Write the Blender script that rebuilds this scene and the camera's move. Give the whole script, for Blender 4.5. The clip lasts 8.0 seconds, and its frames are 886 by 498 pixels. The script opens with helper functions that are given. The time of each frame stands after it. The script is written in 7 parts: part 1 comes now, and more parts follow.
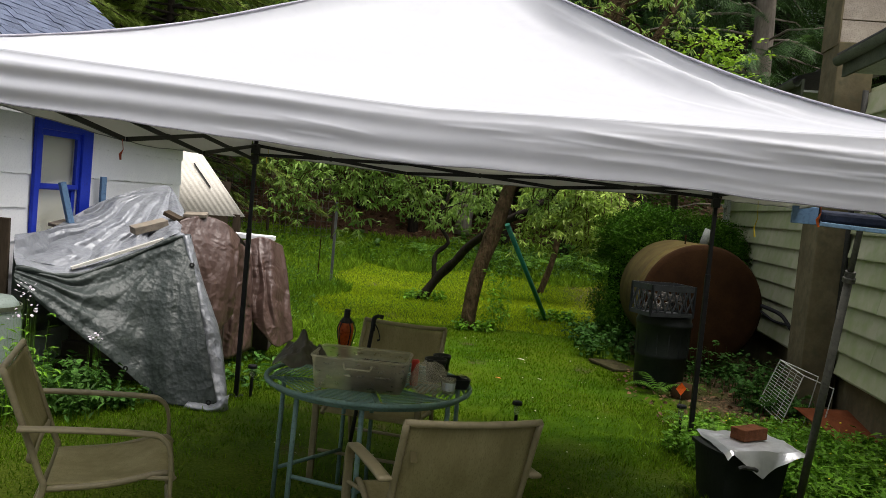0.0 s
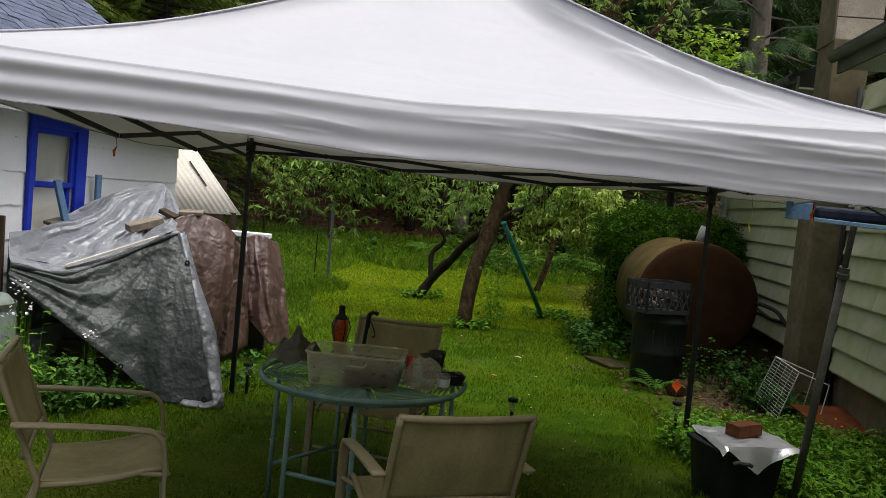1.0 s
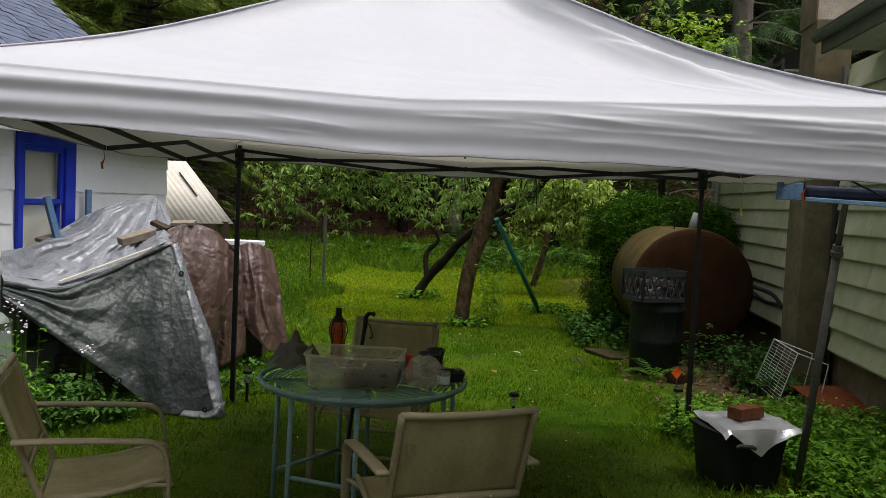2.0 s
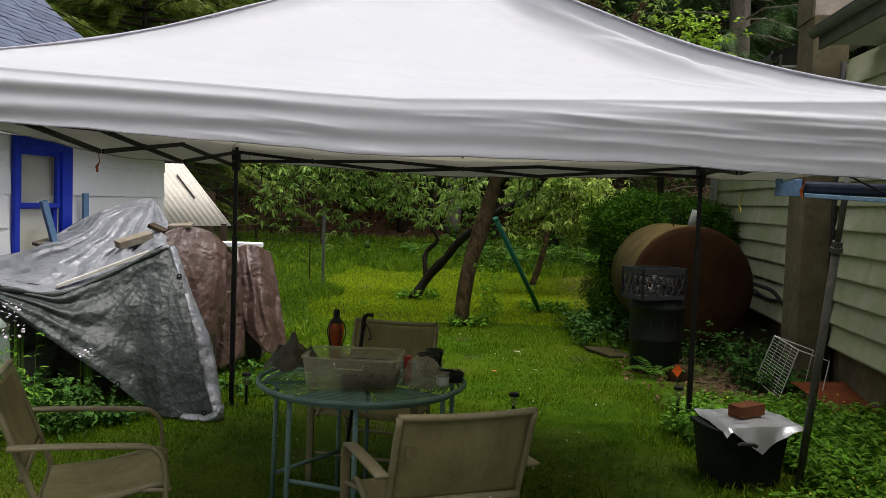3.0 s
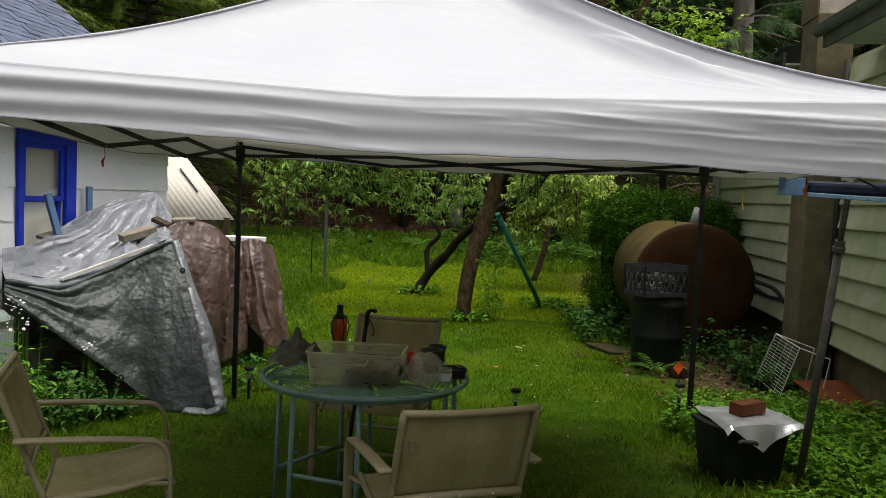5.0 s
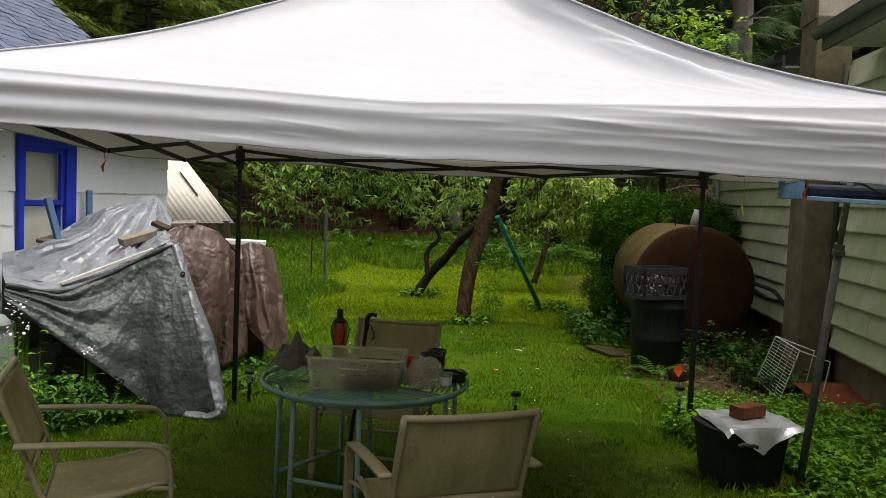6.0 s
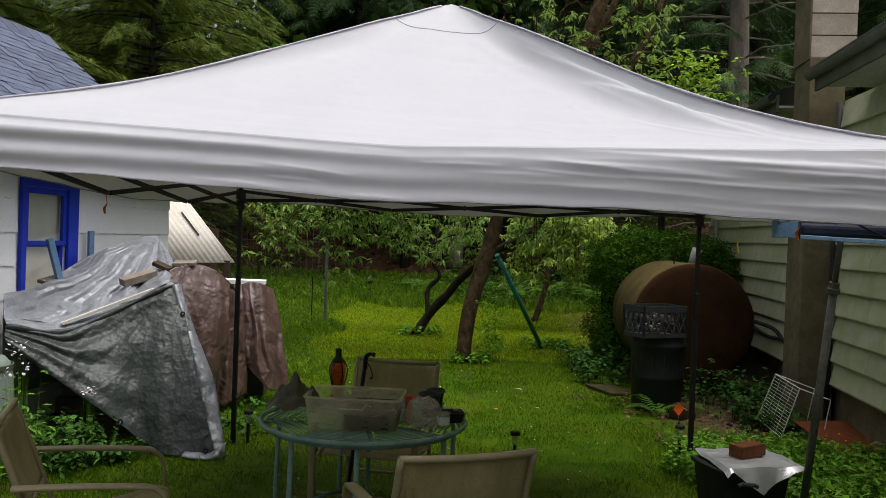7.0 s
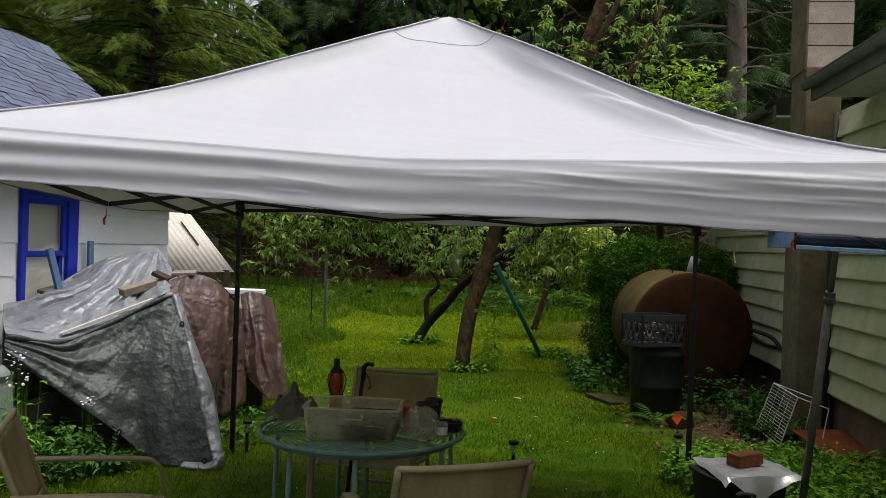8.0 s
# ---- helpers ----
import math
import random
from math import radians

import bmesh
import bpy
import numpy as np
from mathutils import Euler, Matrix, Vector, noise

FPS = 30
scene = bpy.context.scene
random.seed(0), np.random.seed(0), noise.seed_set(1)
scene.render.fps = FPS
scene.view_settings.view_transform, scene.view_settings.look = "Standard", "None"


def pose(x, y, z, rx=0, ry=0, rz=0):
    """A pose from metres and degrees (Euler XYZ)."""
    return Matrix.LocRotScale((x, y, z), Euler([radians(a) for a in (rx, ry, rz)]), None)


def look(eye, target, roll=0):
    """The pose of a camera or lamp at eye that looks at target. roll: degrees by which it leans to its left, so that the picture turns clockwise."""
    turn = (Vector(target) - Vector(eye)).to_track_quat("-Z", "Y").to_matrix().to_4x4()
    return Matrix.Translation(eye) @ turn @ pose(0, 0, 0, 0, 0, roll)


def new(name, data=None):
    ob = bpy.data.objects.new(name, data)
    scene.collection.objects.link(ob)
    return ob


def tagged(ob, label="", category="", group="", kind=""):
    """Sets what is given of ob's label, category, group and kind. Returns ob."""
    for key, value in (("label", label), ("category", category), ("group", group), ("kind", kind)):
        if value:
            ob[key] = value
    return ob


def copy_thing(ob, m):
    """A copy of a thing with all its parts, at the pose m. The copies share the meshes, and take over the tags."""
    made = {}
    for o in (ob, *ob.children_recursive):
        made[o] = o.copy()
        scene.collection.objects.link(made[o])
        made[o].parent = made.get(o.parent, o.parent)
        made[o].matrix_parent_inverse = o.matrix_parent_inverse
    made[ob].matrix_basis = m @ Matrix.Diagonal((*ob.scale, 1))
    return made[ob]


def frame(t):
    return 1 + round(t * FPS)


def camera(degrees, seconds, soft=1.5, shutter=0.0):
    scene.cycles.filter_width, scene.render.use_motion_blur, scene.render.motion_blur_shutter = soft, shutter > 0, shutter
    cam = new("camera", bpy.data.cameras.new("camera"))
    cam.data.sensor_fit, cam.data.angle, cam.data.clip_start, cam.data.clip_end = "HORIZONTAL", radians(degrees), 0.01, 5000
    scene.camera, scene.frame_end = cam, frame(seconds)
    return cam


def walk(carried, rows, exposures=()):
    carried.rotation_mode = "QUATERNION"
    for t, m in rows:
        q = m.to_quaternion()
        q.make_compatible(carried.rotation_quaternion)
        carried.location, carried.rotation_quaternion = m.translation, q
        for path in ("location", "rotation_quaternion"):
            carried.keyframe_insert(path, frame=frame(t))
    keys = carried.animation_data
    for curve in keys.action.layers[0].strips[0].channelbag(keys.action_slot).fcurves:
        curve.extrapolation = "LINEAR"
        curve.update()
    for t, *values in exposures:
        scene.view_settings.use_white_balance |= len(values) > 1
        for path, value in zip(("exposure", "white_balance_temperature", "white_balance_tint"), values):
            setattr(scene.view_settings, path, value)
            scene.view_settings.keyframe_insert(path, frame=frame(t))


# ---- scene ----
# ================= camera and its walk =================
cam = camera(56.3, 8.0, soft=0.75)
# seconds, x, y, z, pitch, lean of the picture, yaw
PATH = [
    (0.0, -0.033, -0.023, 1.652, -3.24, 5.40, 0.61),
    (0.5, -0.023, -0.025, 1.655, -3.21, 5.39, 0.46),
    (1.0, -0.017, -0.023, 1.639, -3.29, 5.31, 0.43),
    (1.5, -0.018, -0.029, 1.622, -3.18, 4.03, -0.11),
    (1.7, -0.016, -0.025, 1.622, -3.26, 3.32, -0.08),
    (2.8, -0.003, -0.001, 1.625, -3.16, 2.04, 0.15),
    (3.0, -0.001, 0.003, 1.625, -3.27, 2.01, 0.04),
    (3.5, 0.000, 0.000, 1.620, -3.70, 1.70, -0.00),
    (4.0, -0.005, -0.002, 1.621, -3.78, 1.73, 0.18),
    (4.5, -0.014, -0.010, 1.629, -3.68, 2.29, 0.12),
    (4.7, -0.014, -0.011, 1.631, -3.66, 2.41, 0.11),
    (5.8, -0.015, -0.013, 1.643, -3.56, 2.33, 0.09),
    (6.0, -0.015, -0.014, 1.645, -3.50, 2.30, 0.10),
    (6.5, -0.007, -0.045, 1.657, -2.95, 2.21, 0.12),
    (6.6, -0.006, -0.046, 1.657, -2.75, 2.20, 0.14),
    (6.7, -0.002, -0.048, 1.658, -1.99, 2.15, 0.21),
    (6.8, 0.002, -0.050, 1.658, -1.45, 2.13, 0.25),
    (6.9, 0.004, -0.052, 1.658, -1.12, 2.11, 0.28),
    (7.0, 0.005, -0.053, 1.659, -0.90, 2.09, 0.30),
    (7.5, 0.011, -0.074, 1.666, -0.53, 2.06, 0.24),
    (8.0, 0.015, -0.077, 1.670, -0.32, 2.01, 0.30),
]

walk(cam, [(t, pose(x, y, z, 90 + p, 0, yaw) @ pose(0, 0, 0, 0, 0, roll)) for t, x, y, z, p, roll, yaw in PATH],
     exposures=[(0.0, 0.78, 6500, 11), (0.6, 0.75, 6500, 11), (1.0, 0.55, 6420, 12), (1.6, 0.55, 6420, 12), (3.0, 0.57, 6480, 11), (3.4, 1.05, 6720, 7), (4.0, 1.06, 6720, 7), (4.5, 0.67, 6580, 9), (4.8, 0.65, 6560, 9), (6.0, 0.73, 6650, 9), (6.4, 0.52, 6450, 12), (8.0, 0.45, 6440, 12)])

# ================= light: overcast sky over a yard in the woods =================
world = bpy.data.worlds.new("overcast")
world.use_nodes = True
scene.world = world
wn = world.node_tree
sky = wn.nodes.new("ShaderNodeTexSky")
sky.sky_type = "NISHITA"
sky.sun_disc = False
sky.sun_elevation, sky.sun_rotation = radians(76), radians(112)
sky.air_density, sky.dust_density, sky.ozone_density = 1.0, 6.0, 0.6
SKY_DESAT = wn.nodes.new("ShaderNodeHueSaturation")
SKY_DESAT.inputs["Saturation"].default_value = 0.3
wn.links.new(sky.outputs[0], SKY_DESAT.inputs["Color"])
wn.links.new(SKY_DESAT.outputs[0], wn.nodes["Background"].inputs["Color"])
wn.nodes["Background"].inputs["Strength"].default_value = 0.15
sun_data = bpy.data.lights.new("sun", "SUN")
sun_data.energy, sun_data.angle, sun_data.color = 1.5, radians(50), (1.0, 0.96, 0.88)
sun = new("sun", sun_data)
sun.matrix_world = look((4.0, 2.4, 18), (0, 4, 0))

# ================= materials =================
MATS = {}


def mat(name, a, b, rough=0.8, scale=8.0, metal=0.0, bump=0.3, fine=60.0, c=None, island=0.0, spec=0.25, coat=0.0, trans=0.0, stretch=(1, 1, 1), detail=6.0, objrand=0.0, wrinkles=(), facets=(), relief=0.01, tint=None):
    """Procedural surface: two colours mixed by large noise, a third by fine noise, with bump at both scales."""
    if name in MATS:
        return MATS[name]
    m = bpy.data.materials.new(name)
    m.use_nodes = True
    nt = m.node_tree
    n, l = nt.nodes, nt.links
    bsdf = n["Principled BSDF"]
    tc = n.new("ShaderNodeTexCoord")
    mp = n.new("ShaderNodeMapping")
    mp.inputs["Scale"].default_value = stretch
    l.new(tc.outputs["Object"], mp.inputs["Vector"])
    big = n.new("ShaderNodeTexNoise")
    big.inputs["Scale"].default_value, big.inputs["Detail"].default_value = scale, detail
    big.inputs["Roughness"].default_value = 0.65
    small = n.new("ShaderNodeTexNoise")
    small.inputs["Scale"].default_value, small.inputs["Detail"].default_value = fine, 3.0
    l.new(mp.outputs[0], big.inputs["Vector"])
    l.new(mp.outputs[0], small.inputs["Vector"])
    ramp = n.new("ShaderNodeValToRGB")
    ramp.color_ramp.elements[0].position, ramp.color_ramp.elements[1].position = 0.32, 0.68
    ramp.color_ramp.elements[0].color, ramp.color_ramp.elements[1].color = (*a, 1), (*b, 1)
    l.new(big.outputs["Fac"], ramp.inputs[0])
    mix = n.new("ShaderNodeMix")
    mix.data_type = "RGBA"
    cc = c or tuple(0.6 * (p + q) / 2 for p, q in zip(a, b))
    mix.inputs[7].default_value = (*cc, 1)
    r2 = n.new("ShaderNodeValToRGB")
    r2.color_ramp.elements[0].position, r2.color_ramp.elements[1].position = 0.5, 0.78
    l.new(small.outputs["Fac"], r2.inputs[0])
    l.new(r2.outputs[0], mix.inputs[0])
    l.new(ramp.outputs[0], mix.inputs[6])
    col = mix.outputs[2]
    if island or objrand:
        hs = n.new("ShaderNodeHueSaturation")
        mr = n.new("ShaderNodeMapRange")
        k = island or objrand
        mr.inputs[3].default_value, mr.inputs[4].default_value = 1 - k, 1 + k
        if island:
            g = n.new("ShaderNodeNewGeometry")
            l.new(g.outputs["Random Per Island"], mr.inputs[0])
        else:
            g = n.new("ShaderNodeObjectInfo")
            l.new(g.outputs["Random"], mr.inputs[0])
        l.new(mr.outputs[0], hs.inputs["Value"])
        l.new(col, hs.inputs["Color"])
        col = hs.outputs[0]
    l.new(col, bsdf.inputs["Base Color"])
    bsdf.inputs["Roughness"].default_value = rough
    bsdf.inputs["Metallic"].default_value = metal
    bsdf.inputs["Specular IOR Level"].default_value = spec
    bsdf.inputs["Coat Weight"].default_value = coat
    if bump:
        add = n.new("ShaderNodeMath")
        add.operation = "MULTIPLY_ADD"
        add.inputs[1].default_value = 0.35
        l.new(small.outputs["Fac"], add.inputs[0])
        l.new(big.outputs["Fac"], add.inputs[2])
        bp = n.new("ShaderNodeBump")
        bp.inputs["Strength"].default_value, bp.inputs["Distance"].default_value = bump, relief
        l.new(add.outputs[0], bp.inputs["Height"])
        l.new(bp.outputs[0], bsdf.inputs["Normal"])
        if wrinkles:
            # winding creases of stiff sheet that was folded and crumpled: (size, depth)
            last = bp
            for sc, depth in wrinkles:
                wr = n.new("ShaderNodeTexNoise")
                wr.inputs["Scale"].default_value, wr.inputs["Detail"].default_value = sc, 1.5
                wr.inputs["Roughness"].default_value, wr.inputs["Distortion"].default_value = 0.45, 2.2
                l.new(mp.outputs[0], wr.inputs["Vector"])
                b2 = n.new("ShaderNodeBump")
                b2.inputs["Strength"].default_value, b2.inputs["Distance"].default_value = 1.0, depth
                l.new(wr.outputs["Fac"], b2.inputs["Height"])
                l.new(last.outputs[0], b2.inputs["Normal"])
                last = b2
            # small flat facets between sharp creases: (size, tilt)
            for sc, tilt in facets:
                cell = n.new("ShaderNodeTexVoronoi")
                cell.inputs["Scale"].default_value = sc
                warp = n.new("ShaderNodeVectorMath")
                warp.operation = "MULTIPLY_ADD"
                warp.inputs[1].default_value = (0.5 / sc,) * 3
                l.new(big.outputs["Color"], warp.inputs[0])
                l.new(mp.outputs[0], warp.inputs[2])
                l.new(warp.outputs[0], cell.inputs["Vector"])
                b3 = n.new("ShaderNodeBump")
                b3.inputs["Strength"].default_value, b3.inputs["Distance"].default_value = 1.0, tilt / sc
                l.new(cell.outputs["Distance"], b3.inputs["Height"])
                l.new(last.outputs[0], b3.inputs["Normal"])
                last = b3
            l.new(last.outputs[0], bsdf.inputs["Normal"])
    if trans:
        tr = n.new("ShaderNodeBsdfTranslucent")
        if tint:
            tr.inputs["Color"].default_value = (*tint, 1)
        else:
            l.new(col, tr.inputs["Color"])
        ms = n.new("ShaderNodeMixShader")
        ms.inputs[0].default_value = trans
        l.new(bsdf.outputs[0], ms.inputs[1])
        l.new(tr.outputs[0], ms.inputs[2])
        l.new(ms.outputs[0], n["Material Output"].inputs["Surface"])
    MATS[name] = m
    return m


M_CANOPY = mat("silver_white_canopy_cloth", (0.65, 0.663, 0.732), (0.696, 0.71, 0.78), rough=0.5, scale=3, bump=0.1, fine=25, c=(0.641, 0.653, 0.728), spec=0.4, trans=0.45, tint=(0.71, 0.69, 0.59))
M_BLACK = mat("black_powder_coat", (0.009, 0.009, 0.01), (0.016, 0.016, 0.017), rough=0.6, scale=20, bump=0.1, spec=0.2)
M_BARK = mat("brown_bark", (0.02, 0.012, 0.006), (0.135, 0.088, 0.044), rough=0.95, scale=13, bump=1.0, fine=45, stretch=(1, 1, 0.45), relief=0.08, c=(0.055, 0.058, 0.02), spec=0.12)
M_BARK_DARK = mat("dark_bark", (0.015, 0.012, 0.009), (0.045, 0.036, 0.027), rough=0.95, scale=9, bump=1.0, fine=45, stretch=(1, 1, 0.3), spec=0.12)
M_BARK_GREY = mat("grey_bark", (0.14, 0.12, 0.1), (0.3, 0.255, 0.21), rough=0.95, scale=7, bump=1.0, fine=40, stretch=(1, 1, 0.25))
M_LEAF = mat("fruit_tree_leaf", (0.15, 0.27, 0.042), (0.31, 0.43, 0.1), rough=0.42, scale=1.2, bump=0, fine=20, island=0.45, trans=0.46, c=(0.11, 0.21, 0.045))
# fruit tree leaf in a raised colour, skylight on the foliage painted in
M_LEAF_LIT = mat("lit_tree_leaf", (0.25, 0.375, 0.055), (0.41, 0.51, 0.12), rough=0.42, scale=1.2, bump=0, fine=20, island=0.45, trans=0.48, c=(0.18, 0.3, 0.055))
M_LEAF_BRIGHT = mat("young_maple_leaf", (0.2, 0.36, 0.025), (0.34, 0.5, 0.045), rough=0.5, scale=1.2, bump=0, fine=20, island=0.3, trans=0.35, c=(0.18, 0.3, 0.05))
M_LEAF_DEEP = mat("woodland_leaf", (0.04, 0.11, 0.012), (0.11, 0.22, 0.025), rough=0.5, scale=0.6, bump=0, fine=20, island=0.4, trans=0.4, c=(0.035, 0.08, 0.015), spec=0.2)
M_HEMLOCK = mat("hemlock_needles", (0.1, 0.165, 0.018), (0.22, 0.29, 0.042), rough=0.6, scale=0.5, bump=0, fine=8, island=0.4, trans=0.22, c=(0.055, 0.09, 0.02), spec=0.2)
M_FIR = mat("dark_conifer_needles", (0.022, 0.062, 0.015), (0.065, 0.13, 0.032), rough=0.6, scale=0.4, bump=0, fine=8, island=0.45, trans=0.2, c=(0.022, 0.042, 0.014), spec=0.2)
M_HEDGE = mat("yew_hedge_leaf", (0.032, 0.1, 0.007), (0.09, 0.2, 0.014), rough=0.6, scale=1.5, bump=0, fine=30, island=0.55, trans=0.12, c=(0.02, 0.055, 0.008), spec=0.05)
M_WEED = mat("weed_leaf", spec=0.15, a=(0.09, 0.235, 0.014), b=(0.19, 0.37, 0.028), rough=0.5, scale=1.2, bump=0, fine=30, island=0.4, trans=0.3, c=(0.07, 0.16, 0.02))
# weed leaf again in darker colour, standing for shade along the tarps
M_WEED_SHADED = mat("shaded_weed_leaf", spec=0.12, a=(0.035, 0.105, 0.016), b=(0.085, 0.19, 0.03), rough=0.6, scale=1.2, bump=0, fine=30, island=0.5, trans=0.25, c=(0.04, 0.1, 0.02))
# near blades darkened, yellower open-yard blades lightened: shade and light put into colour
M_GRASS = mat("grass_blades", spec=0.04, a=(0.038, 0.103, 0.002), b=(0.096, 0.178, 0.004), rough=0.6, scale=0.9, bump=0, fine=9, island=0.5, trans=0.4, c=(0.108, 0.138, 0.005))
M_GRASS_LIT = mat("lit_yellow_lawn_blades", spec=0.05, a=(0.25, 0.36, 0.009), b=(0.43, 0.52, 0.017), rough=0.6, scale=0.6, bump=0, fine=5, island=0.4, trans=0.45, c=(0.23, 0.29, 0.012))
M_GRASS_TALL = mat("tall_grass_blades", spec=0.05, a=(0.105, 0.21, 0.011), b=(0.21, 0.33, 0.022), rough=0.6, scale=0.7, bump=0, fine=6, island=0.45, trans=0.42, c=(0.085, 0.16, 0.015))
M_SHEDWHITE = mat("white_painted_shingle", (0.8, 0.8, 0.81), (0.86, 0.86, 0.86), rough=0.65, scale=4, bump=0.1, fine=70, c=(0.74, 0.745, 0.755))
M_BLUE = mat("blue_window_paint", (0.012, 0.035, 0.42), (0.02, 0.05, 0.5), rough=0.45, scale=6, bump=0.15, c=(0.015, 0.03, 0.33))
M_SLATEBLUE = mat("slate_blue_paint", (0.1, 0.19, 0.33), (0.14, 0.24, 0.38), rough=0.6, scale=9, bump=0.2)
M_ROOF = mat("blue_grey_shingle", (0.075, 0.09, 0.135), (0.115, 0.135, 0.195), rough=0.9, scale=25, bump=0.4, fine=150, objrand=0.2)
M_SIDING = mat("cream_siding_paint", (0.28, 0.315, 0.155), (0.48, 0.47, 0.335), rough=0.65, scale=1.3, bump=0.2, fine=7, c=(0.3, 0.36, 0.17), objrand=0.08)
M_CONCRETE = mat("weathered_concrete", (0.085, 0.07, 0.038), (0.175, 0.145, 0.085), rough=0.95, scale=3, bump=0.8, fine=14, c=(0.09, 0.085, 0.05), spec=0.15)
M_BLOCK = mat("chimney_block", (0.29, 0.245, 0.2), (0.44, 0.38, 0.31), rough=0.95, scale=5, bump=0.6, fine=90, objrand=0.12)
M_TRIM = mat("dull_green_trim", (0.055, 0.065, 0.04), (0.095, 0.105, 0.07), rough=0.7, scale=6, bump=0.2)
M_SOFFIT = mat("pale_soffit_paint", (0.36, 0.38, 0.32), (0.45, 0.465, 0.4), rough=0.7, scale=5, bump=0.15)
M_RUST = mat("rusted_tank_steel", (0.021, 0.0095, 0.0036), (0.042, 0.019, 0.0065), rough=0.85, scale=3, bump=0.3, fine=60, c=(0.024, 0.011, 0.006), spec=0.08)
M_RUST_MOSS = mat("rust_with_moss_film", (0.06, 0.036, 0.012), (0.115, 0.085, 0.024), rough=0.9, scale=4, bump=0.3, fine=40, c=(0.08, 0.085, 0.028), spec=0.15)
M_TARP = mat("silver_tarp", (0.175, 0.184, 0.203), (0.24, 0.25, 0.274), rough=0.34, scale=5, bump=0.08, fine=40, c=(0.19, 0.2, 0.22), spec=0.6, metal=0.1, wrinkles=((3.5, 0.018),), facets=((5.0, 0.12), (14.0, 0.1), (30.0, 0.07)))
M_TARP_BROWN = mat("brown_tarp", (0.07, 0.041, 0.033), (0.093, 0.056, 0.046), rough=0.42, scale=3, bump=0.08, fine=45, c=(0.078, 0.048, 0.04), spec=0.45, wrinkles=((4.0, 0.022),), facets=((6.0, 0.05), (15.0, 0.06), (37.0, 0.07)))
M_WOOD = mat("weathered_board", (0.15, 0.125, 0.095), (0.27, 0.23, 0.18), rough=0.85, scale=10, bump=0.4, fine=60, stretch=(0.2, 1, 1))
M_METALROOF = mat("cream_corrugated_sheet", (0.49, 0.455, 0.395), (0.58, 0.545, 0.485), rough=0.6, scale=5, bump=0.15, fine=60)
M_TAUPE = mat("taupe_powder_coat", (0.195, 0.166, 0.094), (0.24, 0.205, 0.122), rough=0.45, scale=7, bump=0.06, fine=60, c=(0.178, 0.15, 0.085), spec=0.25)
M_SLING = mat("beige_sling_mesh", (0.24, 0.207, 0.1), (0.36, 0.318, 0.17), rough=0.9, scale=9, bump=0.3, fine=200, c=(0.22, 0.19, 0.095), trans=0.25, stretch=(1, 1, 0.2), spec=0.08)
M_TEAL = mat("verdigris_green_metal", (0.115, 0.2, 0.185), (0.18, 0.28, 0.262), rough=0.5, scale=9, bump=0.2, fine=80)
M_GREENPOLE = mat("green_enamel_tube", (0.02, 0.16, 0.11), (0.035, 0.22, 0.15), rough=0.4, scale=9, bump=0.1)
M_GREYSTEEL = mat("grey_galvanised_tube", (0.08, 0.082, 0.085), (0.15, 0.152, 0.155), rough=0.5, metal=0.5, scale=9, bump=0.2)

# ================= mesh helpers =================


def thing(name, loc=(0, 0, 0), rz=0.0, label="", category="", group="", kind=""):
    ob = new(name)
    ob.empty_display_size = 0.2
    ob.matrix_basis = pose(*loc, 0, 0, rz)
    return tagged(ob, label, category, group, kind)


def root_inverse(ob):
    while ob.parent:
        ob = ob.parent
    return ob.matrix_basis.inverted()


def as_mesh(name, bm, material, smooth=False):
    bmesh.ops.recalc_face_normals(bm, faces=bm.faces)
    me = bpy.data.meshes.new(name)
    bm.to_mesh(me)
    bm.free()
    me.materials.append(material)
    if smooth:
        me.polygons.foreach_set("use_smooth", [True] * len(me.polygons))
    return me


def part(name, bm, material, parent=None, label="", local=False, smooth=False, thick=0.0, bevel=0.0):
    """Links a bmesh as one mesh object under a thing or part; the bmesh is in world metres unless local."""
    me = as_mesh(name, bm, material, smooth)
    ob = new(name, me)
    if parent is not None:
        if not local:
            me.transform(root_inverse(parent))
        ob.parent = parent
    if thick:
        s = ob.modifiers.new("thickness", "SOLIDIFY")
        s.thickness, s.offset = thick, 0
    if bevel:
        b = ob.modifiers.new("bevel", "BEVEL")
        b.width, b.segments, b.limit_method = bevel, 2, "ANGLE"
    if label:
        ob["label"] = label
    return ob


def piece(name, me, parent, m, label=""):
    """One of many alike pieces on a shared mesh, at the world pose m."""
    ob = new(name, me)
    ob.parent = parent
    ob.matrix_basis = root_inverse(parent) @ m
    if label:
        ob["label"] = label
    return ob


def box(bm, size, m=None):
    r = bmesh.ops.create_cube(bm, size=1.0)
    bmesh.ops.scale(bm, vec=size, verts=r["verts"])
    if m is not None:
        bmesh.ops.transform(bm, matrix=m, verts=r["verts"])
    return r["verts"]


def boxed(size, m=None):
    bm = bmesh.new()
    box(bm, size, m)
    return bm


def bar(bm, a, b, w, h, roll=0.0):
    """A square bar from a to b, w across and h high."""
    a, b = Vector(a), Vector(b)
    d = b - a
    q = d.to_track_quat("X", "Z").to_matrix().to_4x4()
    return box(bm, (d.length, w, h), Matrix.Translation((a + b) / 2) @ q @ pose(0, 0, 0, roll))


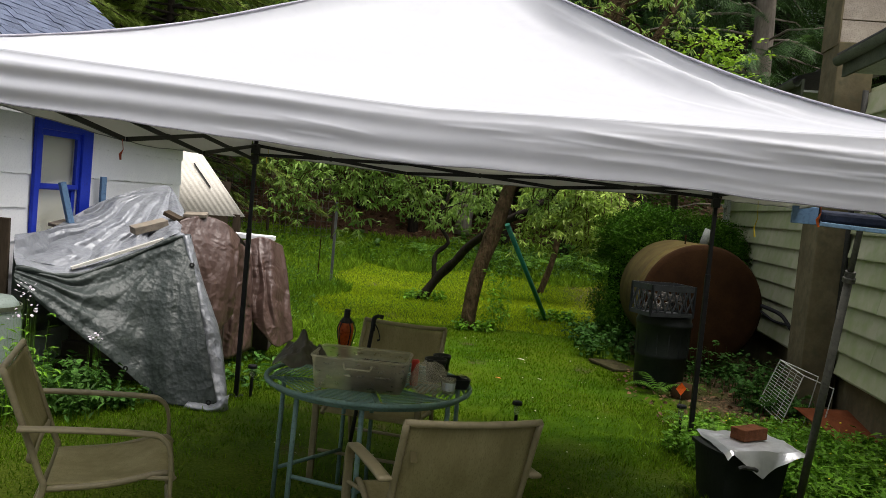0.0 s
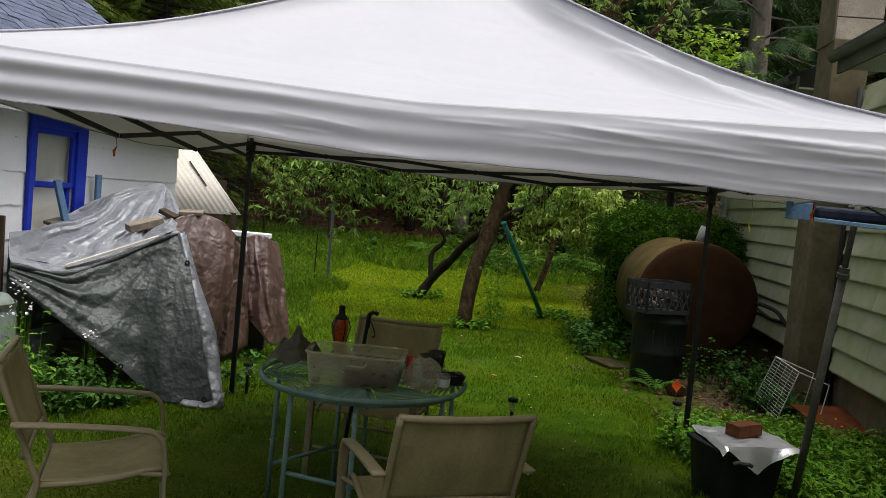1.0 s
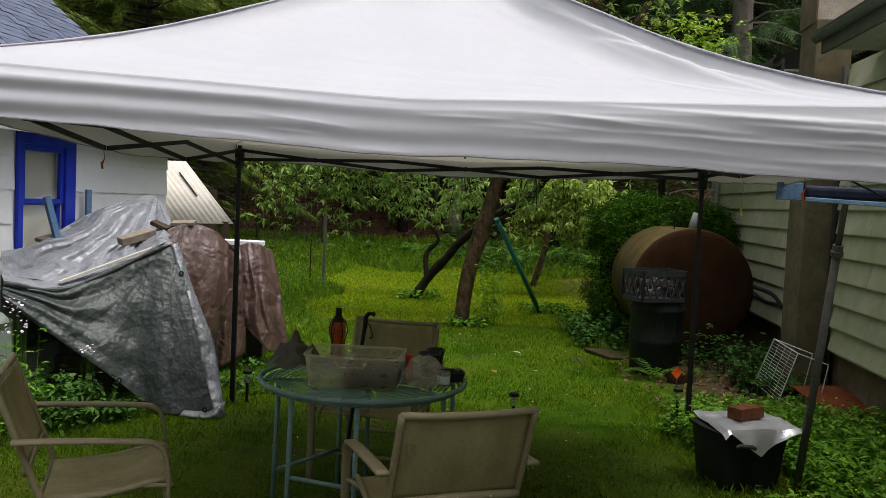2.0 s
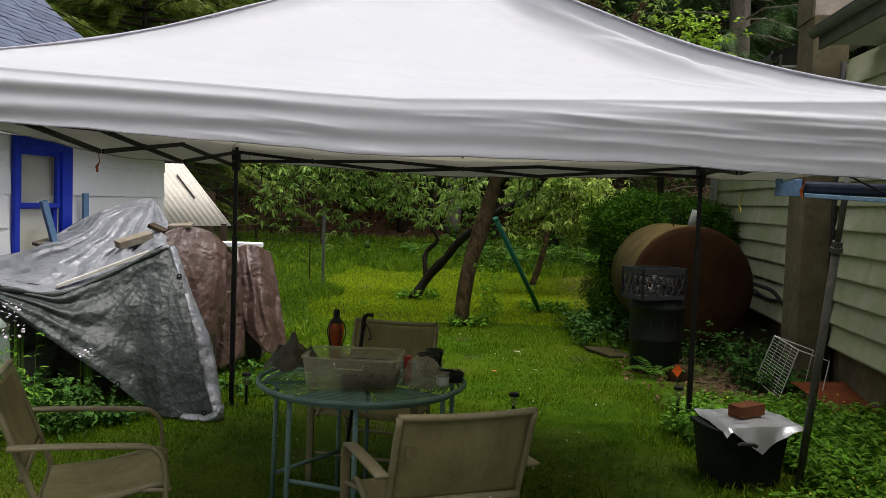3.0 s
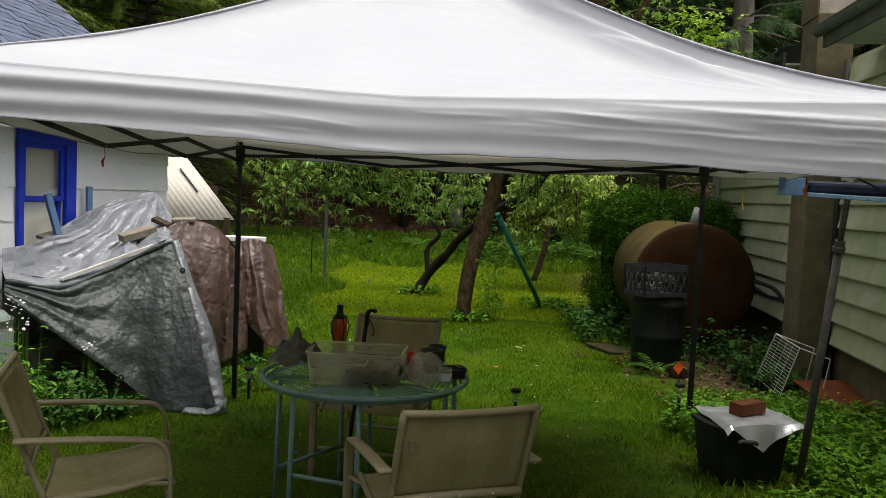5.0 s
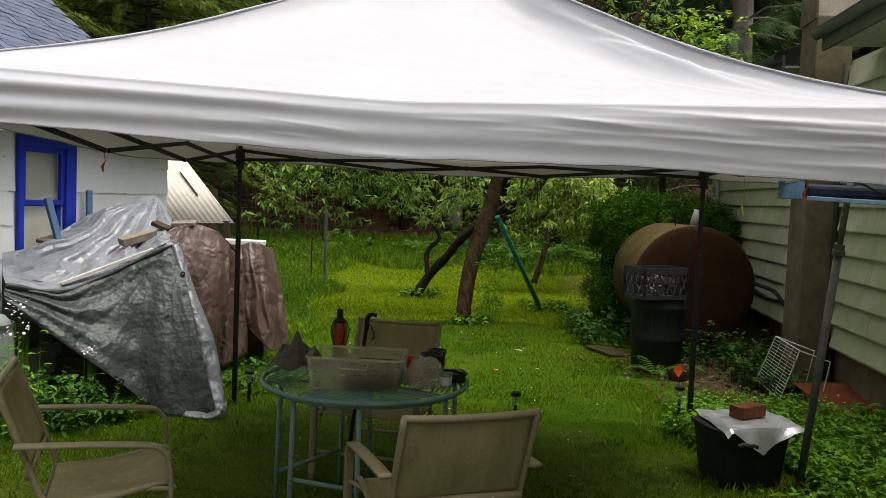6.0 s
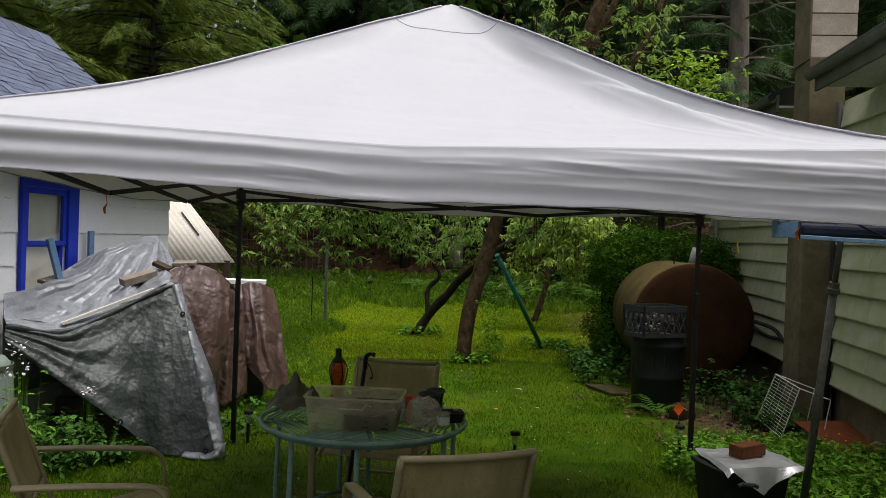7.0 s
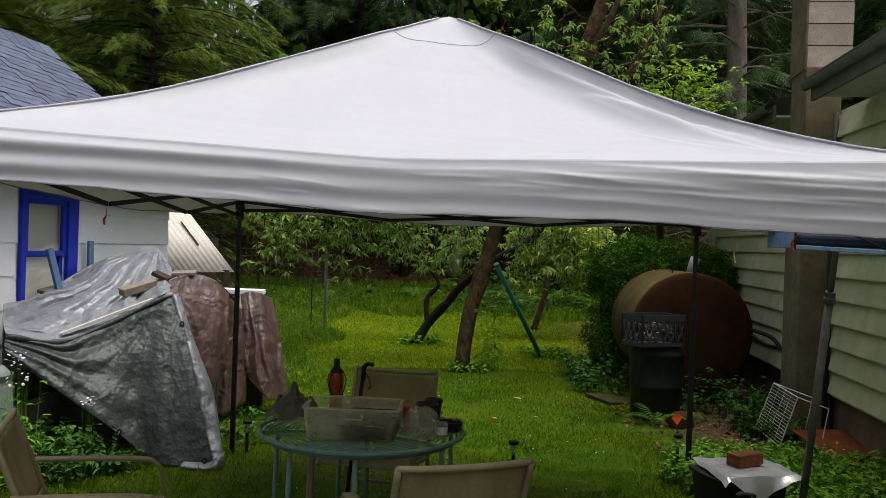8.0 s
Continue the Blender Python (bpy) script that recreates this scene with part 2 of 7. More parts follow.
def tube(bm, pts, radii, sides=10, cap=True, squash=1.0):
    """A round tube along points, with a radius at each."""
    pts = [Vector(p) for p in pts]
    if not hasattr(radii, "__len__"):
        radii = [radii] * len(pts)
    rings, up = [], Vector((0.123, 0.05, 0.99))
    for i, p in enumerate(pts):
        d = (pts[min(i + 1, len(pts) - 1)] - pts[max(i - 1, 0)]).normalized()
        if abs(d.dot(up)) > 0.97:
            up = Vector((0.99, 0.1, 0.05))
        x = d.cross(up).normalized()
        y = x.cross(d).normalized()
        rings.append([bm.verts.new(p + radii[i] * (math.cos(k * 2 * math.pi / sides) * x + squash * math.sin(k * 2 * math.pi / sides) * y)) for k in range(sides)])
    for r0, r1 in zip(rings, rings[1:]):
        for k in range(sides):
            bm.faces.new((r0[k], r0[(k + 1) % sides], r1[(k + 1) % sides], r1[k]))
    if cap:
        bm.faces.new(rings[0][::-1])
        bm.faces.new(rings[-1])


def tubed(pts, radii, sides=10, squash=1.0):
    bm = bmesh.new()
    tube(bm, pts, radii, sides, True, squash)
    return bm


def spline(pts, n):
    """Smooth points through a few control points (Catmull-Rom)."""
    p = [Vector(q) for q in pts]
    p = [2 * p[0] - p[1]] + p + [2 * p[-1] - p[-2]]
    out, segs = [], len(p) - 3
    for k in range(n + 1):
        s = k / n * segs
        i = min(int(s), segs - 1)
        t = s - i
        a, b, c, d = p[i:i + 4]
        out.append(0.5 * (2 * b + (c - a) * t + (2 * a - 5 * b + 4 * c - d) * t * t + (3 * b - a - 3 * c + d) * t ** 3))
    return out


def lathe(bm, profile, centre, sides=24, axis="z", m=None):
    """Turned form: (radius, height) pairs about an upright axis at centre."""
    rings = []
    for r, h in profile:
        rings.append([bm.verts.new((max(r, 1e-4) * math.cos(k * 2 * math.pi / sides), max(r, 1e-4) * math.sin(k * 2 * math.pi / sides), h)) for k in range(sides)])
    for r0, r1 in zip(rings, rings[1:]):
        for k in range(sides):
            bm.faces.new((r0[k], r0[(k + 1) % sides], r1[(k + 1) % sides], r1[k]))
    vs = [v for r in rings for v in r]
    bmesh.ops.transform(bm, matrix=Matrix.Translation(centre) @ (m or Matrix()), verts=vs)
    return vs


def lathed(profile, centre, sides=24, m=None):
    bm = bmesh.new()
    lathe(bm, profile, centre, sides, "z", m)
    return bm


def sheet(nu, nv, f):
    """A grid of nu by nv cells; f(u, v) gives each place for u, v in 0..1."""
    bm = bmesh.new()
    g = [[bm.verts.new(f(i / nu, j / nv)) for j in range(nv + 1)] for i in range(nu + 1)]
    for i in range(nu):
        for j in range(nv):
            bm.faces.new((g[i][j], g[i + 1][j], g[i + 1][j + 1], g[i][j + 1]))
    return bm


def raw_mesh(name, verts, faces, material, smooth=False):
    """A mesh from numpy arrays of places and triangles."""
    me = bpy.data.meshes.new(name)
    nv, nf = len(verts), len(faces)
    me.vertices.add(nv)
    me.vertices.foreach_set("co", np.asarray(verts, dtype=np.float32).ravel())
    me.loops.add(nf * 3)
    me.loops.foreach_set("vertex_index", np.asarray(faces, dtype=np.int32).ravel())
    me.polygons.add(nf)
    me.polygons.foreach_set("loop_start", np.arange(0, nf * 3, 3, dtype=np.int32))
    me.polygons.foreach_set("use_smooth", np.full(nf, smooth))
    me.materials.append(material)
    me.update()
    me.validate()
    return me


def scattered(name, tv, tf, pos, rot, size, material):
    """Copies of a small template joined in one mesh: pos (n,3), rot (n,3,3), size (n,) or (n,3)."""
    tv, tf = np.asarray(tv, float), np.asarray(tf)
    n, k = len(pos), len(tv)
    size = np.asarray(size, float)
    if size.ndim == 1:
        size = np.repeat(size[:, None], 3, 1)
    v = np.einsum("nij,nkj->nki", rot, tv[None] * size[:, None, :]) + pos[:, None, :]
    f = tf[None] + (np.arange(n) * k)[:, None, None]
    return raw_mesh(name, v.reshape(-1, 3), f.reshape(-1, 3), material)


def turns(yaw, pitch, roll):
    """Rotation matrices Rz(yaw) Rx(pitch) Ry(roll) for arrays of angles; the template's length runs along y."""
    cy, sy, cp, sp, cr, sr = np.cos(yaw), np.sin(yaw), np.cos(pitch), np.sin(pitch), np.cos(roll), np.sin(roll)
    o, i = np.zeros_like(cy), np.ones_like(cy)
    rz = np.stack([np.stack([cy, -sy, o], -1), np.stack([sy, cy, o], -1), np.stack([o, o, i], -1)], -2)
    rx = np.stack([np.stack([i, o, o], -1), np.stack([o, cp, -sp], -1), np.stack([o, sp, cp], -1)], -2)
    ry = np.stack([np.stack([cr, o, sr], -1), np.stack([o, i, o], -1), np.stack([-sr, o, cr], -1)], -2)
    return rz @ rx @ ry


LEAF_V = [(0, 0, 0), (-0.16, 0.4, 0.03), (0, 1, -0.12), (0.16, 0.4, 0.03), (0, 0.45, -0.05)]
LEAF_F = [(0, 4, 1), (1, 4, 2), (4, 3, 2), (0, 3, 4)]
POINTED_V = [(0, 0, 0), (-0.25, 0.42, 0.04), (0, 1, -0.1), (0.25, 0.42, 0.04), (0, 0.45, -0.04)]
BROAD_V = [(0, 0, 0), (-0.36, 0.3, 0.05), (-0.3, 0.7, 0.02), (0, 1, -0.1), (0.3, 0.7, 0.02), (0.36, 0.3, 0.05), (0, 0.5, -0.03)]
BROAD_F = [(0, 6, 1), (1, 6, 2), (2, 6, 3), (3, 6, 4), (4, 6, 5), (5, 6, 0)]


def needle_spray(k=7):
    """A flat feathered twig, one long, drooping to its tip."""
    v, f = [], []
    for i in range(k):
        t = 0.08 + 0.9 * i / k
        w = 0.34 * (1 - t) + 0.07
        for s in (-1, 1):
            b = len(v)
            z = -0.22 * t * t
            v += [(0, t, z), (0, t + 0.055, z), (s * w, t + 0.3 * (1 - 0.5 * t), z - 0.06 - 0.1 * w)]
            f.append((b, b + 1, b + 2) if s > 0 else (b, b + 2, b + 1))
    b = len(v)
    v += [(-0.012, 0, 0), (0.012, 0, 0), (0, 1.02, -0.24)]
    f.append((b, b + 1, b + 2))
    return v, f


SPRAY_V, SPRAY_F = needle_spray()


def sstep(a, b, x):
    t = np.clip((x - a) / (b - a), 0, 1)
    return t * t * (3 - 2 * t)


def ground_z(x, y):
    """Height of the ground: a level yard, a rise at its far end, then a wooded hillside."""
    x, y = np.asarray(x, float), np.asarray(y, float)
    z = 0.45 * sstep(15.0, 20.5, y) + 1.5 * sstep(20.0, 24.5, y) + 0.24 * np.clip(y - 24, 0, 60)
    side = np.clip(-x - 9, 0, 50) * 0.16 + np.clip(x - 14, 0, 50) * 0.1
    z = z + side * sstep(2, 12, y)
    z = z + 0.02 * np.sin(x * 1.7 + 0.6 * y) * np.sin(y * 1.3) * sstep(2, 6, y)
    z = z + 0.12 * np.sin(x * 0.7) * np.sin(y * 0.9 + 1) * sstep(19, 24, y)
    return z

# ================= ground =================


def build_ground():
    m = bpy.data.materials.new("yard_ground")
    m.use_nodes = True
    n, l = m.node_tree.nodes, m.node_tree.links
    bsdf = n["Principled BSDF"]
    tc = n.new("ShaderNodeTexCoord")
    sep = n.new("ShaderNodeSeparateXYZ")
    l.new(tc.outputs["Object"], sep.inputs[0])

    def noise_node(scale, detail=5):
        t = n.new("ShaderNodeTexNoise")
        t.inputs["Scale"].default_value, t.inputs["Detail"].default_value = scale, detail
        l.new(tc.outputs["Object"], t.inputs["Vector"])
        return t.outputs["Fac"]

    def ramp(fac, p0, c0, p1, c1):
        r = n.new("ShaderNodeValToRGB")
        r.color_ramp.elements[0].position, r.color_ramp.elements[1].position = p0, p1
        r.color_ramp.elements[0].color, r.color_ramp.elements[1].color = (*c0, 1), (*c1, 1)
        l.new(fac, r.inputs[0])
        return r.outputs[0]

    def math_node(op, a, b):
        t = n.new("ShaderNodeMath")
        t.operation = op
        for i, q in enumerate((a, b)):
            if hasattr(q, "links"):
                l.new(q, t.inputs[i])
            else:
                t.inputs[i].default_value = q
        return t.outputs[0]

    def blend(f, a, b):
        t = n.new("ShaderNodeMix")
        t.data_type = "RGBA"
        l.new(f, t.inputs[0])
        l.new(a, t.inputs[6])
        l.new(b, t.inputs[7])
        return t.outputs[2]

    big, mid, fine = noise_node(0.6), noise_node(5), noise_node(55, 3)
    grass = ramp(mid, 0.3, (0.021, 0.058, 0.002), 0.7, (0.056, 0.108, 0.003))
    moss = ramp(fine, 0.3, (0.038, 0.068, 0.002), 0.75, (0.08, 0.12, 0.004))
    soil = ramp(fine, 0.35, (0.045, 0.03, 0.018), 0.7, (0.14, 0.095, 0.06))
    litter = ramp(fine, 0.35, (0.04, 0.022, 0.013), 0.68, (0.15, 0.082, 0.045))
    col = blend(ramp(big, 0.42, (0, 0, 0), 0.6, (1, 1, 1)), grass, moss)
    # worn soil in patches
    col = blend(ramp(noise_node(1.6, 6), 0.62, (0, 0, 0), 0.72, (0.8, 0.8, 0.8)), col, soil)
    # leaf litter past the lawn's far end and by the house
    wob = math_node("MULTIPLY", math_node("SUBTRACT", noise_node(0.9, 4), 0.5), 5.0)
    far = math_node("SUBTRACT", math_node("ADD", sep.outputs["Y"], wob), 20.3)
    far = math_node("MINIMUM", math_node("MAXIMUM", far, 0.0), 1.0)
    col = blend(far, col, litter)
    wob2 = math_node("MULTIPLY", math_node("SUBTRACT", noise_node(1.4, 4), 0.5), 1.6)
    east = math_node("SUBTRACT", math_node("ADD", sep.outputs["X"], wob2), 2.1)
    east = math_node("MINIMUM", math_node("MAXIMUM", math_node("MULTIPLY", east, 1.5), 0.0), 0.9)
    back = math_node("MINIMUM", math_node("MAXIMUM", math_node("SUBTRACT", sep.outputs["Y"], 5.6), 0.0), 1.0)
    col = blend(math_node("MULTIPLY", east, back), col, soil)
    # neutral grey ground, unseen, added so less green bounces onto the valance
    grey_ground = ramp(fine, 0.3, (0.1, 0.095, 0.09), 0.7, (0.24, 0.23, 0.22))
    near_strip = math_node("SUBTRACT", 2.3, math_node("ADD", sep.outputs["Y"], math_node("MULTIPLY", wob2, 0.3)))
    near_strip = math_node("MINIMUM", math_node("MAXIMUM", math_node("MULTIPLY", near_strip, 3.0), 0.0), 1.0)
    col = blend(near_strip, col, grey_ground)
    # grass worn thin where chairs stand
    dx, dy = math_node("SUBTRACT", sep.outputs["X"], -0.3), math_node("SUBTRACT", sep.outputs["Y"], 3.6)
    worn = math_node("SUBTRACT", 1.0, math_node("MULTIPLY", math_node("ADD", math_node("MULTIPLY", dx, dx), math_node("MULTIPLY", dy, dy)), 0.13))
    worn = math_node("MINIMUM", math_node("MAXIMUM", math_node("ADD", worn, math_node("SUBTRACT", noise_node(2.5, 5), 0.55)), 0.0), 0.14)
    col = blend(worn, col, soil)
    l.new(col, bsdf.inputs["Base Color"])
    bsdf.inputs["Roughness"].default_value = 0.95
    bsdf.inputs["Specular IOR Level"].default_value = 0.05
    bp = n.new("ShaderNodeBump")
    bp.inputs["Strength"].default_value, bp.inputs["Distance"].default_value = 0.8, 0.03
    l.new(math_node("ADD", mid, fine), bp.inputs["Height"])
    l.new(bp.outputs[0], bsdf.inputs["Normal"])
    xs = np.concatenate([np.linspace(-400, -30, 12), np.linspace(-26, 26, 160), np.linspace(30, 400, 12)])
    ys = np.concatenate([np.linspace(-400, -12, 12), np.linspace(-10, 45, 170), np.linspace(50, 400, 14)])
    gx, gy = np.meshgrid(xs, ys, indexing="ij")
    v = np.stack([gx, gy, ground_z(gx, gy)], -1).reshape(-1, 3)
    i = np.arange(len(xs) * len(ys)).reshape(len(xs), len(ys))
    a, b, c, d = i[:-1, :-1].ravel(), i[1:, :-1].ravel(), i[1:, 1:].ravel(), i[:-1, 1:].ravel()
    f = np.concatenate([np.stack([a, b, c], -1), np.stack([a, c, d], -1)])
    tagged(new("ground", raw_mesh("ground", v, f, m, True)), "mown mossy lawn running up to a leaf-strewn wooded bank", "ground", kind="structure")


build_ground()

# ================= pop-up canopy =================
TU, TV = Vector((0.9965, -0.0833, 0)), Vector((-0.0833, -0.9965, 0))
TC, TW = Vector((-0.02, 4.42, 0)), 1.741
CORNER_Z = {(-1, 1): 2.045, (1, 1): 1.985, (-1, -1): 2.0, (1, -1): 1.99}
HIP_S = [0, 0.05, 0.12, 0.19, 0.35, 0.43, 0.53, 0.62, 0.7, 0.79, 0.88, 1.0]
HIP_G = [0, 0.05, 0.135, 0.21, 0.4, 0.497, 0.616, 0.714, 0.79, 0.865, 0.93, 1.0]
PEAK = 2.905


def tent_point(a, b, z):
    """a along the tent's width, b towards its near side, both -1..1 at the legs."""
    return TC + TU * (a * TW) + TV * (b * TW) + Vector((0, 0, z))


def corner_height(a, b):
    p, q = (a + 1) / 2, (b + 1) / 2
    c = CORNER_Z
    return (c[(-1, -1)] * (1 - p) + c[(1, -1)] * p) * (1 - q) + (c[(-1, 1)] * (1 - p) + c[(1, 1)] * p) * q


def canopy_height(a, b):
    s = max(abs(a), abs(b))
    if s < 1e-6:
        return PEAK
    e = min(abs(a), abs(b)) / s
    zc = corner_height(a / s, b / s)
    z = PEAK + (zc - PEAK) * float(np.interp(s, HIP_S, HIP_G))
    # cloth sags between the hips and pulls up sharply to each hip pole
    rim = s ** 6
    z -= (0.037 * s + 0.028 * rim + 0.09 * s * (1 - s)) * (1 - e ** (2.2 - rim))
    z -= 0.022 * min(1, s * 3) * (1 - rim) * (1 - math.exp(-(1 - e) * 9))
    z += 0.006 * noise.noise(Vector((a * 2.2, b * 2.2, 3))) * s
    # the cloth falls steeply off the hip poles, most on the near right, with loose gathers beside them
    t = (1 - e) * s * TW
    right = 0.5 + 0.5 * min(1, max(0, (a / s + 0.3) / 1.2)) * min(1, max(0, (b / s + 0.3) / 1.2))
    mid = min(1.0, 3.5 * s) * (1 - 0.75 * s ** 3)
    z -= 0.115 * right * mid * (1 - rim) * (1 - math.exp(-t / 0.042))
    k = noise.noise(Vector((s * 3.1, e * 0.8, 7)))
    z += right * mid * 0.01 * math.exp(-t / 0.09) * math.sin(t * 42 + 5 * k + 2) * min(1, t * 40)
    if b > 0 and b >= abs(a):
        z += pucker(a, s, t)
    return z


PUCKER_RND = random.Random(21)
# along the hip, half length, away from the hip, slant, height
PUCKERS = [(0.44, 0.2, 0.045, 0.02, 0.03), (0.6, 0.17, 0.06, -0.1, 0.028), (0.72, 0.14, 0.09, 0.12, 0.018), (0.42, 0.24, 0.035, 0.05, 0.016), (0.62, 0.2, 0.07, -0.06, 0.014), (0.5, 0.1, 0.1, 0.12, 0.008), (0.75, 0.2, 0.05, 0.04, 0.01), (0.8, 0.16, 0.13, -0.12, 0.009), (0.9, 0.1, 0.22, -0.3, 0.007), (0.93, 0.09, 0.12, 0.1, 0.006), (0.7, 0.12, 0.18, -0.2, 0.006), (0.88, 0.1, 0.34, -0.5, 0.006), (0.95, 0.06, 0.5, -0.7, 0.005)]
LOOSE = [(PUCKER_RND.uniform(-0.85, 0.8), PUCKER_RND.uniform(0.3, 0.97), PUCKER_RND.uniform(0.02, 0.07), PUCKER_RND.uniform(0, math.pi), PUCKER_RND.uniform(0.0012, 0.003)) for k in range(26)]


def pucker(a, s, t):
    """Sharp folds in the near roof panel: gathered along its right hip, and small loose ones elsewhere."""
    d = 0.0
    if a > 0:
        for s0, ln, t0, sl, h in PUCKERS:
            x = (s - s0) / ln
            if abs(x) < 1:
                y = t - t0 - sl * (s - s0)
                d += h * (1 - x * x) * math.exp(-abs(y) / (0.012 if y < 0 else 0.04))
    for a0, s0, ln, w, h in LOOSE:
        p, q = a - a0 * s0, s - s0
        x, y = (p * math.cos(w) + q * math.sin(w)) / ln, q * math.cos(w) - p * math.sin(w)
        if abs(x) < 1 and abs(y) < 0.08:
            d += h * (1 - x * x) * math.exp(-abs(y) / (0.006 if y < 0 else 0.02))
    return d


CREASE_RND = random.Random(8)
CREASES = [(CREASE_RND.uniform(0.3, 1.05), CREASE_RND.uniform(0.08, 0.95), CREASE_RND.uniform(0.015, 0.09), CREASE_RND.uniform(-1.1, 0.35), CREASE_RND.uniform(0.0015, 0.004)) for k in range(20)]
CREASES += [(1.02, 0.3, 0.22, -0.55, 0.007), (1.0, 0.55, 0.2, -0.3, 0.006), (0.86, 0.2, 0.13, -0.9, 0.005), (0.97, 0.78, 0.16, 0.1, 0.005), (0.7, 0.3, 0.1, -1.0, 0.004), (0.78, 0.16, 0.17, -1.0, 0.009), (0.82, 0.55, 0.13, -0.5, 0.006), (0.68, 0.3, 0.05, -2.0, 0.005), (0.66, 0.45, 0.05, -1.5, 0.004), (0.9, 0.36, 0.1, -0.7, 0.007), (0.34, 0.6, 0.035, 0.3, 0.003), (0.4, 0.75, 0.03, -0.4, 0.003)]


def creased(u, v):
    """Short sharp wrinkles along the band: each has a middle, a half length, a slope and a height."""
    d = 0.0
    for u0, v0, ln, sl, h in CREASES:
        x = (u - u0) / ln
        if abs(x) < 1:
            y = v - v0 + sl * (u - u0)
            d += h * (1 - x * x) * (math.exp(-abs(y) / 0.022) if y < 0 else math.exp(-y / 0.09))
    return d


M_BINDING = mat("grey_lavender_binding", (0.33, 0.32, 0.37), (0.43, 0.42, 0.47), rough=0.6, scale=12, bump=0.3, fine=50)
M_HEM = mat("grey_hem_binding", (0.2, 0.2, 0.22), (0.28, 0.28, 0.3), rough=0.7, bump=0.1)


def build_canopy():
    tent = thing("canopy_tent", tuple(TC), label="silver-white pop-up canopy tent with black folding frame on the lawn", category="canopy tent")
    top = None
    for k, (fa, fb) in enumerate(((0, 1), (1, 0), (0, -1), (-1, 0))):
        def panel(u, v, fa=fa, fb=fb):
            q, w = v, (2 * u - 1) * v
            a, b = (w, q * fb) if fa == 0 else (q * fa, w)
            return tent_point(a * 1.008, b * 1.008, canopy_height(a, b))
        pn = part("roof_panel", sheet(220 if fb == 1 else 64, 120 if fb == 1 else 44, panel), M_CANOPY, tent, "silver-white peaked fabric roof panel", smooth=True, thick=0.003)
        top = top or pn
    # raised seams along the four hips
    for sa in (-1, 1):
        for sb in (-1, 1):
            pts = [tent_point(sa * s * 1.008, sb * s * 1.008, canopy_height(sa * s, sb * s) + 0.002 + 0.003 * noise.noise(Vector((s * 5, sa, sb)))) for s in np.linspace(0.03, 1, 26)]
            wide = [0.009 + 0.004 * noise.noise(Vector((s * 9, sa * 3, sb))) for s in np.linspace(0.03, 1, 26)]
            part("hip_seam", tubed(pts, wide, 8, 0.6), M_BINDING, top, "grey binding tape along the hip", smooth=True)
    thread = mat("seam_thread", (0.35, 0.36, 0.4), (0.45, 0.46, 0.5), rough=0.8)
    cap = 0.15
    loop = [(-1 + k / 12, 1) for k in range(24)] + [(1, 1 - k / 12) for k in range(24)] + [(1 - k / 12, -1) for k in range(24)] + [(-1, -1 + k / 12) for k in range(25)]
    part("cap_seam", tubed([tent_point(a * cap * 1.008, b * cap * 1.008, canopy_height(a * cap, b * cap) + 0.003) for a, b in loop], 0.0022, 5), thread, top)
    sides = {"near": ((-1, 1), (1, 1), 0.182), "far": ((-1, -1), (1, -1), 0.115), "west": ((-1, -1), (-1, 1), 0.15), "east": ((1, -1), (1, 1), 0.13)}
    for key, (p, q, drop) in sides.items():
        def hang(u, v, p=p, q=q, drop=drop, key=key):
            a, b = p[0] + (q[0] - p[0]) * u, p[1] + (q[1] - p[1]) * u
            zt = canopy_height(a, b)
            near = 1.0 if key == "near" else 0.0
            d = drop * (1 + 0.06 * near * (u - 0.35) + 0.3 * near * math.exp(-((u - 1) / 0.22) ** 2))
            out = 1.008 + 0.006 * math.sin(v * math.pi)
            # long uneven folds along the band, stronger on the wrinkled near side
            k = noise.noise(Vector((u * 1.5, 0.3, p[0] + 2 * p[1] + 9)))
            left = math.exp(-(u / 0.36) ** 2)
            w = 0.003 * math.cos(2 * math.pi * (1.1 * v - 0.13 - 0.1 * u)) + near * left * 0.0105 * (1 - 0.35 * v) * math.cos(2 * math.pi * (2.35 * v - 0.62 + 0.5 * u + 0.1 * k))
            w += 0.004 * noise.noise(Vector((u * 2.2, v * 2.2, q[1] + 4))) + 0.004 * v
            w += near * creased(u, v) + near * 0.022 * v
            # the cloth rolls softly over the edge towards its west corner
            w += near * 0.03 * math.exp(-(u / 0.3) ** 2) * (1 - math.exp(-v * 7))
            w += near * 0.001 * math.sin(v * 17 - u * 7 + 1)
            out += w / TW * min(1, v * 5)
            fa, fb = (a * out, b) if key in ("west", "east") else (a, b * out)
            if key in ("near", "far"):
                fa = a * 1.008
            else:
                fb = b * 1.008
            return tent_point(fa, fb, zt - d * v + 0.002 * math.sin(u * 37) * v + 0.0012 * math.sin(u * 91 + 1) * v)
        nu = 260 if key == "near" else 50
        vl = part("valance", sheet(nu, 44 if key == "near" else 16, hang), M_CANOPY, tent, smooth=True, thick=0.003)
        part("hem", tubed([hang(k / 60, 1.0) for k in range(61)], 0.0028, 5), M_HEM, vl)
    foot = mat("black_plastic", (0.015, 0.015, 0.016), (0.025, 0.025, 0.026), rough=0.55)
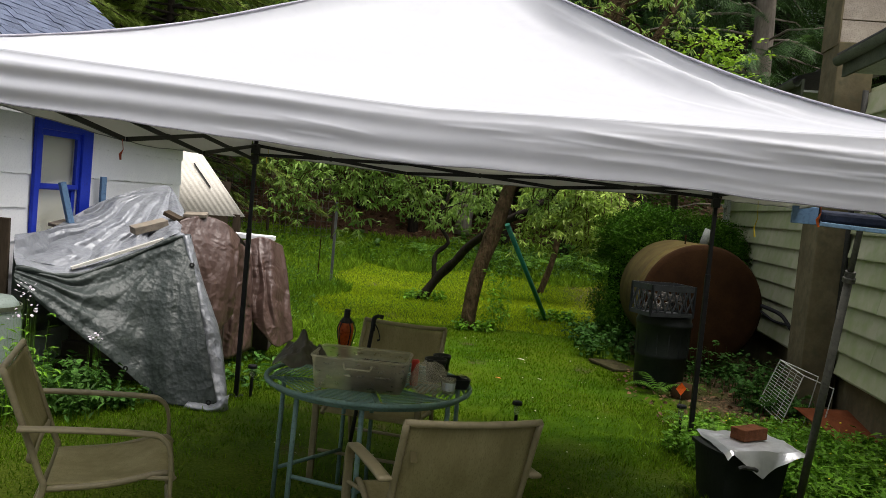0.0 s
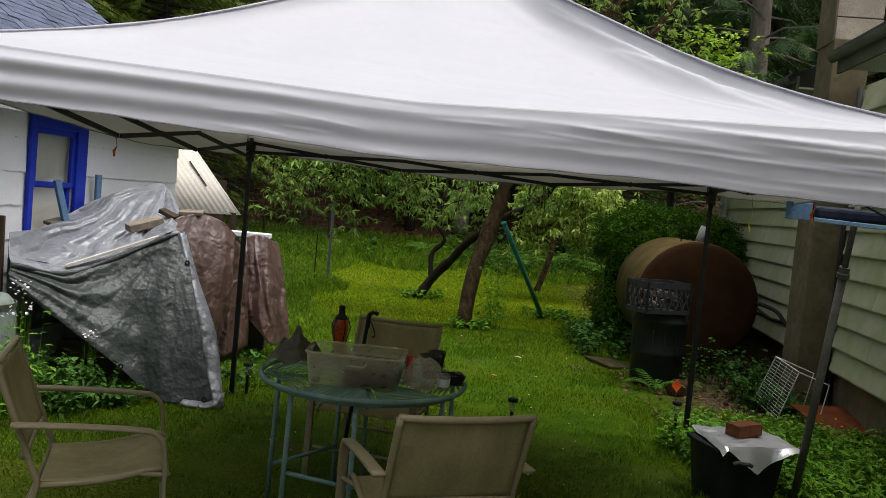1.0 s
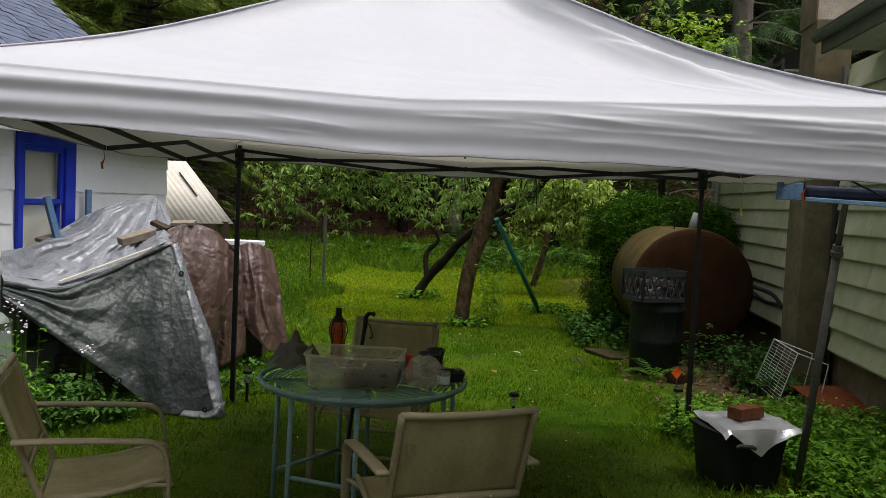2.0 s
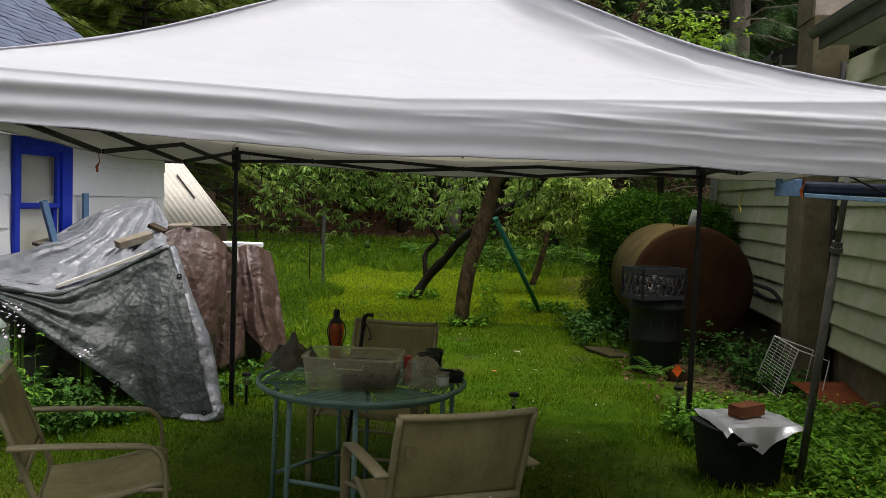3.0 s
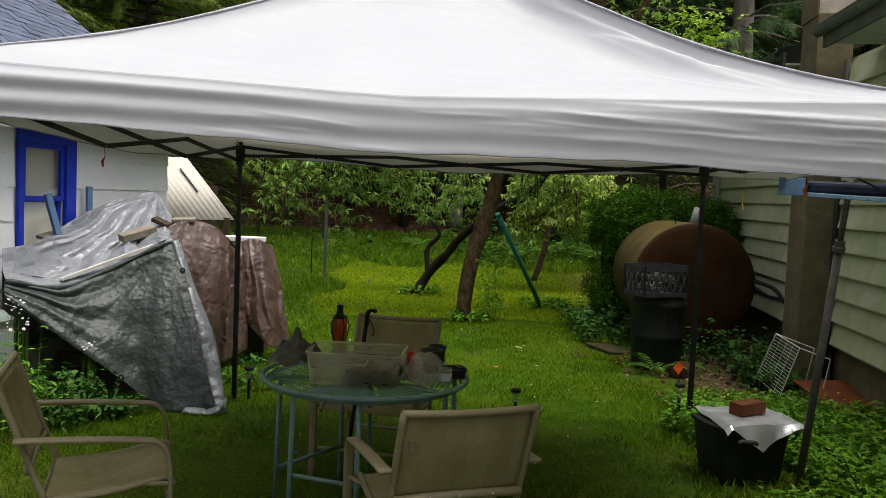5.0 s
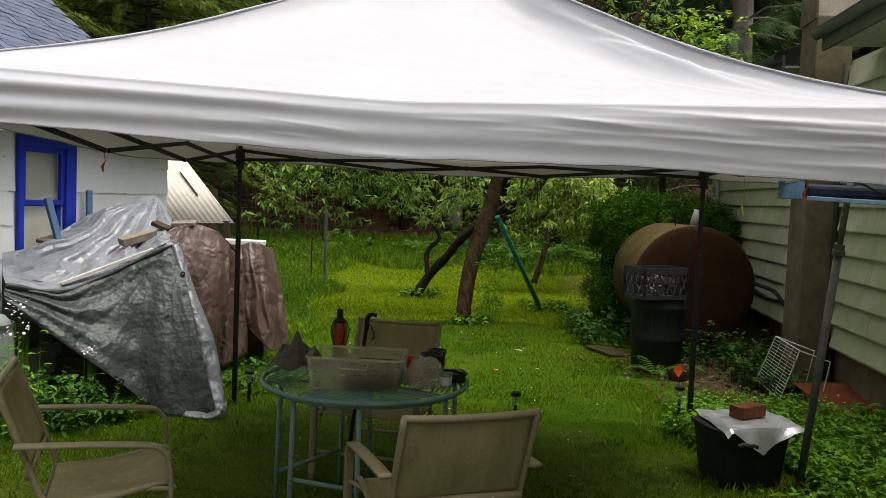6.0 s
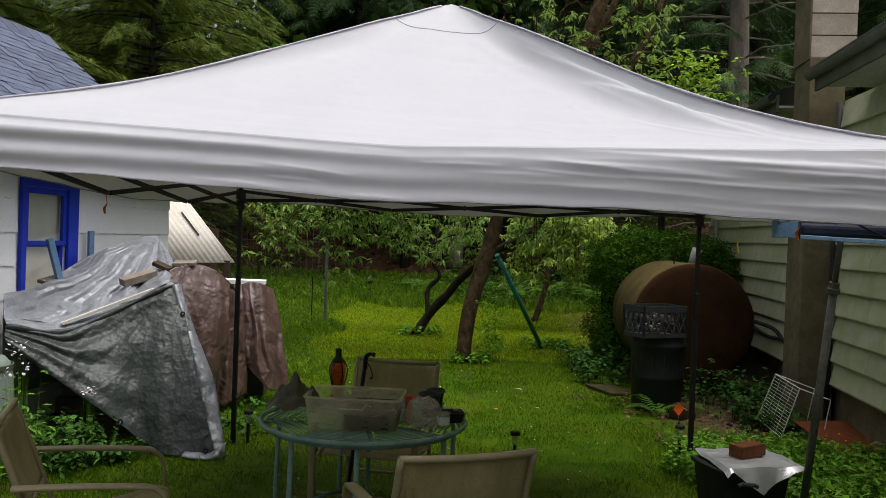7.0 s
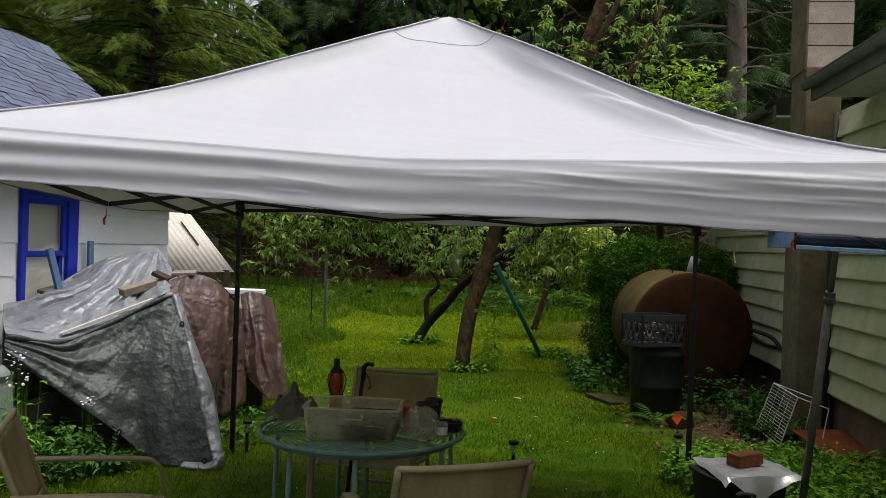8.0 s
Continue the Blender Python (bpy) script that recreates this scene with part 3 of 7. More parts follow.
    for (a, b), zc in CORNER_Z.items():
        x = tent_point(a * 0.985, b * 0.985, 0)
        leg = part("leg", boxed((0.034, 0.034, 1.3), Matrix.Translation((x.x, x.y, 0.66))), M_BLACK, tent, bevel=0.003)
        part("upper_leg", boxed((0.026, 0.026, zc - 1.2), Matrix.Translation((x.x, x.y, (zc - 0.04 + 1.2) / 2))), M_BLACK, leg)
        part("corner_joint", boxed((0.06, 0.06, 0.075), Matrix.Translation((x.x, x.y, zc - 0.08))), foot, leg, bevel=0.006)
        part("slider", boxed((0.055, 0.055, 0.07), Matrix.Translation((x.x, x.y, zc - 0.30 if b > 0 else zc - 0.16))), foot, leg, bevel=0.006)
        part("foot_plate", boxed((0.1, 0.1, 0.012), Matrix.Translation((x.x, x.y, 0.012))), M_BLACK, leg)
    for key, (p, q, drop) in sides.items():
        nodes = (0, 0.34, 0.66, 1) if key in ("near", "far") else (0, 0.3, 0.6, 1)
        for k in range(3):
            for s in (0, 1):
                u0, u1 = nodes[k], nodes[k + 1]
                ends = []
                for u, hi in ((u0, s == 0), (u1, s == 1)):
                    a, b = p[0] + (q[0] - p[0]) * u, p[1] + (q[1] - p[1]) * u
                    inn = 0.985
                    off = (0.004 if s else -0.012) / TW
                    ends.append(tent_point(a * (inn + off if key in ("west", "east") else inn), b * (inn + off if key in ("near", "far") else inn), min(corner_height(a, b) - 0.055, canopy_height(a, b) - 0.04) - (0 if hi else 0.05 if key == "east" else 0.07 if key == "far" else 0.11)))
                bm = bmesh.new()
                bar(bm, ends[0], ends[1], 0.014, 0.024)
                part("truss_bar", bm, M_BLACK, tent)
                if s:
                    part("pivot", lathed([(0.0, -0.018), (0.018, -0.018), (0.018, 0.018), (0.0, 0.018)], tuple(ends[0] * 0.5 + ends[1] * 0.5), 10, pose(0, 0, 0, 90)), foot, tent)
    # peak pole and its scissor arms
    part("peak_pole", tubed([tuple(tent_point(0, 0, 2.2)), tuple(tent_point(0, 0, 2.84))], 0.018, 10), M_BLACK, tent)
    for a, b in ((-1, 0), (1, 0), (0, -1), (0, 1)):
        bm = bmesh.new()
        bar(bm, tent_point(a * 0.93, b * 0.93, 1.955), tent_point(0, 0, 2.25), 0.014, 0.024)
        part("peak_arm", bm, M_BLACK, tent)
    # yellow and orange ties that hang from the frame
    for a, b, zt, ln, colr, nm in ((-0.93, -0.985, 1.95, 0.13, (0.5, 0.38, 0.04), "tie"), (0.985, 0.24, 1.83, 0.13, (0.6, 0.12, 0.02), "orange_tie"), (0.985, -0.36, 1.83, 0.21, (0.55, 0.4, 0.06), "tie"), (-0.94, 0.297, 1.81, 0.1, (0.3, 0.05, 0.02), "red_tie")):
        m = mat(nm, colr, tuple(c * 1.2 for c in colr), rough=0.7, bump=0)
        pts = [tent_point(a, b, zt), tent_point(a + 0.004, b, zt - ln * 0.5), tent_point(a - 0.004, b, zt - ln * 0.75), tent_point(a, b + 0.004, zt - ln)]
        part("hanging_tie", tubed(pts, [0.0015, 0.002, 0.007 if nm != "tie" else 0.004, 0.005], 6), m, tent, "bright cord end")
    return tent


build_canopy()

# ================= house =================
HD = Vector((0.1093, 0.994, 0))     # along the house wall, away from the camera
HN = Vector((-0.994, 0.1093, 0))    # out of the wall, towards the yard
H0 = Vector((3.48, 7.16, 0))


def hw(s, out, z):
    """A place s metres along the house wall, out from its face, at height z."""
    p = H0 + HD * s + HN * out
    return Vector((p.x, p.y, z))


HROT = HD.to_track_quat("X", "Z").to_matrix().to_4x4()


def hbox(s0, s1, o0, o1, z0, z1):
    return boxed((s1 - s0, o1 - o0, z1 - z0), Matrix.Translation(hw((s0 + s1) / 2, (o0 + o1) / 2, (z0 + z1) / 2)) @ HROT)


def build_house():
    house = thing("house", tuple(hw(0, -2, 0)), label="single-storey house with cream lap siding and low eaves", category="house")
    part("wall_core", hbox(-9, 5.3, -5, -0.03, 0.42, 3.01), M_SIDING, house)
    part("foundation", hbox(-9, 5.2, -4.95, -0.06, -0.1, 0.44), M_CONCRETE, house, "weathered concrete foundation")
    part("corner_trim", hbox(5.3, 5.36, -0.12, 0.02, 0.44, 3.0), M_SOFFIT, house)
    for e0, e1 in ((-9, -0.36), (0.745, 5.6)):
        part("soffit", hbox(e0, e1, -0.03, 0.42, 3.01, 3.03), M_SOFFIT, house)
        part("fascia", hbox(e0, e1, 0.42, 0.445, 2.97, 3.13), M_TRIM, house)
        gt = sheet(1, 10, lambda u, v, e0=e0, e1=e1: hw(e0 + (e1 - e0) * u, 0.488 + 0.042 * math.cos(math.pi * (1 + v)), 3.115 - 0.06 * math.sin(math.pi * v)))
        part("gutter", gt, M_TRIM, house, "dull green metal gutter", thick=0.004)
    # roof slope as one deck with courses
    prof = []
    for k in range(16):
        prof += [(0.5 - k * 0.19, 3.14 + k * 0.075), (0.5 - k * 0.19, 3.154 + k * 0.075)]
    for e0, e1 in ((-9, -0.36), (0.745, 5.65)):
        bm = bmesh.new()
        rows = [[bm.verts.new(hw(s, o, z)) for o, z in prof] for s in (e0, e1)]
        for i in range(len(prof) - 1):
            bm.faces.new((rows[0][i], rows[1][i], rows[1][i + 1], rows[0][i + 1]))
        part("roof", bm, mat("dark_roof_shingle", (0.05, 0.05, 0.05), (0.09, 0.09, 0.088), rough=0.95, scale=14, bump=0.5), house)
    # added near-black tube, its colour standing in for the dark gap beside the chimney
    part("downspout", tubed([hw(0.2, 0.05, 0.15), hw(0.2, 0.05, 2.97)], 0.026, 10), mat("dark_gap_colour", (0.018, 0.018, 0.014), (0.035, 0.034, 0.028), rough=0.7, spec=0.2), house, "near-black tube in place of the dark gap by the chimney", smooth=True)
    # lap siding, each course in boards butted at staggered joints
    board = {}
    for k in range(12):
        z0 = 0.46 + 0.208 * k
        cuts = [-9, -5.2 + 1.3 * (k % 3), -1.5 + 0.9 * (k % 2), 1.6 + 1.2 * (k % 3), 5.3]
        for s0, s1 in zip(cuts, cuts[1:]):
            ln = round(s1 - s0 - 0.004, 3)
            if ln not in board:
                bm = bmesh.new()
                prof = [(-0.03, 0.0), (0.042, 0.0), (0.043, 0.012), (0.0, 0.215), (-0.03, 0.215)]
                r0 = [bm.verts.new((-ln / 2, -o, z)) for o, z in prof]
                r1 = [bm.verts.new((ln / 2, -o, z)) for o, z in prof]
                for i in range(len(prof)):
                    j = (i + 1) % len(prof)
                    bm.faces.new((r0[i], r0[j], r1[j], r1[i]))
                bm.faces.new(r0)
                bm.faces.new(r1[::-1])
                bmesh.ops.scale(bm, vec=(1, -1, 1), verts=bm.verts)
                board[ln] = as_mesh("siding_board", bm, M_SIDING)
            piece("siding_board", board[ln], house, Matrix.Translation(hw((s0 + s1) / 2, 0, z0)) @ HROT)
    return house


build_house()


def build_chimney():
    ch = thing("chimney", tuple(hw(0.55, 0.2, 0)), label="concrete block chimney stack against the cream house wall", category="chimney")
    # lower parged shaft and the block stack above the eave
    bm = hbox(0.28, 0.74, -0.02, 0.29, -0.05, 3.4)
    bmesh.ops.subdivide_edges(bm, edges=bm.edges, cuts=6, use_grid_fill=True)
    for v in bm.verts:
        k = noise.noise(v.co * 3.1)
        v.co += Vector((0.008 * k, 0.008 * noise.noise(v.co * 4 + Vector((3, 0, 0))), 0))
    part("parged_shaft", bm, M_CONCRETE, ch, "stained cement-parged lower shaft", bevel=0.01)
    blk = as_mesh("block", boxed((0.44, 0.394, 0.188)), M_BLOCK)
    part("mortar_core", hbox(0.325, 0.735, -0.1, 0.27, 3.35, 5.0), M_CONCRETE, ch)
    part("parge_coat", hbox(0.3, 0.76, 0.284, 0.3, 3.38, 5.05), M_CONCRETE, ch, "dark cement coat on the stack's yard side")
    for k in range(8):
        piece("block", blk, ch, Matrix.Translation(hw(0.53, 0.085, 3.5 + 0.2 * k)) @ HROT @ pose(0, 0, 0, 0, 0, 0.4 * (-1) ** k))
    return ch


build_chimney()


def build_trellis():
    tr = thing("trellis", tuple(hw(5.2, 0.25, 0)), label="white wooden trellis at the house corner", category="trellis")
    for s in (5.05, 5.3):
        part("upright", hbox(s - 0.02, s + 0.02, 0.06, 0.1, 0.0, 2.5), M_SOFFIT, tr)
    for k in range(11):
        part("rung", hbox(5.03, 5.32, 0.105, 0.125, 0.2 + 0.22 * k, 0.235 + 0.22 * k), M_SOFFIT, tr)


build_trellis()

# ================= shed =================
SD = Vector((0.163, 0.9866, 0))
SN = Vector((0.9866, -0.163, 0))
S0 = Vector((-2.99, 8.81, 0))
SROT = SD.to_track_quat("X", "Z").to_matrix().to_4x4()


def sw(s, out, z):
    p = S0 + SD * s + SN * out
    return Vector((p.x, p.y, z))


def sbox(s0, s1, o0, o1, z0, z1):
    return boxed((s1 - s0, abs(o1 - o0), z1 - z0), Matrix.Translation(sw((s0 + s1) / 2, (o0 + o1) / 2, (z0 + z1) / 2)) @ SROT)


def build_shed():
    shed = thing("shed", tuple(sw(-3, -1.5, 0)), label="white shingle-sided shed with blue window and slate-blue roof", category="shed")
    w0, w1, zb, zt = -2.33, -1.79, 0.9, 1.935     # window opening along the wall
    for nm, s0, s1, z0, z1 in (("wall", -7, w0, 0, 2.25), ("wall", w1, 0, 0, 2.25), ("wall", w0, w1, 0, zb), ("wall", w0, w1, zt, 2.2)):
        part(nm, sbox(s0, s1, -0.12, -0.012, z0, z1), M_SHEDWHITE, shed)
    part("end_wall", sbox(-0.12, 0, -3.2, -0.12, 0, 2.1), M_SHEDWHITE, shed)
    gab = bmesh.new()
    vs = [gab.verts.new(sw(s, o, z)) for s in (-0.1, -0.02) for o, z in ((0, 2.05), (-1.65, 3.6), (-3.3, 2.05))]
    gab.faces.new(vs[:3])
    gab.faces.new(vs[3:])
    for i in range(3):
        gab.faces.new((vs[i], vs[(i + 1) % 3], vs[3 + (i + 1) % 3], vs[3 + i]))
    part("gable", gab, M_SHEDWHITE, shed)
    # wavy-edged siding shingles, in courses
    shape = {}
    for k in range(9):
        z0 = -0.005 + 0.262 * k
        s = -7.0 - 0.3 * (k % 2)
        while s < 0:
            a, b = max(s, -7.0), min(s + 0.61, 0)
            s += 0.61
            segs = [(a, b)]
            if zb - 0.262 < z0 < zt:
                segs = [(a, min(b, w0 - 0.07)), (max(a, w1 + 0.14), b)]
            for p, q in segs:
                ln = round(q - p - 0.003, 2)
                if ln < 0.05:
                    continue
                if ln not in shape:
                    bm = bmesh.new()
                    n = 14
                    lo = [(-ln / 2 + ln * i / n, 0.0028 * math.sin(i / n * ln / 0.61 * 6 * math.pi) + 0.0018 * math.sin(i * 1.9)) for i in range(n + 1)]
                    f0 = [bm.verts.new((x, -0.009, z)) for x, z in lo]
                    f1 = [bm.verts.new((x, 0.006, 0.275)) for x, z in lo]
                    b0 = [bm.verts.new((x, 0.012, z)) for x, z in lo]
                    for i in range(n):
                        bm.faces.new((f0[i], f0[i + 1], f1[i + 1], f1[i]))
                        bm.faces.new((b0[i], b0[i + 1], f0[i + 1], f0[i]))
                    shape[ln] = as_mesh("siding_shingle", bm, M_SHEDWHITE)
                piece("siding_shingle", shape[ln], shed, Matrix.Translation(sw((p + q) / 2, 0.0, z0)) @ SROT)
    # roof: two slopes with eave overhang, near slope covered in shingles
    E, R = (0.3, 2.07), (-1.72, 3.70)

    def roof_point(s, f, lift=0.0):
        o, z = E[0] + (R[0] - E[0]) * f, E[1] + (R[1] - E[1]) * f
        return sw(s, o + lift * 0.67, z + lift * 0.74)
    deck = bmesh.new()
    vs = [deck.verts.new(p) for p in (roof_point(-7.3, 0), roof_point(0.36, 0), roof_point(0.36, 1), roof_point(-7.3, 1), sw(-7.3, -3.5, 1.9), sw(0.36, -3.5, 1.9))]
    deck.faces.new(vs[:4])
    deck.faces.new((vs[3], vs[2], vs[5], vs[4]))
    part("roof_deck", deck, M_SOFFIT, shed, thick=0.04)
    part("eave_fascia", sbox(-7.3, 0.36, 0.3, 0.32, 2.0, 2.1), mat("grey_fascia", (0.3, 0.3, 0.3), (0.4, 0.4, 0.39), rough=0.7), shed)
    me = as_mesh("roof_shingle", boxed((0.232, 0.15, 0.008)), M_ROOF)
    up = (roof_point(0, 1) - roof_point(0, 0)).normalized()
    tilt = Matrix((SD, up, SD.cross(up))).transposed().to_4x4() @ pose(0, 0, 0, -2.4)
    length = (roof_point(0, 1) - roof_point(0, 0)).length
    rows = int(length / 0.094)
    for k in range(rows + 1):
        for j in range(11):
            s = 0.24 - j * 0.238 - 0.119 * (k % 2)
            piece("roof_shingle", me, shed, Matrix.Translation(roof_point(s, min(1, (k * 0.094 + 0.07) / length), 0.032 + 0.003 * ((j * 7 + k * 3) % 3))) @ tilt)
    rest = bmesh.new()
    for k in range(rows + 1):
        a, b = min(1, k * 0.094 / length), min(1, (k * 0.094 + 0.14) / length)
        rest.faces.new([rest.verts.new(p) for p in (roof_point(-7.3, a, 0.036), roof_point(-2.45, a, 0.036), roof_point(-2.45, b, 0.026), roof_point(-7.3, b, 0.026))])
    part("roof_cover", rest, M_ROOF, shed)
    cap = as_mesh("ridge_cap", boxed((0.26, 0.24, 0.01)), M_ROOF)
    for j in range(14):
        piece("ridge_cap", cap, shed, Matrix.Translation(roof_point(0.24 - 0.2 * j, 0.985, 0.042)) @ tilt @ pose(0, 0, 0, 6, 1))
    # window: casing, two sashes, glass, curtain behind
    win = part("window", sbox(w1, w1 + 0.14, 0.0, 0.035, zb - 0.06, zt + 0.1), M_BLUE, shed, "blue-painted double-hung window with drawn blind", bevel=0.004)
    part("casing", sbox(w0 - 0.06, w0, 0.0, 0.035, zb - 0.06, zt + 0.1), M_BLUE, win, bevel=0.004)
    part("casing", sbox(w0, w1, 0.0, 0.035, zt, zt + 0.1), M_BLUE, win, bevel=0.004)
    part("sill", sbox(w0 - 0.09, w1 + 0.16, -0.02, 0.07, zb - 0.05, zb), M_BLUE, win, bevel=0.004)
    for o, z0, z1 in ((-0.008, 1.46, zt), (-0.038, zb, 1.5)):
        for s0, s1, a, b in ((w0, w0 + 0.045, z0, z1), (w1 - 0.045, w1, z0, z1), (w0 + 0.045, w1 - 0.045, z1 - 0.05, z1), (w0 + 0.045, w1 - 0.045, z0, z0 + 0.04)):
            part("sash", sbox(s0, s1, o - 0.015, o + 0.02, a, b), M_BLUE, win, bevel=0.003)
        part("pane", sbox(w0 + 0.045, w1 - 0.045, o, o + 0.004, z0 + 0.04, z1 - 0.05), M_GLASS, win).visible_shadow = False
    part("blind", sbox(w0, w1 - 0.01, -0.062, -0.058, zb, zt), mat("yellowed_blind", (0.78, 0.75, 0.64), (0.85, 0.82, 0.7), rough=0.9, scale=2, bump=0.05, c=(0.76, 0.73, 0.62)), win, "yellowed roller blind")
    return shed


def glass():
    m = bpy.data.materials.new("window_glass")
    m.use_nodes = True
    b = m.node_tree.nodes["Principled BSDF"]
    b.inputs["Base Color"].default_value = (0.95, 0.97, 0.96, 1)
    b.inputs["Roughness"].default_value, b.inputs["Transmission Weight"].default_value, b.inputs["IOR"].default_value = 0.03, 1.0, 1.45
    return m


M_GLASS = glass()
build_shed()

# ================= trees =================


def limb(bm, start, way, length, r0, bend, rnd, n=6, r1=0.3):
    """A crooked tapering limb; returns its points."""
    p, d, pts, rad = Vector(start), Vector(way).normalized(), [], []
    for k in range(n + 1):
        pts.append(p.copy())
        rad.append(r0 * (1 - (1 - r1) * k / n))
        d = (d + Vector((rnd.gauss(0, bend), rnd.gauss(0, bend), rnd.gauss(0, bend * 0.7)))).normalized()
        p = p + d * (length / n)
    tube(bm, pts, rad, 7, True)
    return pts


def leaf_cloud(name, tv, tf, centres, per, spread, size, material, droop=0.5, seed=1, whorl=0):
    """Leaves round the given twig places: loose, or in whorls of so many leaves that radiate from a shoot's tip."""
    r = np.random.default_rng(seed)
    c = np.asarray([tuple(p) for p in centres])
    if whorl:
        c = np.repeat(c, max(1, per // whorl), 0)
        c = c + r.normal(0, 1, c.shape) * np.array(spread)
        m = len(c)
        yaw = (r.uniform(0, 2 * np.pi, (m, 1)) + np.arange(whorl) * 2 * np.pi / whorl + r.normal(0, 0.3, (m, whorl))).ravel()
        pos = np.repeat(c, whorl, 0) + r.normal(0, 0.012, (m * whorl, 3))
        n = m * whorl
        rot = turns(yaw, r.normal(-droop, 0.4, n), r.normal(0, 0.5, n))
        s = np.repeat(r.uniform(0.7, 1.25, m), whorl) * size * r.uniform(0.75, 1.2, n)
        return scattered(name, tv, tf, pos, rot, s, material)
    c = np.repeat(c, per, 0)
    n = len(c)
    pos = c + r.normal(0, 1, (n, 3)) * np.array(spread)
    rot = turns(r.uniform(0, 2 * np.pi, n), r.normal(-droop, 0.45, n), r.normal(0, 0.6, n))
    s = size * r.uniform(0.55, 1.25, n)
    return scattered(name, tv, tf, pos, rot, s, material)


def broad_tree(name, stems, limbs, twig, leaf, per, spread, material, bark, label, seed, leaf_shape="lance", lift=0.15, extra=(), whorl=0, droop=0.55, open_top=None):
    """A tree of crooked stems: each stem is (control points, base radius, tip radius). Limbs leave the upper stems."""
    rnd = random.Random(seed)
    base = stems[0][0][0]
    tree = thing(name, base, label=label, category="tree")
    bm = bmesh.new()
    tips = []
    for pts, r0, r1 in stems:
        sp = spline(pts, 18)
        rad = [(r0 + (r1 - r0) * (k / 18)) * (1 + 0.3 * noise.noise(Vector((k * 0.9, r0 * 50, seed)))) for k in range(19)]
        if pts[0][2] < 0.1:
            rad[0] *= 1.15
        tube(bm, sp, rad, 12)
        for j in range(limbs):
            k = rnd.randint(8, 18)
            a = rnd.uniform(0, 2 * math.pi)
            lp = limb(bm, sp[k], (math.cos(a), math.sin(a), rnd.uniform(-0.1, 0.5) + lift), rnd.uniform(0.6, 1.2) * twig, rad[k] * 0.45, 0.22, rnd)
            tips += lp[2:]
            for q in lp[2:]:
                b = rnd.uniform(0, 2 * math.pi)
                tp = limb(bm, q, (math.cos(b), math.sin(b), rnd.uniform(-0.5, 0.3)), twig * 0.45, 0.012, 0.25, rnd, 4)
                tips += tp[1:]
    for e in extra:
        e = Vector(e)
        q = min(tips, key=lambda t: (t - e - Vector((0, 0, 0.3))).length)
        mid = q.lerp(e, 0.5) + Vector((0, 0, 0.08))
        tube(bm, [q, mid, e], [0.01, 0.007, 0.004], 5)
        tips += [q.lerp(e, 0.6), e]
    part("trunk", bm, bark, tree, smooth=True)
    if open_top is not None:
        # thin foliage on the high limbs
        tips = [q for q in tips if q.z < open_top or rnd.random() < 0.4]
    v, f = {"lance": (LEAF_V, LEAF_F), "pointed": (POINTED_V, LEAF_F), "broad": (BROAD_V, BROAD_F)}[leaf_shape]
    me = leaf_cloud("crown", v, f, tips, per, spread, leaf, material, droop, seed, whorl)
    me.transform(tree.matrix_basis.inverted())
    cr = new("crown", me)
    cr.parent = tree
    return tree


def conifer(name, height, reach, bare, material, bark, label, seed, sprays, trunk_r=0.2, droop=0.35, spray=0.55, place=(0, 0, 0), step=1.0):
    """A conifer: straight trunk, whorled limbs that droop, flat needle sprays along each limb; dead stubs low down."""
    rnd = random.Random(seed)
    tree = thing(name, place, label=label, category="tree")
    bm, lm = bmesh.new(), bmesh.new()
    tube(bm, [(0.04 * math.sin(k), 0.04 * math.cos(k * 1.3), height * k / 10) for k in range(11)], [trunk_r * (1.15 - 0.1 * k) if k < 10 else 0.02 for k in range(11)], 10)
    pos, yaw, pit = [], [], []
    z = bare * 0.45
    while z < height * 0.97:
        f = max(0.0, (z - bare) / (height - bare))
        r = reach * (1 - f) ** 0.8 * rnd.uniform(0.7, 1.1)
        for k in range(rnd.randint(3, 5)):
            a = rnd.uniform(0, 2 * math.pi)
            dead = z < bare
            ln = (0.5 if dead else 1.0) * r * rnd.uniform(0.7, 1.1) + 0.2
            pts = [Vector((math.cos(a) * ln * t, math.sin(a) * ln * t, z + ln * (0.18 * t - droop * t * t) + 0.04 * rnd.gauss(0, 1))) for t in (0, 0.25, 0.5, 0.75, 1)]
            tube(lm, pts, [0.035 * (1 - 0.8 * t) * (0.6 + 0.4 * ln / reach) for t in (0, 0.25, 0.5, 0.75, 1)], 5)
            if dead:
                continue
            for j in range(max(3, int(sprays * ln / reach))):
                t = rnd.uniform(0.15, 1.0)
                q = pts[min(3, int(t * 4))].lerp(pts[min(4, int(t * 4) + 1)], t * 4 - int(t * 4))
                side = rnd.choice((-1, 1)) * rnd.uniform(0.2, 1.25)
                pos.append((q.x, q.y, q.z + rnd.gauss(0, 0.05)))
                yaw.append(a - math.pi / 2 + side * (1.1 - 0.7 * t))
                pit.append(rnd.gauss(-0.35, 0.22))
        z += step * rnd.uniform(0.22, 0.42) * (1.0 if height < 12 else 1.35)
    part("trunk", bm, bark, tree, local=True, smooth=True)
    part("branchwork", lm, bark, tree, local=True, smooth=True)["kind"] = "stuff"
    n = len(pos)
    r = np.random.default_rng(seed)
    me = scattered("crown", SPRAY_V, SPRAY_F, np.array(pos), turns(np.array(yaw), np.array(pit), r.normal(0, 0.35, n)), spray * r.uniform(0.6, 1.3, n), material)
    cr = new("crown", me)
    cr.parent = tree
    return tree


def gz(x, y):
    return float(ground_z(x, y))


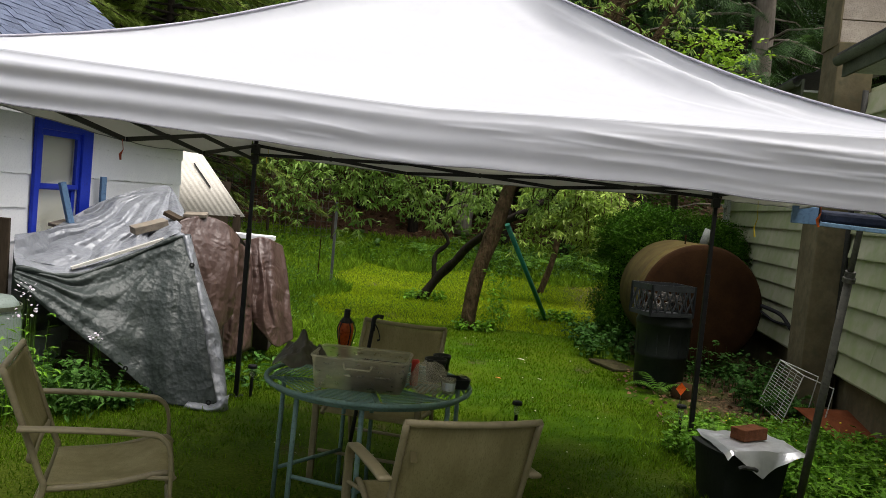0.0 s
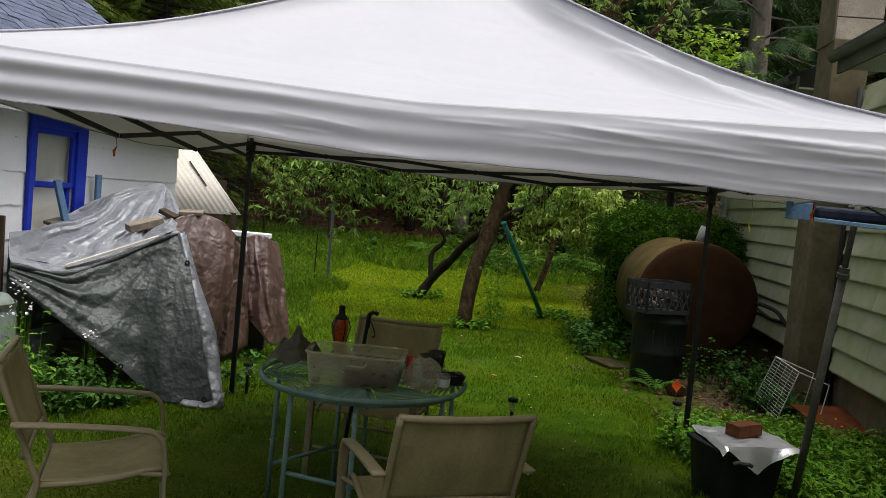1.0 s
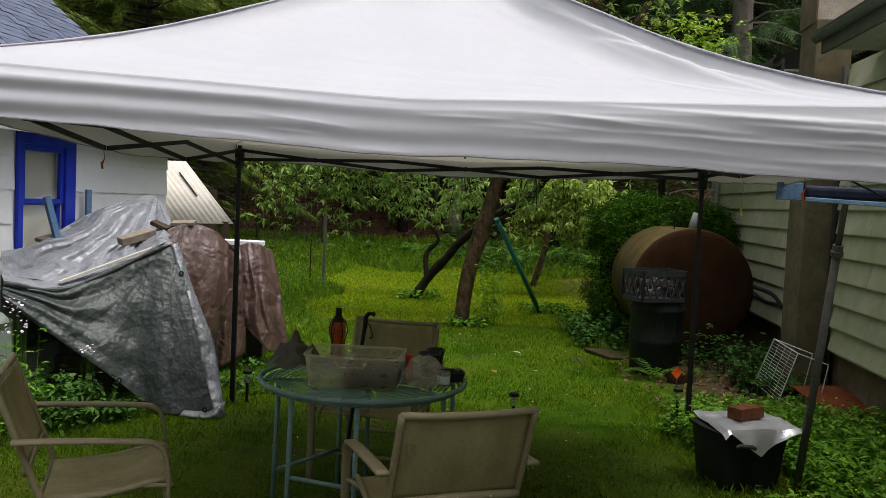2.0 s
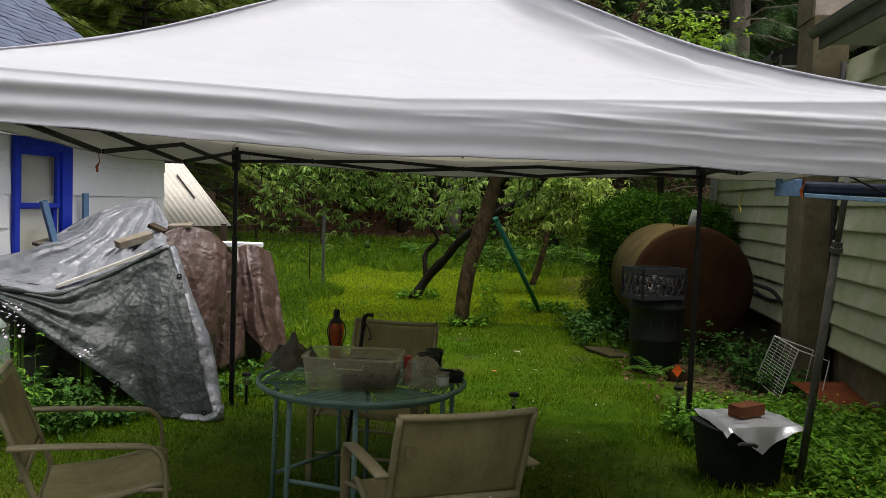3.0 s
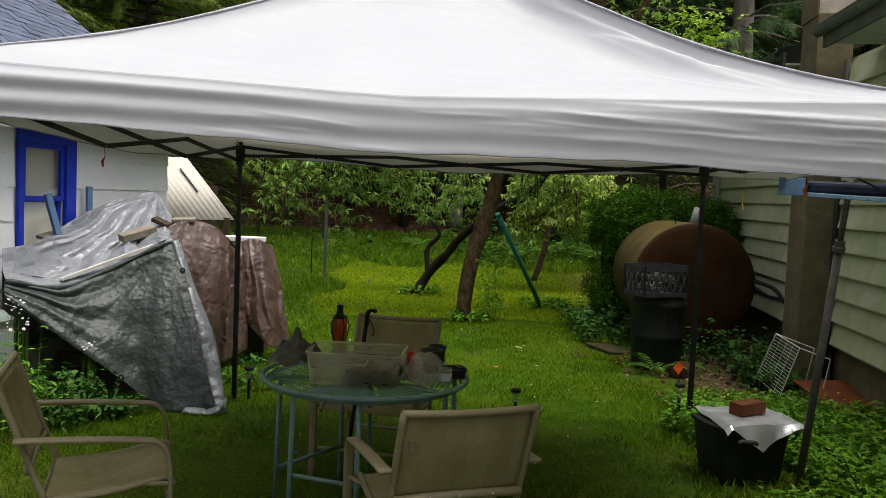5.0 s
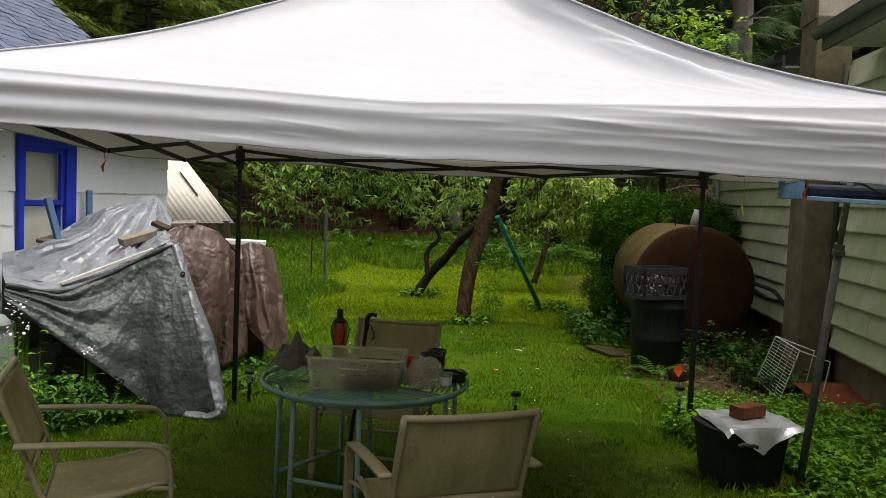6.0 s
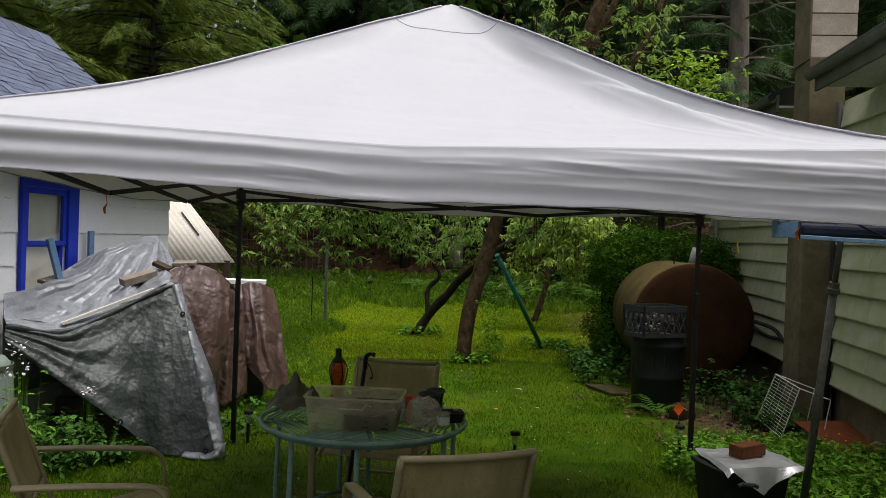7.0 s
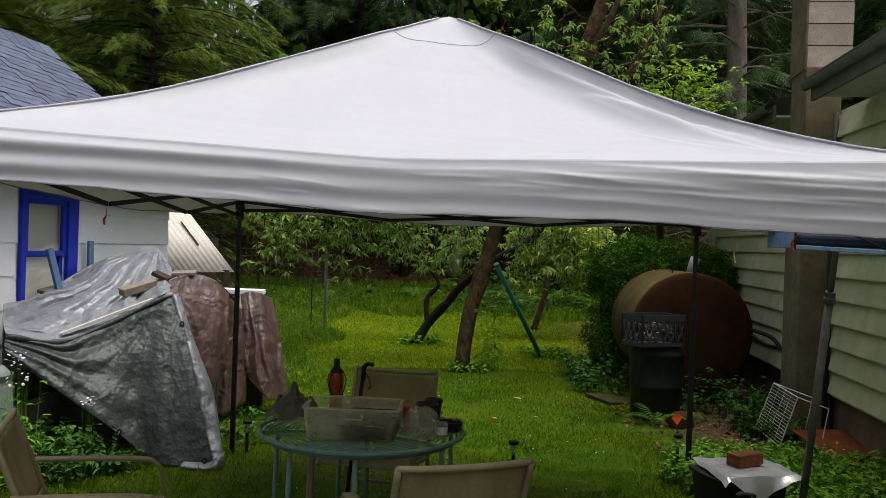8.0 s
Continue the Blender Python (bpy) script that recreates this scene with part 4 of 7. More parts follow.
def build_trees():
    # leaning fruit tree in the lawn, with limbs that rise over the canopy
    hr = random.Random(12)

    def cloud(x0, x1, y0, y1, z0, z1, n):
        return [(hr.uniform(x0, x1), hr.uniform(y0, y1), z0 + (z1 - z0) * hr.random() ** 0.7) for k in range(n)]
    hang = cloud(-2.6, 0.45, 11.4, 12.0, 1.1, 2.3, 140) + cloud(0.9, 1.6, 10.9, 11.5, 1.5, 2.4, 30) + cloud(0.9, 3.2, 10.8, 12.3, 3.3, 5.6, 90)
    broad_tree("fruit_tree", [
        ([(0.25, 10.9, -0.05), (0.33, 10.9, 0.7), (0.55, 10.95, 1.5), (0.74, 11.0, 2.2), (1.2, 11.1, 3.2), (1.75, 11.2, 4.3), (2.2, 11.3, 5.6)], 0.105, 0.085),
        ([(0.72, 11.0, 2.1), (1.3, 11.1, 2.9), (2.1, 11.3, 3.6), (2.7, 11.5, 4.6), (3.0, 11.6, 5.5)], 0.085, 0.03),
        ([(0.68, 10.98, 1.95), (0.2, 11.2, 2.5), (-0.7, 11.5, 2.7), (-1.6, 11.7, 2.55), (-2.4, 11.8, 2.3)], 0.07, 0.015),
        ([(0.95, 11.05, 2.6), (1.5, 11.0, 3.6), (2.0, 11.0, 4.6), (2.6, 11.1, 6.0)], 0.06, 0.03),
        ([(0.8, 11.05, 2.5), (0.7, 11.8, 3.4), (0.2, 12.4, 4.2), (-0.3, 12.8, 5.2)], 0.07, 0.02),
        ([(0.75, 11.0, 2.3), (1.2, 10.8, 2.6), (1.8, 10.9, 2.5), (2.3, 11.2, 2.2)], 0.06, 0.012)],
        4, 0.95, 0.108, 14, (0.11, 0.11, 0.1), M_LEAF, M_BARK, "fruit tree with a leaning brown trunk and drooping leaves", 3, "lance", extra=hang, whorl=7, open_top=2.8)
    # dark crooked trunk behind it
    broad_tree("fruit_tree", [
        ([(-0.5, 13.85, -0.05), (-0.22, 13.75, 0.4), (0.05, 13.5, 0.72), (0.25, 13.3, 1.0), (0.78, 12.6, 1.48), (1.25, 12.3, 1.75), (1.5, 12.2, 2.2), (1.75, 12.2, 2.7)], 0.082, 0.045),
        ([(-0.27, 13.78, 0.3), (-0.3, 13.8, 0.75), (-0.1, 13.8, 1.0), (-0.3, 13.85, 1.35), (-0.15, 13.9, 1.9), (-0.3, 14.0, 2.7)], 0.045, 0.02)],
        4, 0.9, 0.115, 7, (0.12, 0.12, 0.1), M_LEAF, M_BARK_DARK, "dark-barked fruit tree leaning low over the lawn", 5, "lance",
        extra=cloud(-2.9, 0.6, 13.6, 14.2, 1.4, 2.5, 60), whorl=7)
    broad_tree("sapling", [([(1.75, 16.2, 0.0), (1.95, 16.2, 0.7), (2.1, 16.2, 1.6), (2.5, 16.3, 2.8), (2.7, 16.3, 3.6)], 0.07, 0.025)],
               5, 1.0, 0.14, 14, (0.13, 0.13, 0.11), M_LEAF_LIT, M_BARK, "slim leaning sapling with leaves in a lightened, lit green", 11,
               extra=cloud(1.15, 2.95, 14.6, 15.3, 0.95, 2.1, 130), whorl=7)
    broad_tree("young_maple", [
        ([(3.3, 12.7, 0), (3.3, 12.7, 1.5), (3.25, 12.6, 2.6), (3.4, 12.5, 3.5), (3.5, 12.5, 4.2)], 0.07, 0.015),
        ([(3.25, 12.6, 2.2), (2.95, 12.3, 2.9), (2.8, 12.2, 3.4)], 0.04, 0.01),
        ([(3.3, 12.6, 2.4), (3.8, 12.4, 2.9), (4.2, 12.3, 3.3)], 0.04, 0.01)],
        9, 0.66, 0.085, 12, (0.16, 0.16, 0.13), M_LEAF_BRIGHT, M_BARK_DARK, "young maple with bright yellow-green leaves", 17, "pointed", whorl=6, droop=0.05)
    # old pole-like conifer beyond the house and the hemlocks beyond the shed
    conifer("pine_tree", 20, 4.0, 3.8, M_FIR, M_BARK_GREY, "tall conifer with a bare grey trunk and dead lower twigs", 23, 34, 0.28, 0.3, 0.55, (6.9, 20.2, gz(6.9, 20.2)))
    hem = conifer("hemlock", 13, 5.7, 1.6, M_HEMLOCK, M_BARK_DARK, "hemlock with drooping light green sprays", 31, 400, 0.13, 0.42, 0.23, (-8.9, 15.2, gz(-8.9, 15.2)), step=0.6)
    conifer("hemlock", 10, 3.9, 3.3, M_HEMLOCK, M_BARK_DARK, "hemlock with drooping light green sprays", 37, 230, 0.1, 0.42, 0.23, (-6.1, 16.8, gz(-6.1, 16.8)), step=0.7)
    copy_thing(hem, pose(-7.4, 20.0, gz(-7.4, 20.0), 0, 0, 130))
    # woods on the hillside
    firs = [conifer("fir_tree", 17, 3.6, 2.5 + k, M_FIR, M_BARK_DARK, "dark woodland conifer on the wooded hillside", 41 + k, 30, 0.24, 0.3, 0.78, p)
            for k, p in enumerate(((-3.5, 25.0, gz(-3.5, 25)), (2.2, 27.5, gz(2.2, 27.5))))]
    for t in firs:
        t["group"] = "woodland conifers"
    decs = [broad_tree("woodland_tree", [([(x, y, z), (x + 0.1, y, z + 3), (x - 0.1, y, z + 6), (x + 0.2, y, z + 10)], 0.22, 0.06), ([(x, y, z + 3), (x + 1, y - 0.6, z + 4.4), (x + 2.0, y - 1.0, z + 5.2)], 0.08, 0.02), ([(x, y, z + 2.5), (x - 1.2, y - 0.7, z + 3.6), (x - 2.2, y - 1.2, z + 4.0)], 0.08, 0.02)],
                       9, 1.7, 0.3, 4, (0.3, 0.3, 0.2), M_LEAF_DEEP, M_BARK_GREY, "woodland broadleaf tree with a grey trunk", 51 + k, "broad")
            for k, (x, y, z) in enumerate(((0.2, 21.5, gz(0.2, 21.5)), (-1.8, 24.0, gz(-1.8, 24))))]
    for t in decs:
        t["group"] = "woodland broadleaf trees"
    rnd = random.Random(99)
    for k in range(40):
        x, y = rnd.uniform(-24, 26), rnd.uniform(26, 46)
        if 5 < x < 14 and y < 32:
            continue
        if k < 10:
            y = rnd.uniform(24.5, 27)
        src = firs[k % 2] if rnd.random() < 0.68 else decs[k % 2]
        copy_thing(src, pose(x, y, gz(x, y) - 0.05, 0, 0, rnd.uniform(0, 360)) @ Matrix.Diagonal((*[rnd.uniform(0.8, 1.15)] * 3, 1)))
    # slim trunks at the wood's edge
    for k, (x, y, q) in enumerate(((1.25, 20.9, 0.5), (2.75, 20.6, 0.5), (3.2, 21.2, 0.42), (3.75, 20.5, 0.55), (-1.1, 21.6, 0.5), (-2.6, 22.6, 0.6), (0.75, 22.4, 0.6), (4.6, 21.0, 0.5))):
        copy_thing(firs[k % 2], pose(x, y, gz(x, y) - 0.05, 0, 0, 47 * k) @ Matrix.Diagonal((q, q, 0.85, 1)))
    for k in range(14):
        x, y = 3.5 + 1.0 * k, 31.5 + 3 * ((k * 5) % 4)
        copy_thing(firs[k % 2], pose(x, y, gz(x, y) - 0.05, 0, 0, 61 * k) @ Matrix.Diagonal((1.15, 1.15, 1.15, 1)))
    # firs at negative y stand unseen behind the camera, added to dim low light
    for x, y in ((12.0, 22.0), (8.6, 27.0), (-14, 20), (-17, 14), (-9.5, 22), (-15, 6), (1.3, 24.0), (2.9, 23.0), (4.2, 24.5), (-16, -10), (-12, -13), (-8.5, -11), (-5, -15), (-1.5, -12), (2, -14), (6, -19), (11, -21)):
        copy_thing(firs[int(x) % 2], pose(x, y, gz(x, y) - 0.05, 0, 0, x * 77))


build_trees()

# ================= tarp-covered wood pile by the shed =================


def fold(p, amount, scale, seed=0.0):
    q = Vector(p) * scale + Vector((seed, seed * 0.7, 0))
    return amount * (noise.noise(q) + 0.5 * noise.noise(q * 2.3) + 0.25 * noise.noise(q * 5.1))


def ridged(p, amount, scale, seed=0.0):
    """Sharp creases, as in stiff tarpaulin."""
    q = Vector(p) * scale + Vector((seed, 0, seed))
    return amount * ((1 - 2 * abs(noise.noise(q))) + 0.5 * (1 - 2 * abs(noise.noise(q * 2.2))))


def crumpled(p, amount):
    """Flat facets with thin sharp crease lines between them, as in stiff sheet that was folded up."""
    d = 0.0
    w = p + noise.noise_vector(p * 4.0) * 0.035
    for f, wide, a in ((3.3, 0.5, 1.0), (7.0, 0.3, -0.8), (13.0, 0.28, 0.9), (24.0, 0.4, -0.7)):
        r = noise.voronoi(w * f + Vector((f, 2 * f, 0)))[0]
        m = max(0.0, min(1.0, 0.65 + 1.5 * noise.noise(p * 2.5 + Vector((f, 0, 0)))))
        d += a * m / f * max(0.0, wide - (r[1] - r[0]))
    return amount * d


def between(curve_a, curve_b, bulge=(0, 0, 0), n=24, sag=0.0, crease=0.02, scale=4.0, seed=0.0, pleats=0.0, pleat_n=6.0, grain=None, crumple=0.0, radial=None, swag=0.0):
    """A cloth surface from one edge curve to another."""
    A, B = spline(curve_a, 60), spline(curve_b, 60)

    def f(u, v):
        i = u * 60
        k = min(int(i), 59)
        a, b = A[k].lerp(A[k + 1], i - k), B[k].lerp(B[k + 1], i - k)
        p = a.lerp(b, v)
        w = math.sin(math.pi * v)
        p = p + Vector(bulge) * w
        p.z -= sag * w
        g = p if grain is None else p - Vector(grain).normalized() * (p.dot(Vector(grain).normalized()) * 0.78)
        d = ridged(g, crease, scale, seed) * min(1, 6 * v, 6 * (1 - v) + 0.3)
        if pleats:
            x = u * pleat_n + 0.7 * noise.noise(Vector((u * 3, v * 1.5, seed)))
            d += pleats * (abs((x % 1) * 2 - 1) * 2 - 1) * (0.25 + 0.75 * v)
            x = u * pleat_n * 2.3 + 1.1 * noise.noise(Vector((u * 4, v * 2.5, seed + 3)))
            d += 0.35 * pleats * (abs((x % 1) * 2 - 1) * 2 - 1) * math.sin(math.pi * v)
        d += ridged(g, crease * 0.3, scale * 3.1, seed + 2) + ridged(p, crease * 0.14, scale * 5.0, seed + 5)
        if radial:
            cx, cz, n, amp = radial
            r = math.hypot(p.x - cx, p.z - cz)
            x = n * math.atan2(p.x - cx, cz + 0.12 - p.z) / math.pi + 0.35 * noise.noise(p * 2.2) + 0.2 * noise.noise(p * 5)
            d += amp * min(1.0, r * 2.2) * (abs((x % 1) * 2 - 1) ** 0.8 * 2 - 1) * (0.6 + noise.noise(p * 1.7 + Vector((4, 0, 0))))
            x = x * 2.7 + 0.4
            d += 0.14 * amp * min(1.0, r * 2.2) * (abs((x % 1) * 2 - 1) * 2 - 1)
        if swag:
            # slack folds that hang parallel to the upper edge and fade downwards
            x = 3.4 * v ** 0.75 * (1.15 - 0.4 * u) + 0.25 * noise.noise(Vector((u * 2.5, v * 2, seed)))
            d += swag * math.sin(2 * math.pi * x) * math.exp(-2.2 * v) * min(1, 8 * v) * math.sin(math.pi * min(1, 0.12 + u))
        if crumple:
            d += crumpled(p, crumple)
        return p + Vector((d * 0.5, -d, d * 0.35))
    return f


def grommet(parent, p):
    part("grommet", lathed([(0.008, 0), (0.02, 0), (0.02, 0.006), (0.008, 0.006), (0.008, 0)], p, 12, pose(0, 0, 0, 80)), M_BLACK, parent)


def build_pile():
    pile = thing("wood_pile", (-2.75, 7.1, 0), label="stack of old lumber hidden under tarps beside the shed", category="wood pile")
    dark = mat("old_dark_lumber", (0.03, 0.024, 0.018), (0.07, 0.055, 0.04), rough=0.95, scale=8, bump=0.4)
    for k in range(5):
        for j in range(4):
            part("lumber", boxed((0.95 - 0.05 * k, 0.2, 0.13), pose(-2.62 + 0.02 * k, 6.55 + 0.26 * j, 0.07 + 0.14 * k, 0, 0, 4 * math.sin(3 * k + j))), dark, pile, bevel=0.008)
    part("stacked_box", boxed((0.5, 0.6, 0.4), pose(-2.6, 7.3, 0.98, 0, 0, 8)), dark, pile, bevel=0.01)
    part("lumber", boxed((0.3, 0.7, 0.85), pose(-2.2, 7.6, 0.43, 0, 0, 10)), dark, pile, bevel=0.01)

    front = [(-3.1, 5.8, 0.905), (-2.94, 5.95, 0.86), (-2.79, 6.05, 0.85), (-2.58, 6.25, 0.955), (-2.37, 6.38, 1.075), (-2.19, 6.48, 1.175), (-2.12, 6.54, 1.18)]
    silver = thing("tarp", (-2.75, 6.6, 0), label="crumpled silver tarp draped over the wood pile", category="tarp")
    back = [(-3.3, 6.12, 1.1), (-3.26, 6.5, 1.12), (-3.22, 6.85, 1.23), (-3.14, 7.22, 1.37), (-2.98, 7.5, 1.48), (-2.74, 7.65, 1.56), (-2.6, 7.5, 1.5), (-2.42, 7.25, 1.36)]
    inner = [(-3.19, 5.92, 0.96), (-3.02, 6.08, 0.91), (-2.82, 6.18, 0.895), (-2.6, 6.38, 1.0), (-2.37, 6.5, 1.11), (-2.22, 6.6, 1.21)]
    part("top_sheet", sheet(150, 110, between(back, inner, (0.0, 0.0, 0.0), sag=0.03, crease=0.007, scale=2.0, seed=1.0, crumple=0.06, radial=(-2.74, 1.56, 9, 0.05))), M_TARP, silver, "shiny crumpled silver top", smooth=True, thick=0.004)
    rear = [(x - 0.05, y + 0.1, 0.3) for x, y, z in back]
    part("rear_sheet", sheet(40, 8, between(back, rear, crease=0.03)), M_TARP, silver, smooth=True, thick=0.004)
    low = [(-3.06, 5.74, 0.79), (-2.72, 5.8, 0.53), (-2.33, 5.85, 0.25), (-2.14, 5.92, 0.07), (-1.95, 5.83, 0.02), (-1.6, 5.83, 0.03)]
    part("front_drape", sheet(170, 120, between(front, low, (0, -0.04, 0), crease=0.006, scale=3.0, seed=4.0, grain=(0.8, 0.3, 0.55), crumple=0.06, swag=0.03, radial=(-2.14, 1.2, 10, 0.012))), M_TARP_SHADE, silver, "creased hanging face of the silver tarp, darkened to a shaded grey-green", smooth=True, thick=0.004)
    part("hem_fold", sheet(90, 14, between(inner, front, (0, 0, 0.0), crease=0.008, scale=4, seed=6.0, crumple=0.06)), M_TARP, silver, smooth=True, thick=0.004)
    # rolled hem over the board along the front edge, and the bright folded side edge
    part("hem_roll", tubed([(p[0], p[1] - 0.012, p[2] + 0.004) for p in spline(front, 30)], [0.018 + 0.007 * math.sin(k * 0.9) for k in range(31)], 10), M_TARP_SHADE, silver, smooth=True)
    side_a = [(-2.17, 6.5, 1.19), (-2.02, 6.36, 0.85), (-1.86, 6.17, 0.5), (-1.74, 6.0, 0.2), (-1.62, 5.86, 0.04)]
    side_b = [(-2.13, 6.57, 1.2), (-1.965, 6.44, 0.86), (-1.765, 6.28, 0.52), (-1.64, 6.1, 0.21), (-1.56, 5.92, 0.05)]
    part("side_fold", sheet(60, 14, between(side_a, side_b, (0.015, -0.05, 0), crease=0.009, scale=5, seed=8, crumple=0.08)), M_TARP, silver, "bright folded edge", smooth=True, thick=0.006)
    toe_a = [(-1.84, 5.8, 0.01), (-1.74, 5.78, 0.01), (-1.64, 5.77, 0.01), (-1.56, 5.79, 0.01), (-1.53, 5.86, 0.02)]
    toe_b = [(-1.82, 5.84, 0.05), (-1.74, 5.83, 0.05), (-1.64, 5.82, 0.05), (-1.57, 5.82, 0.1), (-1.54, 5.88, 0.12)]
    part("ground_fold", sheet(60, 20, between(toe_a, toe_b, (0, -0.03, 0), crease=0.006, scale=7, seed=12, crumple=0.12)), M_TARP, silver, "silver hem curled on the grass", smooth=True, thick=0.005)
    for p in ((-2.98, 5.75, 0.75), (-2.28, 5.82, 0.25), (-2.1, 5.86, 0.08), (-2.03, 6.36, 0.98), (-1.66, 5.8, 0.07)):
        grommet(silver, p)
    edge = thing("batten", (-2.75, 6.55, 0.9), label="white-edged board along the tarp's front hem", category="board")
    bm = bmesh.new()
    bar(bm, (-2.85, 6.1, 0.9), (-2.3, 6.46, 1.155), 0.05, 0.02)
    part("plank", bm, mat("pale_painted_board", (0.5, 0.47, 0.42), (0.62, 0.6, 0.55), rough=0.7), edge)

    brown = thing("tarp", (-2.0, 7.1, 0), label="wrinkled brown tarp hung over the pile's end", category="tarp")
    t1 = [(-2.37, 6.9, 1.26), (-2.27, 7.0, 1.32), (-2.16, 7.15, 1.33), (-2.02, 7.25, 1.27), (-1.94, 7.38, 1.16)]
    b1 = [(-2.22, 6.9, 0.31), (-2.1, 6.93, 0.32), (-1.99, 6.97, 0.35), (-1.94, 7.1, 0.42), (-1.9, 7.2, 0.5)]
    part("near_fall", sheet(70, 90, between(t1, b1, (0.03, -0.1, 0), crease=0.008, scale=3.5, seed=21, pleats=0.02, pleat_n=1.4, grain=(0.1, 0, 1), crumple=0.05)), M_TARP_BROWN, brown, smooth=True, thick=0.005)
    part("grey_hem", sheet(24, 3, between([(-2.22, 6.87, 0.325), (-2.1, 6.9, 0.335), (-1.97, 6.94, 0.365)], [(-2.22, 6.86, 0.28), (-2.1, 6.89, 0.29), (-1.97, 6.93, 0.32)], crease=0.004)), M_TARP, brown, thick=0.006)
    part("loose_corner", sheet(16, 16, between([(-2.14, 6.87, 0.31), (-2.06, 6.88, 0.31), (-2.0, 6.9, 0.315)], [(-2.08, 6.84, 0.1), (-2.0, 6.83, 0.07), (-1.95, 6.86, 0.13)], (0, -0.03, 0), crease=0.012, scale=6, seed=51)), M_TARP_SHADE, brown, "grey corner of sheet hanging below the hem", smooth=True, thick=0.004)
    t0 = [(-2.6, 7.5, 1.2), (-2.4, 7.55, 1.25), (-2.2, 7.6, 1.22), (-2.05, 7.7, 1.12), (-1.95, 7.8, 1.0)]
    part("top_fold", sheet(30, 14, between(t0, t1, (0, 0, 0.01), crease=0.012, scale=4, seed=25)), M_TARP_BROWN, brown, smooth=True, thick=0.005)
    b2 = [(-2.06, 7.2, 0.05), (-1.97, 7.35, 0.05), (-1.9, 7.5, 0.07), (-1.84, 7.75, 0.1)]
    t2 = [(-1.98, 7.28, 1.18), (-1.95, 7.4, 1.12), (-1.93, 7.6, 1.05), (-1.92, 7.8, 0.95)]
    part("inner_fall", sheet(24, 30, between(t2, b2, (0, 0, 0), crease=0.015, scale=3, seed=31, pleats=0.04, pleat_n=2.2)), M_TARP_BROWN, brown, smooth=True, thick=0.005)
    far = thing("tarp", (-1.75, 8.2, 0), label="brown tarp draped over a far stack, stiff folds", category="tarp")
    t3 = [(-2.1, 8.05, 1.08), (-2.0, 7.98, 1.11), (-1.9, 7.98, 1.14), (-1.8, 8.0, 1.13), (-1.74, 8.3, 1.06)]
    b3 = [(-2.0, 7.75, 0.5), (-1.86, 7.7, 0.42), (-1.75, 7.7, 0.26), (-1.63, 7.8, 0.12), (-1.53, 8.1, 0.15)]
    part("fall", sheet(66, 80, between(t3, b3, (0.03, -0.05, 0), crease=0.012, scale=3.0, seed=41, pleats=0.05, pleat_n=1.7, grain=(0.25, 0, 1), crumple=0.05)), M_TARP_BROWN, far, smooth=True, thick=0.005)
    part("inner_frame", boxed((0.3, 0.5, 0.95), pose(-1.95, 8.4, 0.48, 0, 0, 6)), dark, far, bevel=0.01)
    wb = thing("white_board", (-2.0, 8.4, 1.1), label="white painted board resting on the far tarp", category="board")
    bm = bmesh.new()
    bar(bm, (-2.3, 8.15, 1.135), (-1.8, 8.2, 1.13), 0.2, 0.045)
    part("plank", bm, M_SHEDWHITE, wb, bevel=0.004)
    # loose boards that weigh the tarps down
    for a, b, w, h, lab in (((-2.63, 6.66, 1.185), (-2.43, 6.85, 1.265), 0.11, 0.06, "weathered board lying on the silver tarp"),
                            ((-2.47, 6.95, 1.345), (-2.33, 6.93, 1.29), 0.09, 0.035, "dark split board tilted over the tarps"),
                            ((-2.36, 7.1, 1.335), (-2.17, 7.13, 1.345), 0.14, 0.03, "short pale offcut on the brown tarp"),
                            ((-3.29, 6.66, 1.165), (-3.23, 6.84, 1.2), 0.08, 0.03, "board end resting by the window")):
        ob = thing("loose_board", tuple((Vector(a) + Vector(b)) / 2), label=lab, category="board")
        bm = bmesh.new()
        bar(bm, a, b, w, h, 8)
        part("plank", bm, M_WOOD_DARK if "dark" in lab else M_WOOD, ob, bevel=0.004)
    # slate-blue posts that lean against the shed
    for a, b, lab in (((-3.15, 7.28, 0.6), (-3.17, 7.3, 1.59), "slate-blue painted post standing against the shed"), ((-3.12, 6.85, 0.8), (-3.24, 6.68, 1.52), "slate-blue painted post leaning by the window")):
        ob = thing("blue_post", a, label=lab, category="post")
        bm = bmesh.new()
        bar(bm, a, b, 0.045, 0.05)
        part("post", bm, M_SLATEBLUE, ob, bevel=0.003)
    ob = thing("dark_board", (-3.2, 5.9, 0), label="dark weathered board standing by the shed", category="board")
    part("plank", boxed((0.14, 0.04, 1.24), pose(-3.33, 5.98, 0.62, 3, 0, 10)), M_WOOD_DARK, ob, bevel=0.004)
    # pale plastic barrel at the pile's corner
    br = thing("barrel", (-3.06, 5.42, 0), label="pale grey-green plastic barrel among weeds", category="barrel")
    part("drum", lathed([(0.0, 0), (0.24, 0), (0.26, 0.03), (0.262, 0.33), (0.272, 0.35), (0.262, 0.37), (0.245, 0.7), (0.225, 0.79), (0.19, 0.83), (0.0, 0.835)], (-3.12, 5.42, -0.09), 32), mat("pale_plastic", (0.15, 0.19, 0.165), (0.22, 0.26, 0.235), rough=0.5, scale=3, bump=0.1), br, smooth=True)
    part("hoop", lathed([(0.238, 0.755), (0.246, 0.755), (0.246, 0.785), (0.238, 0.785)], (-3.12, 5.42, -0.09), 32), M_TRIM, br)


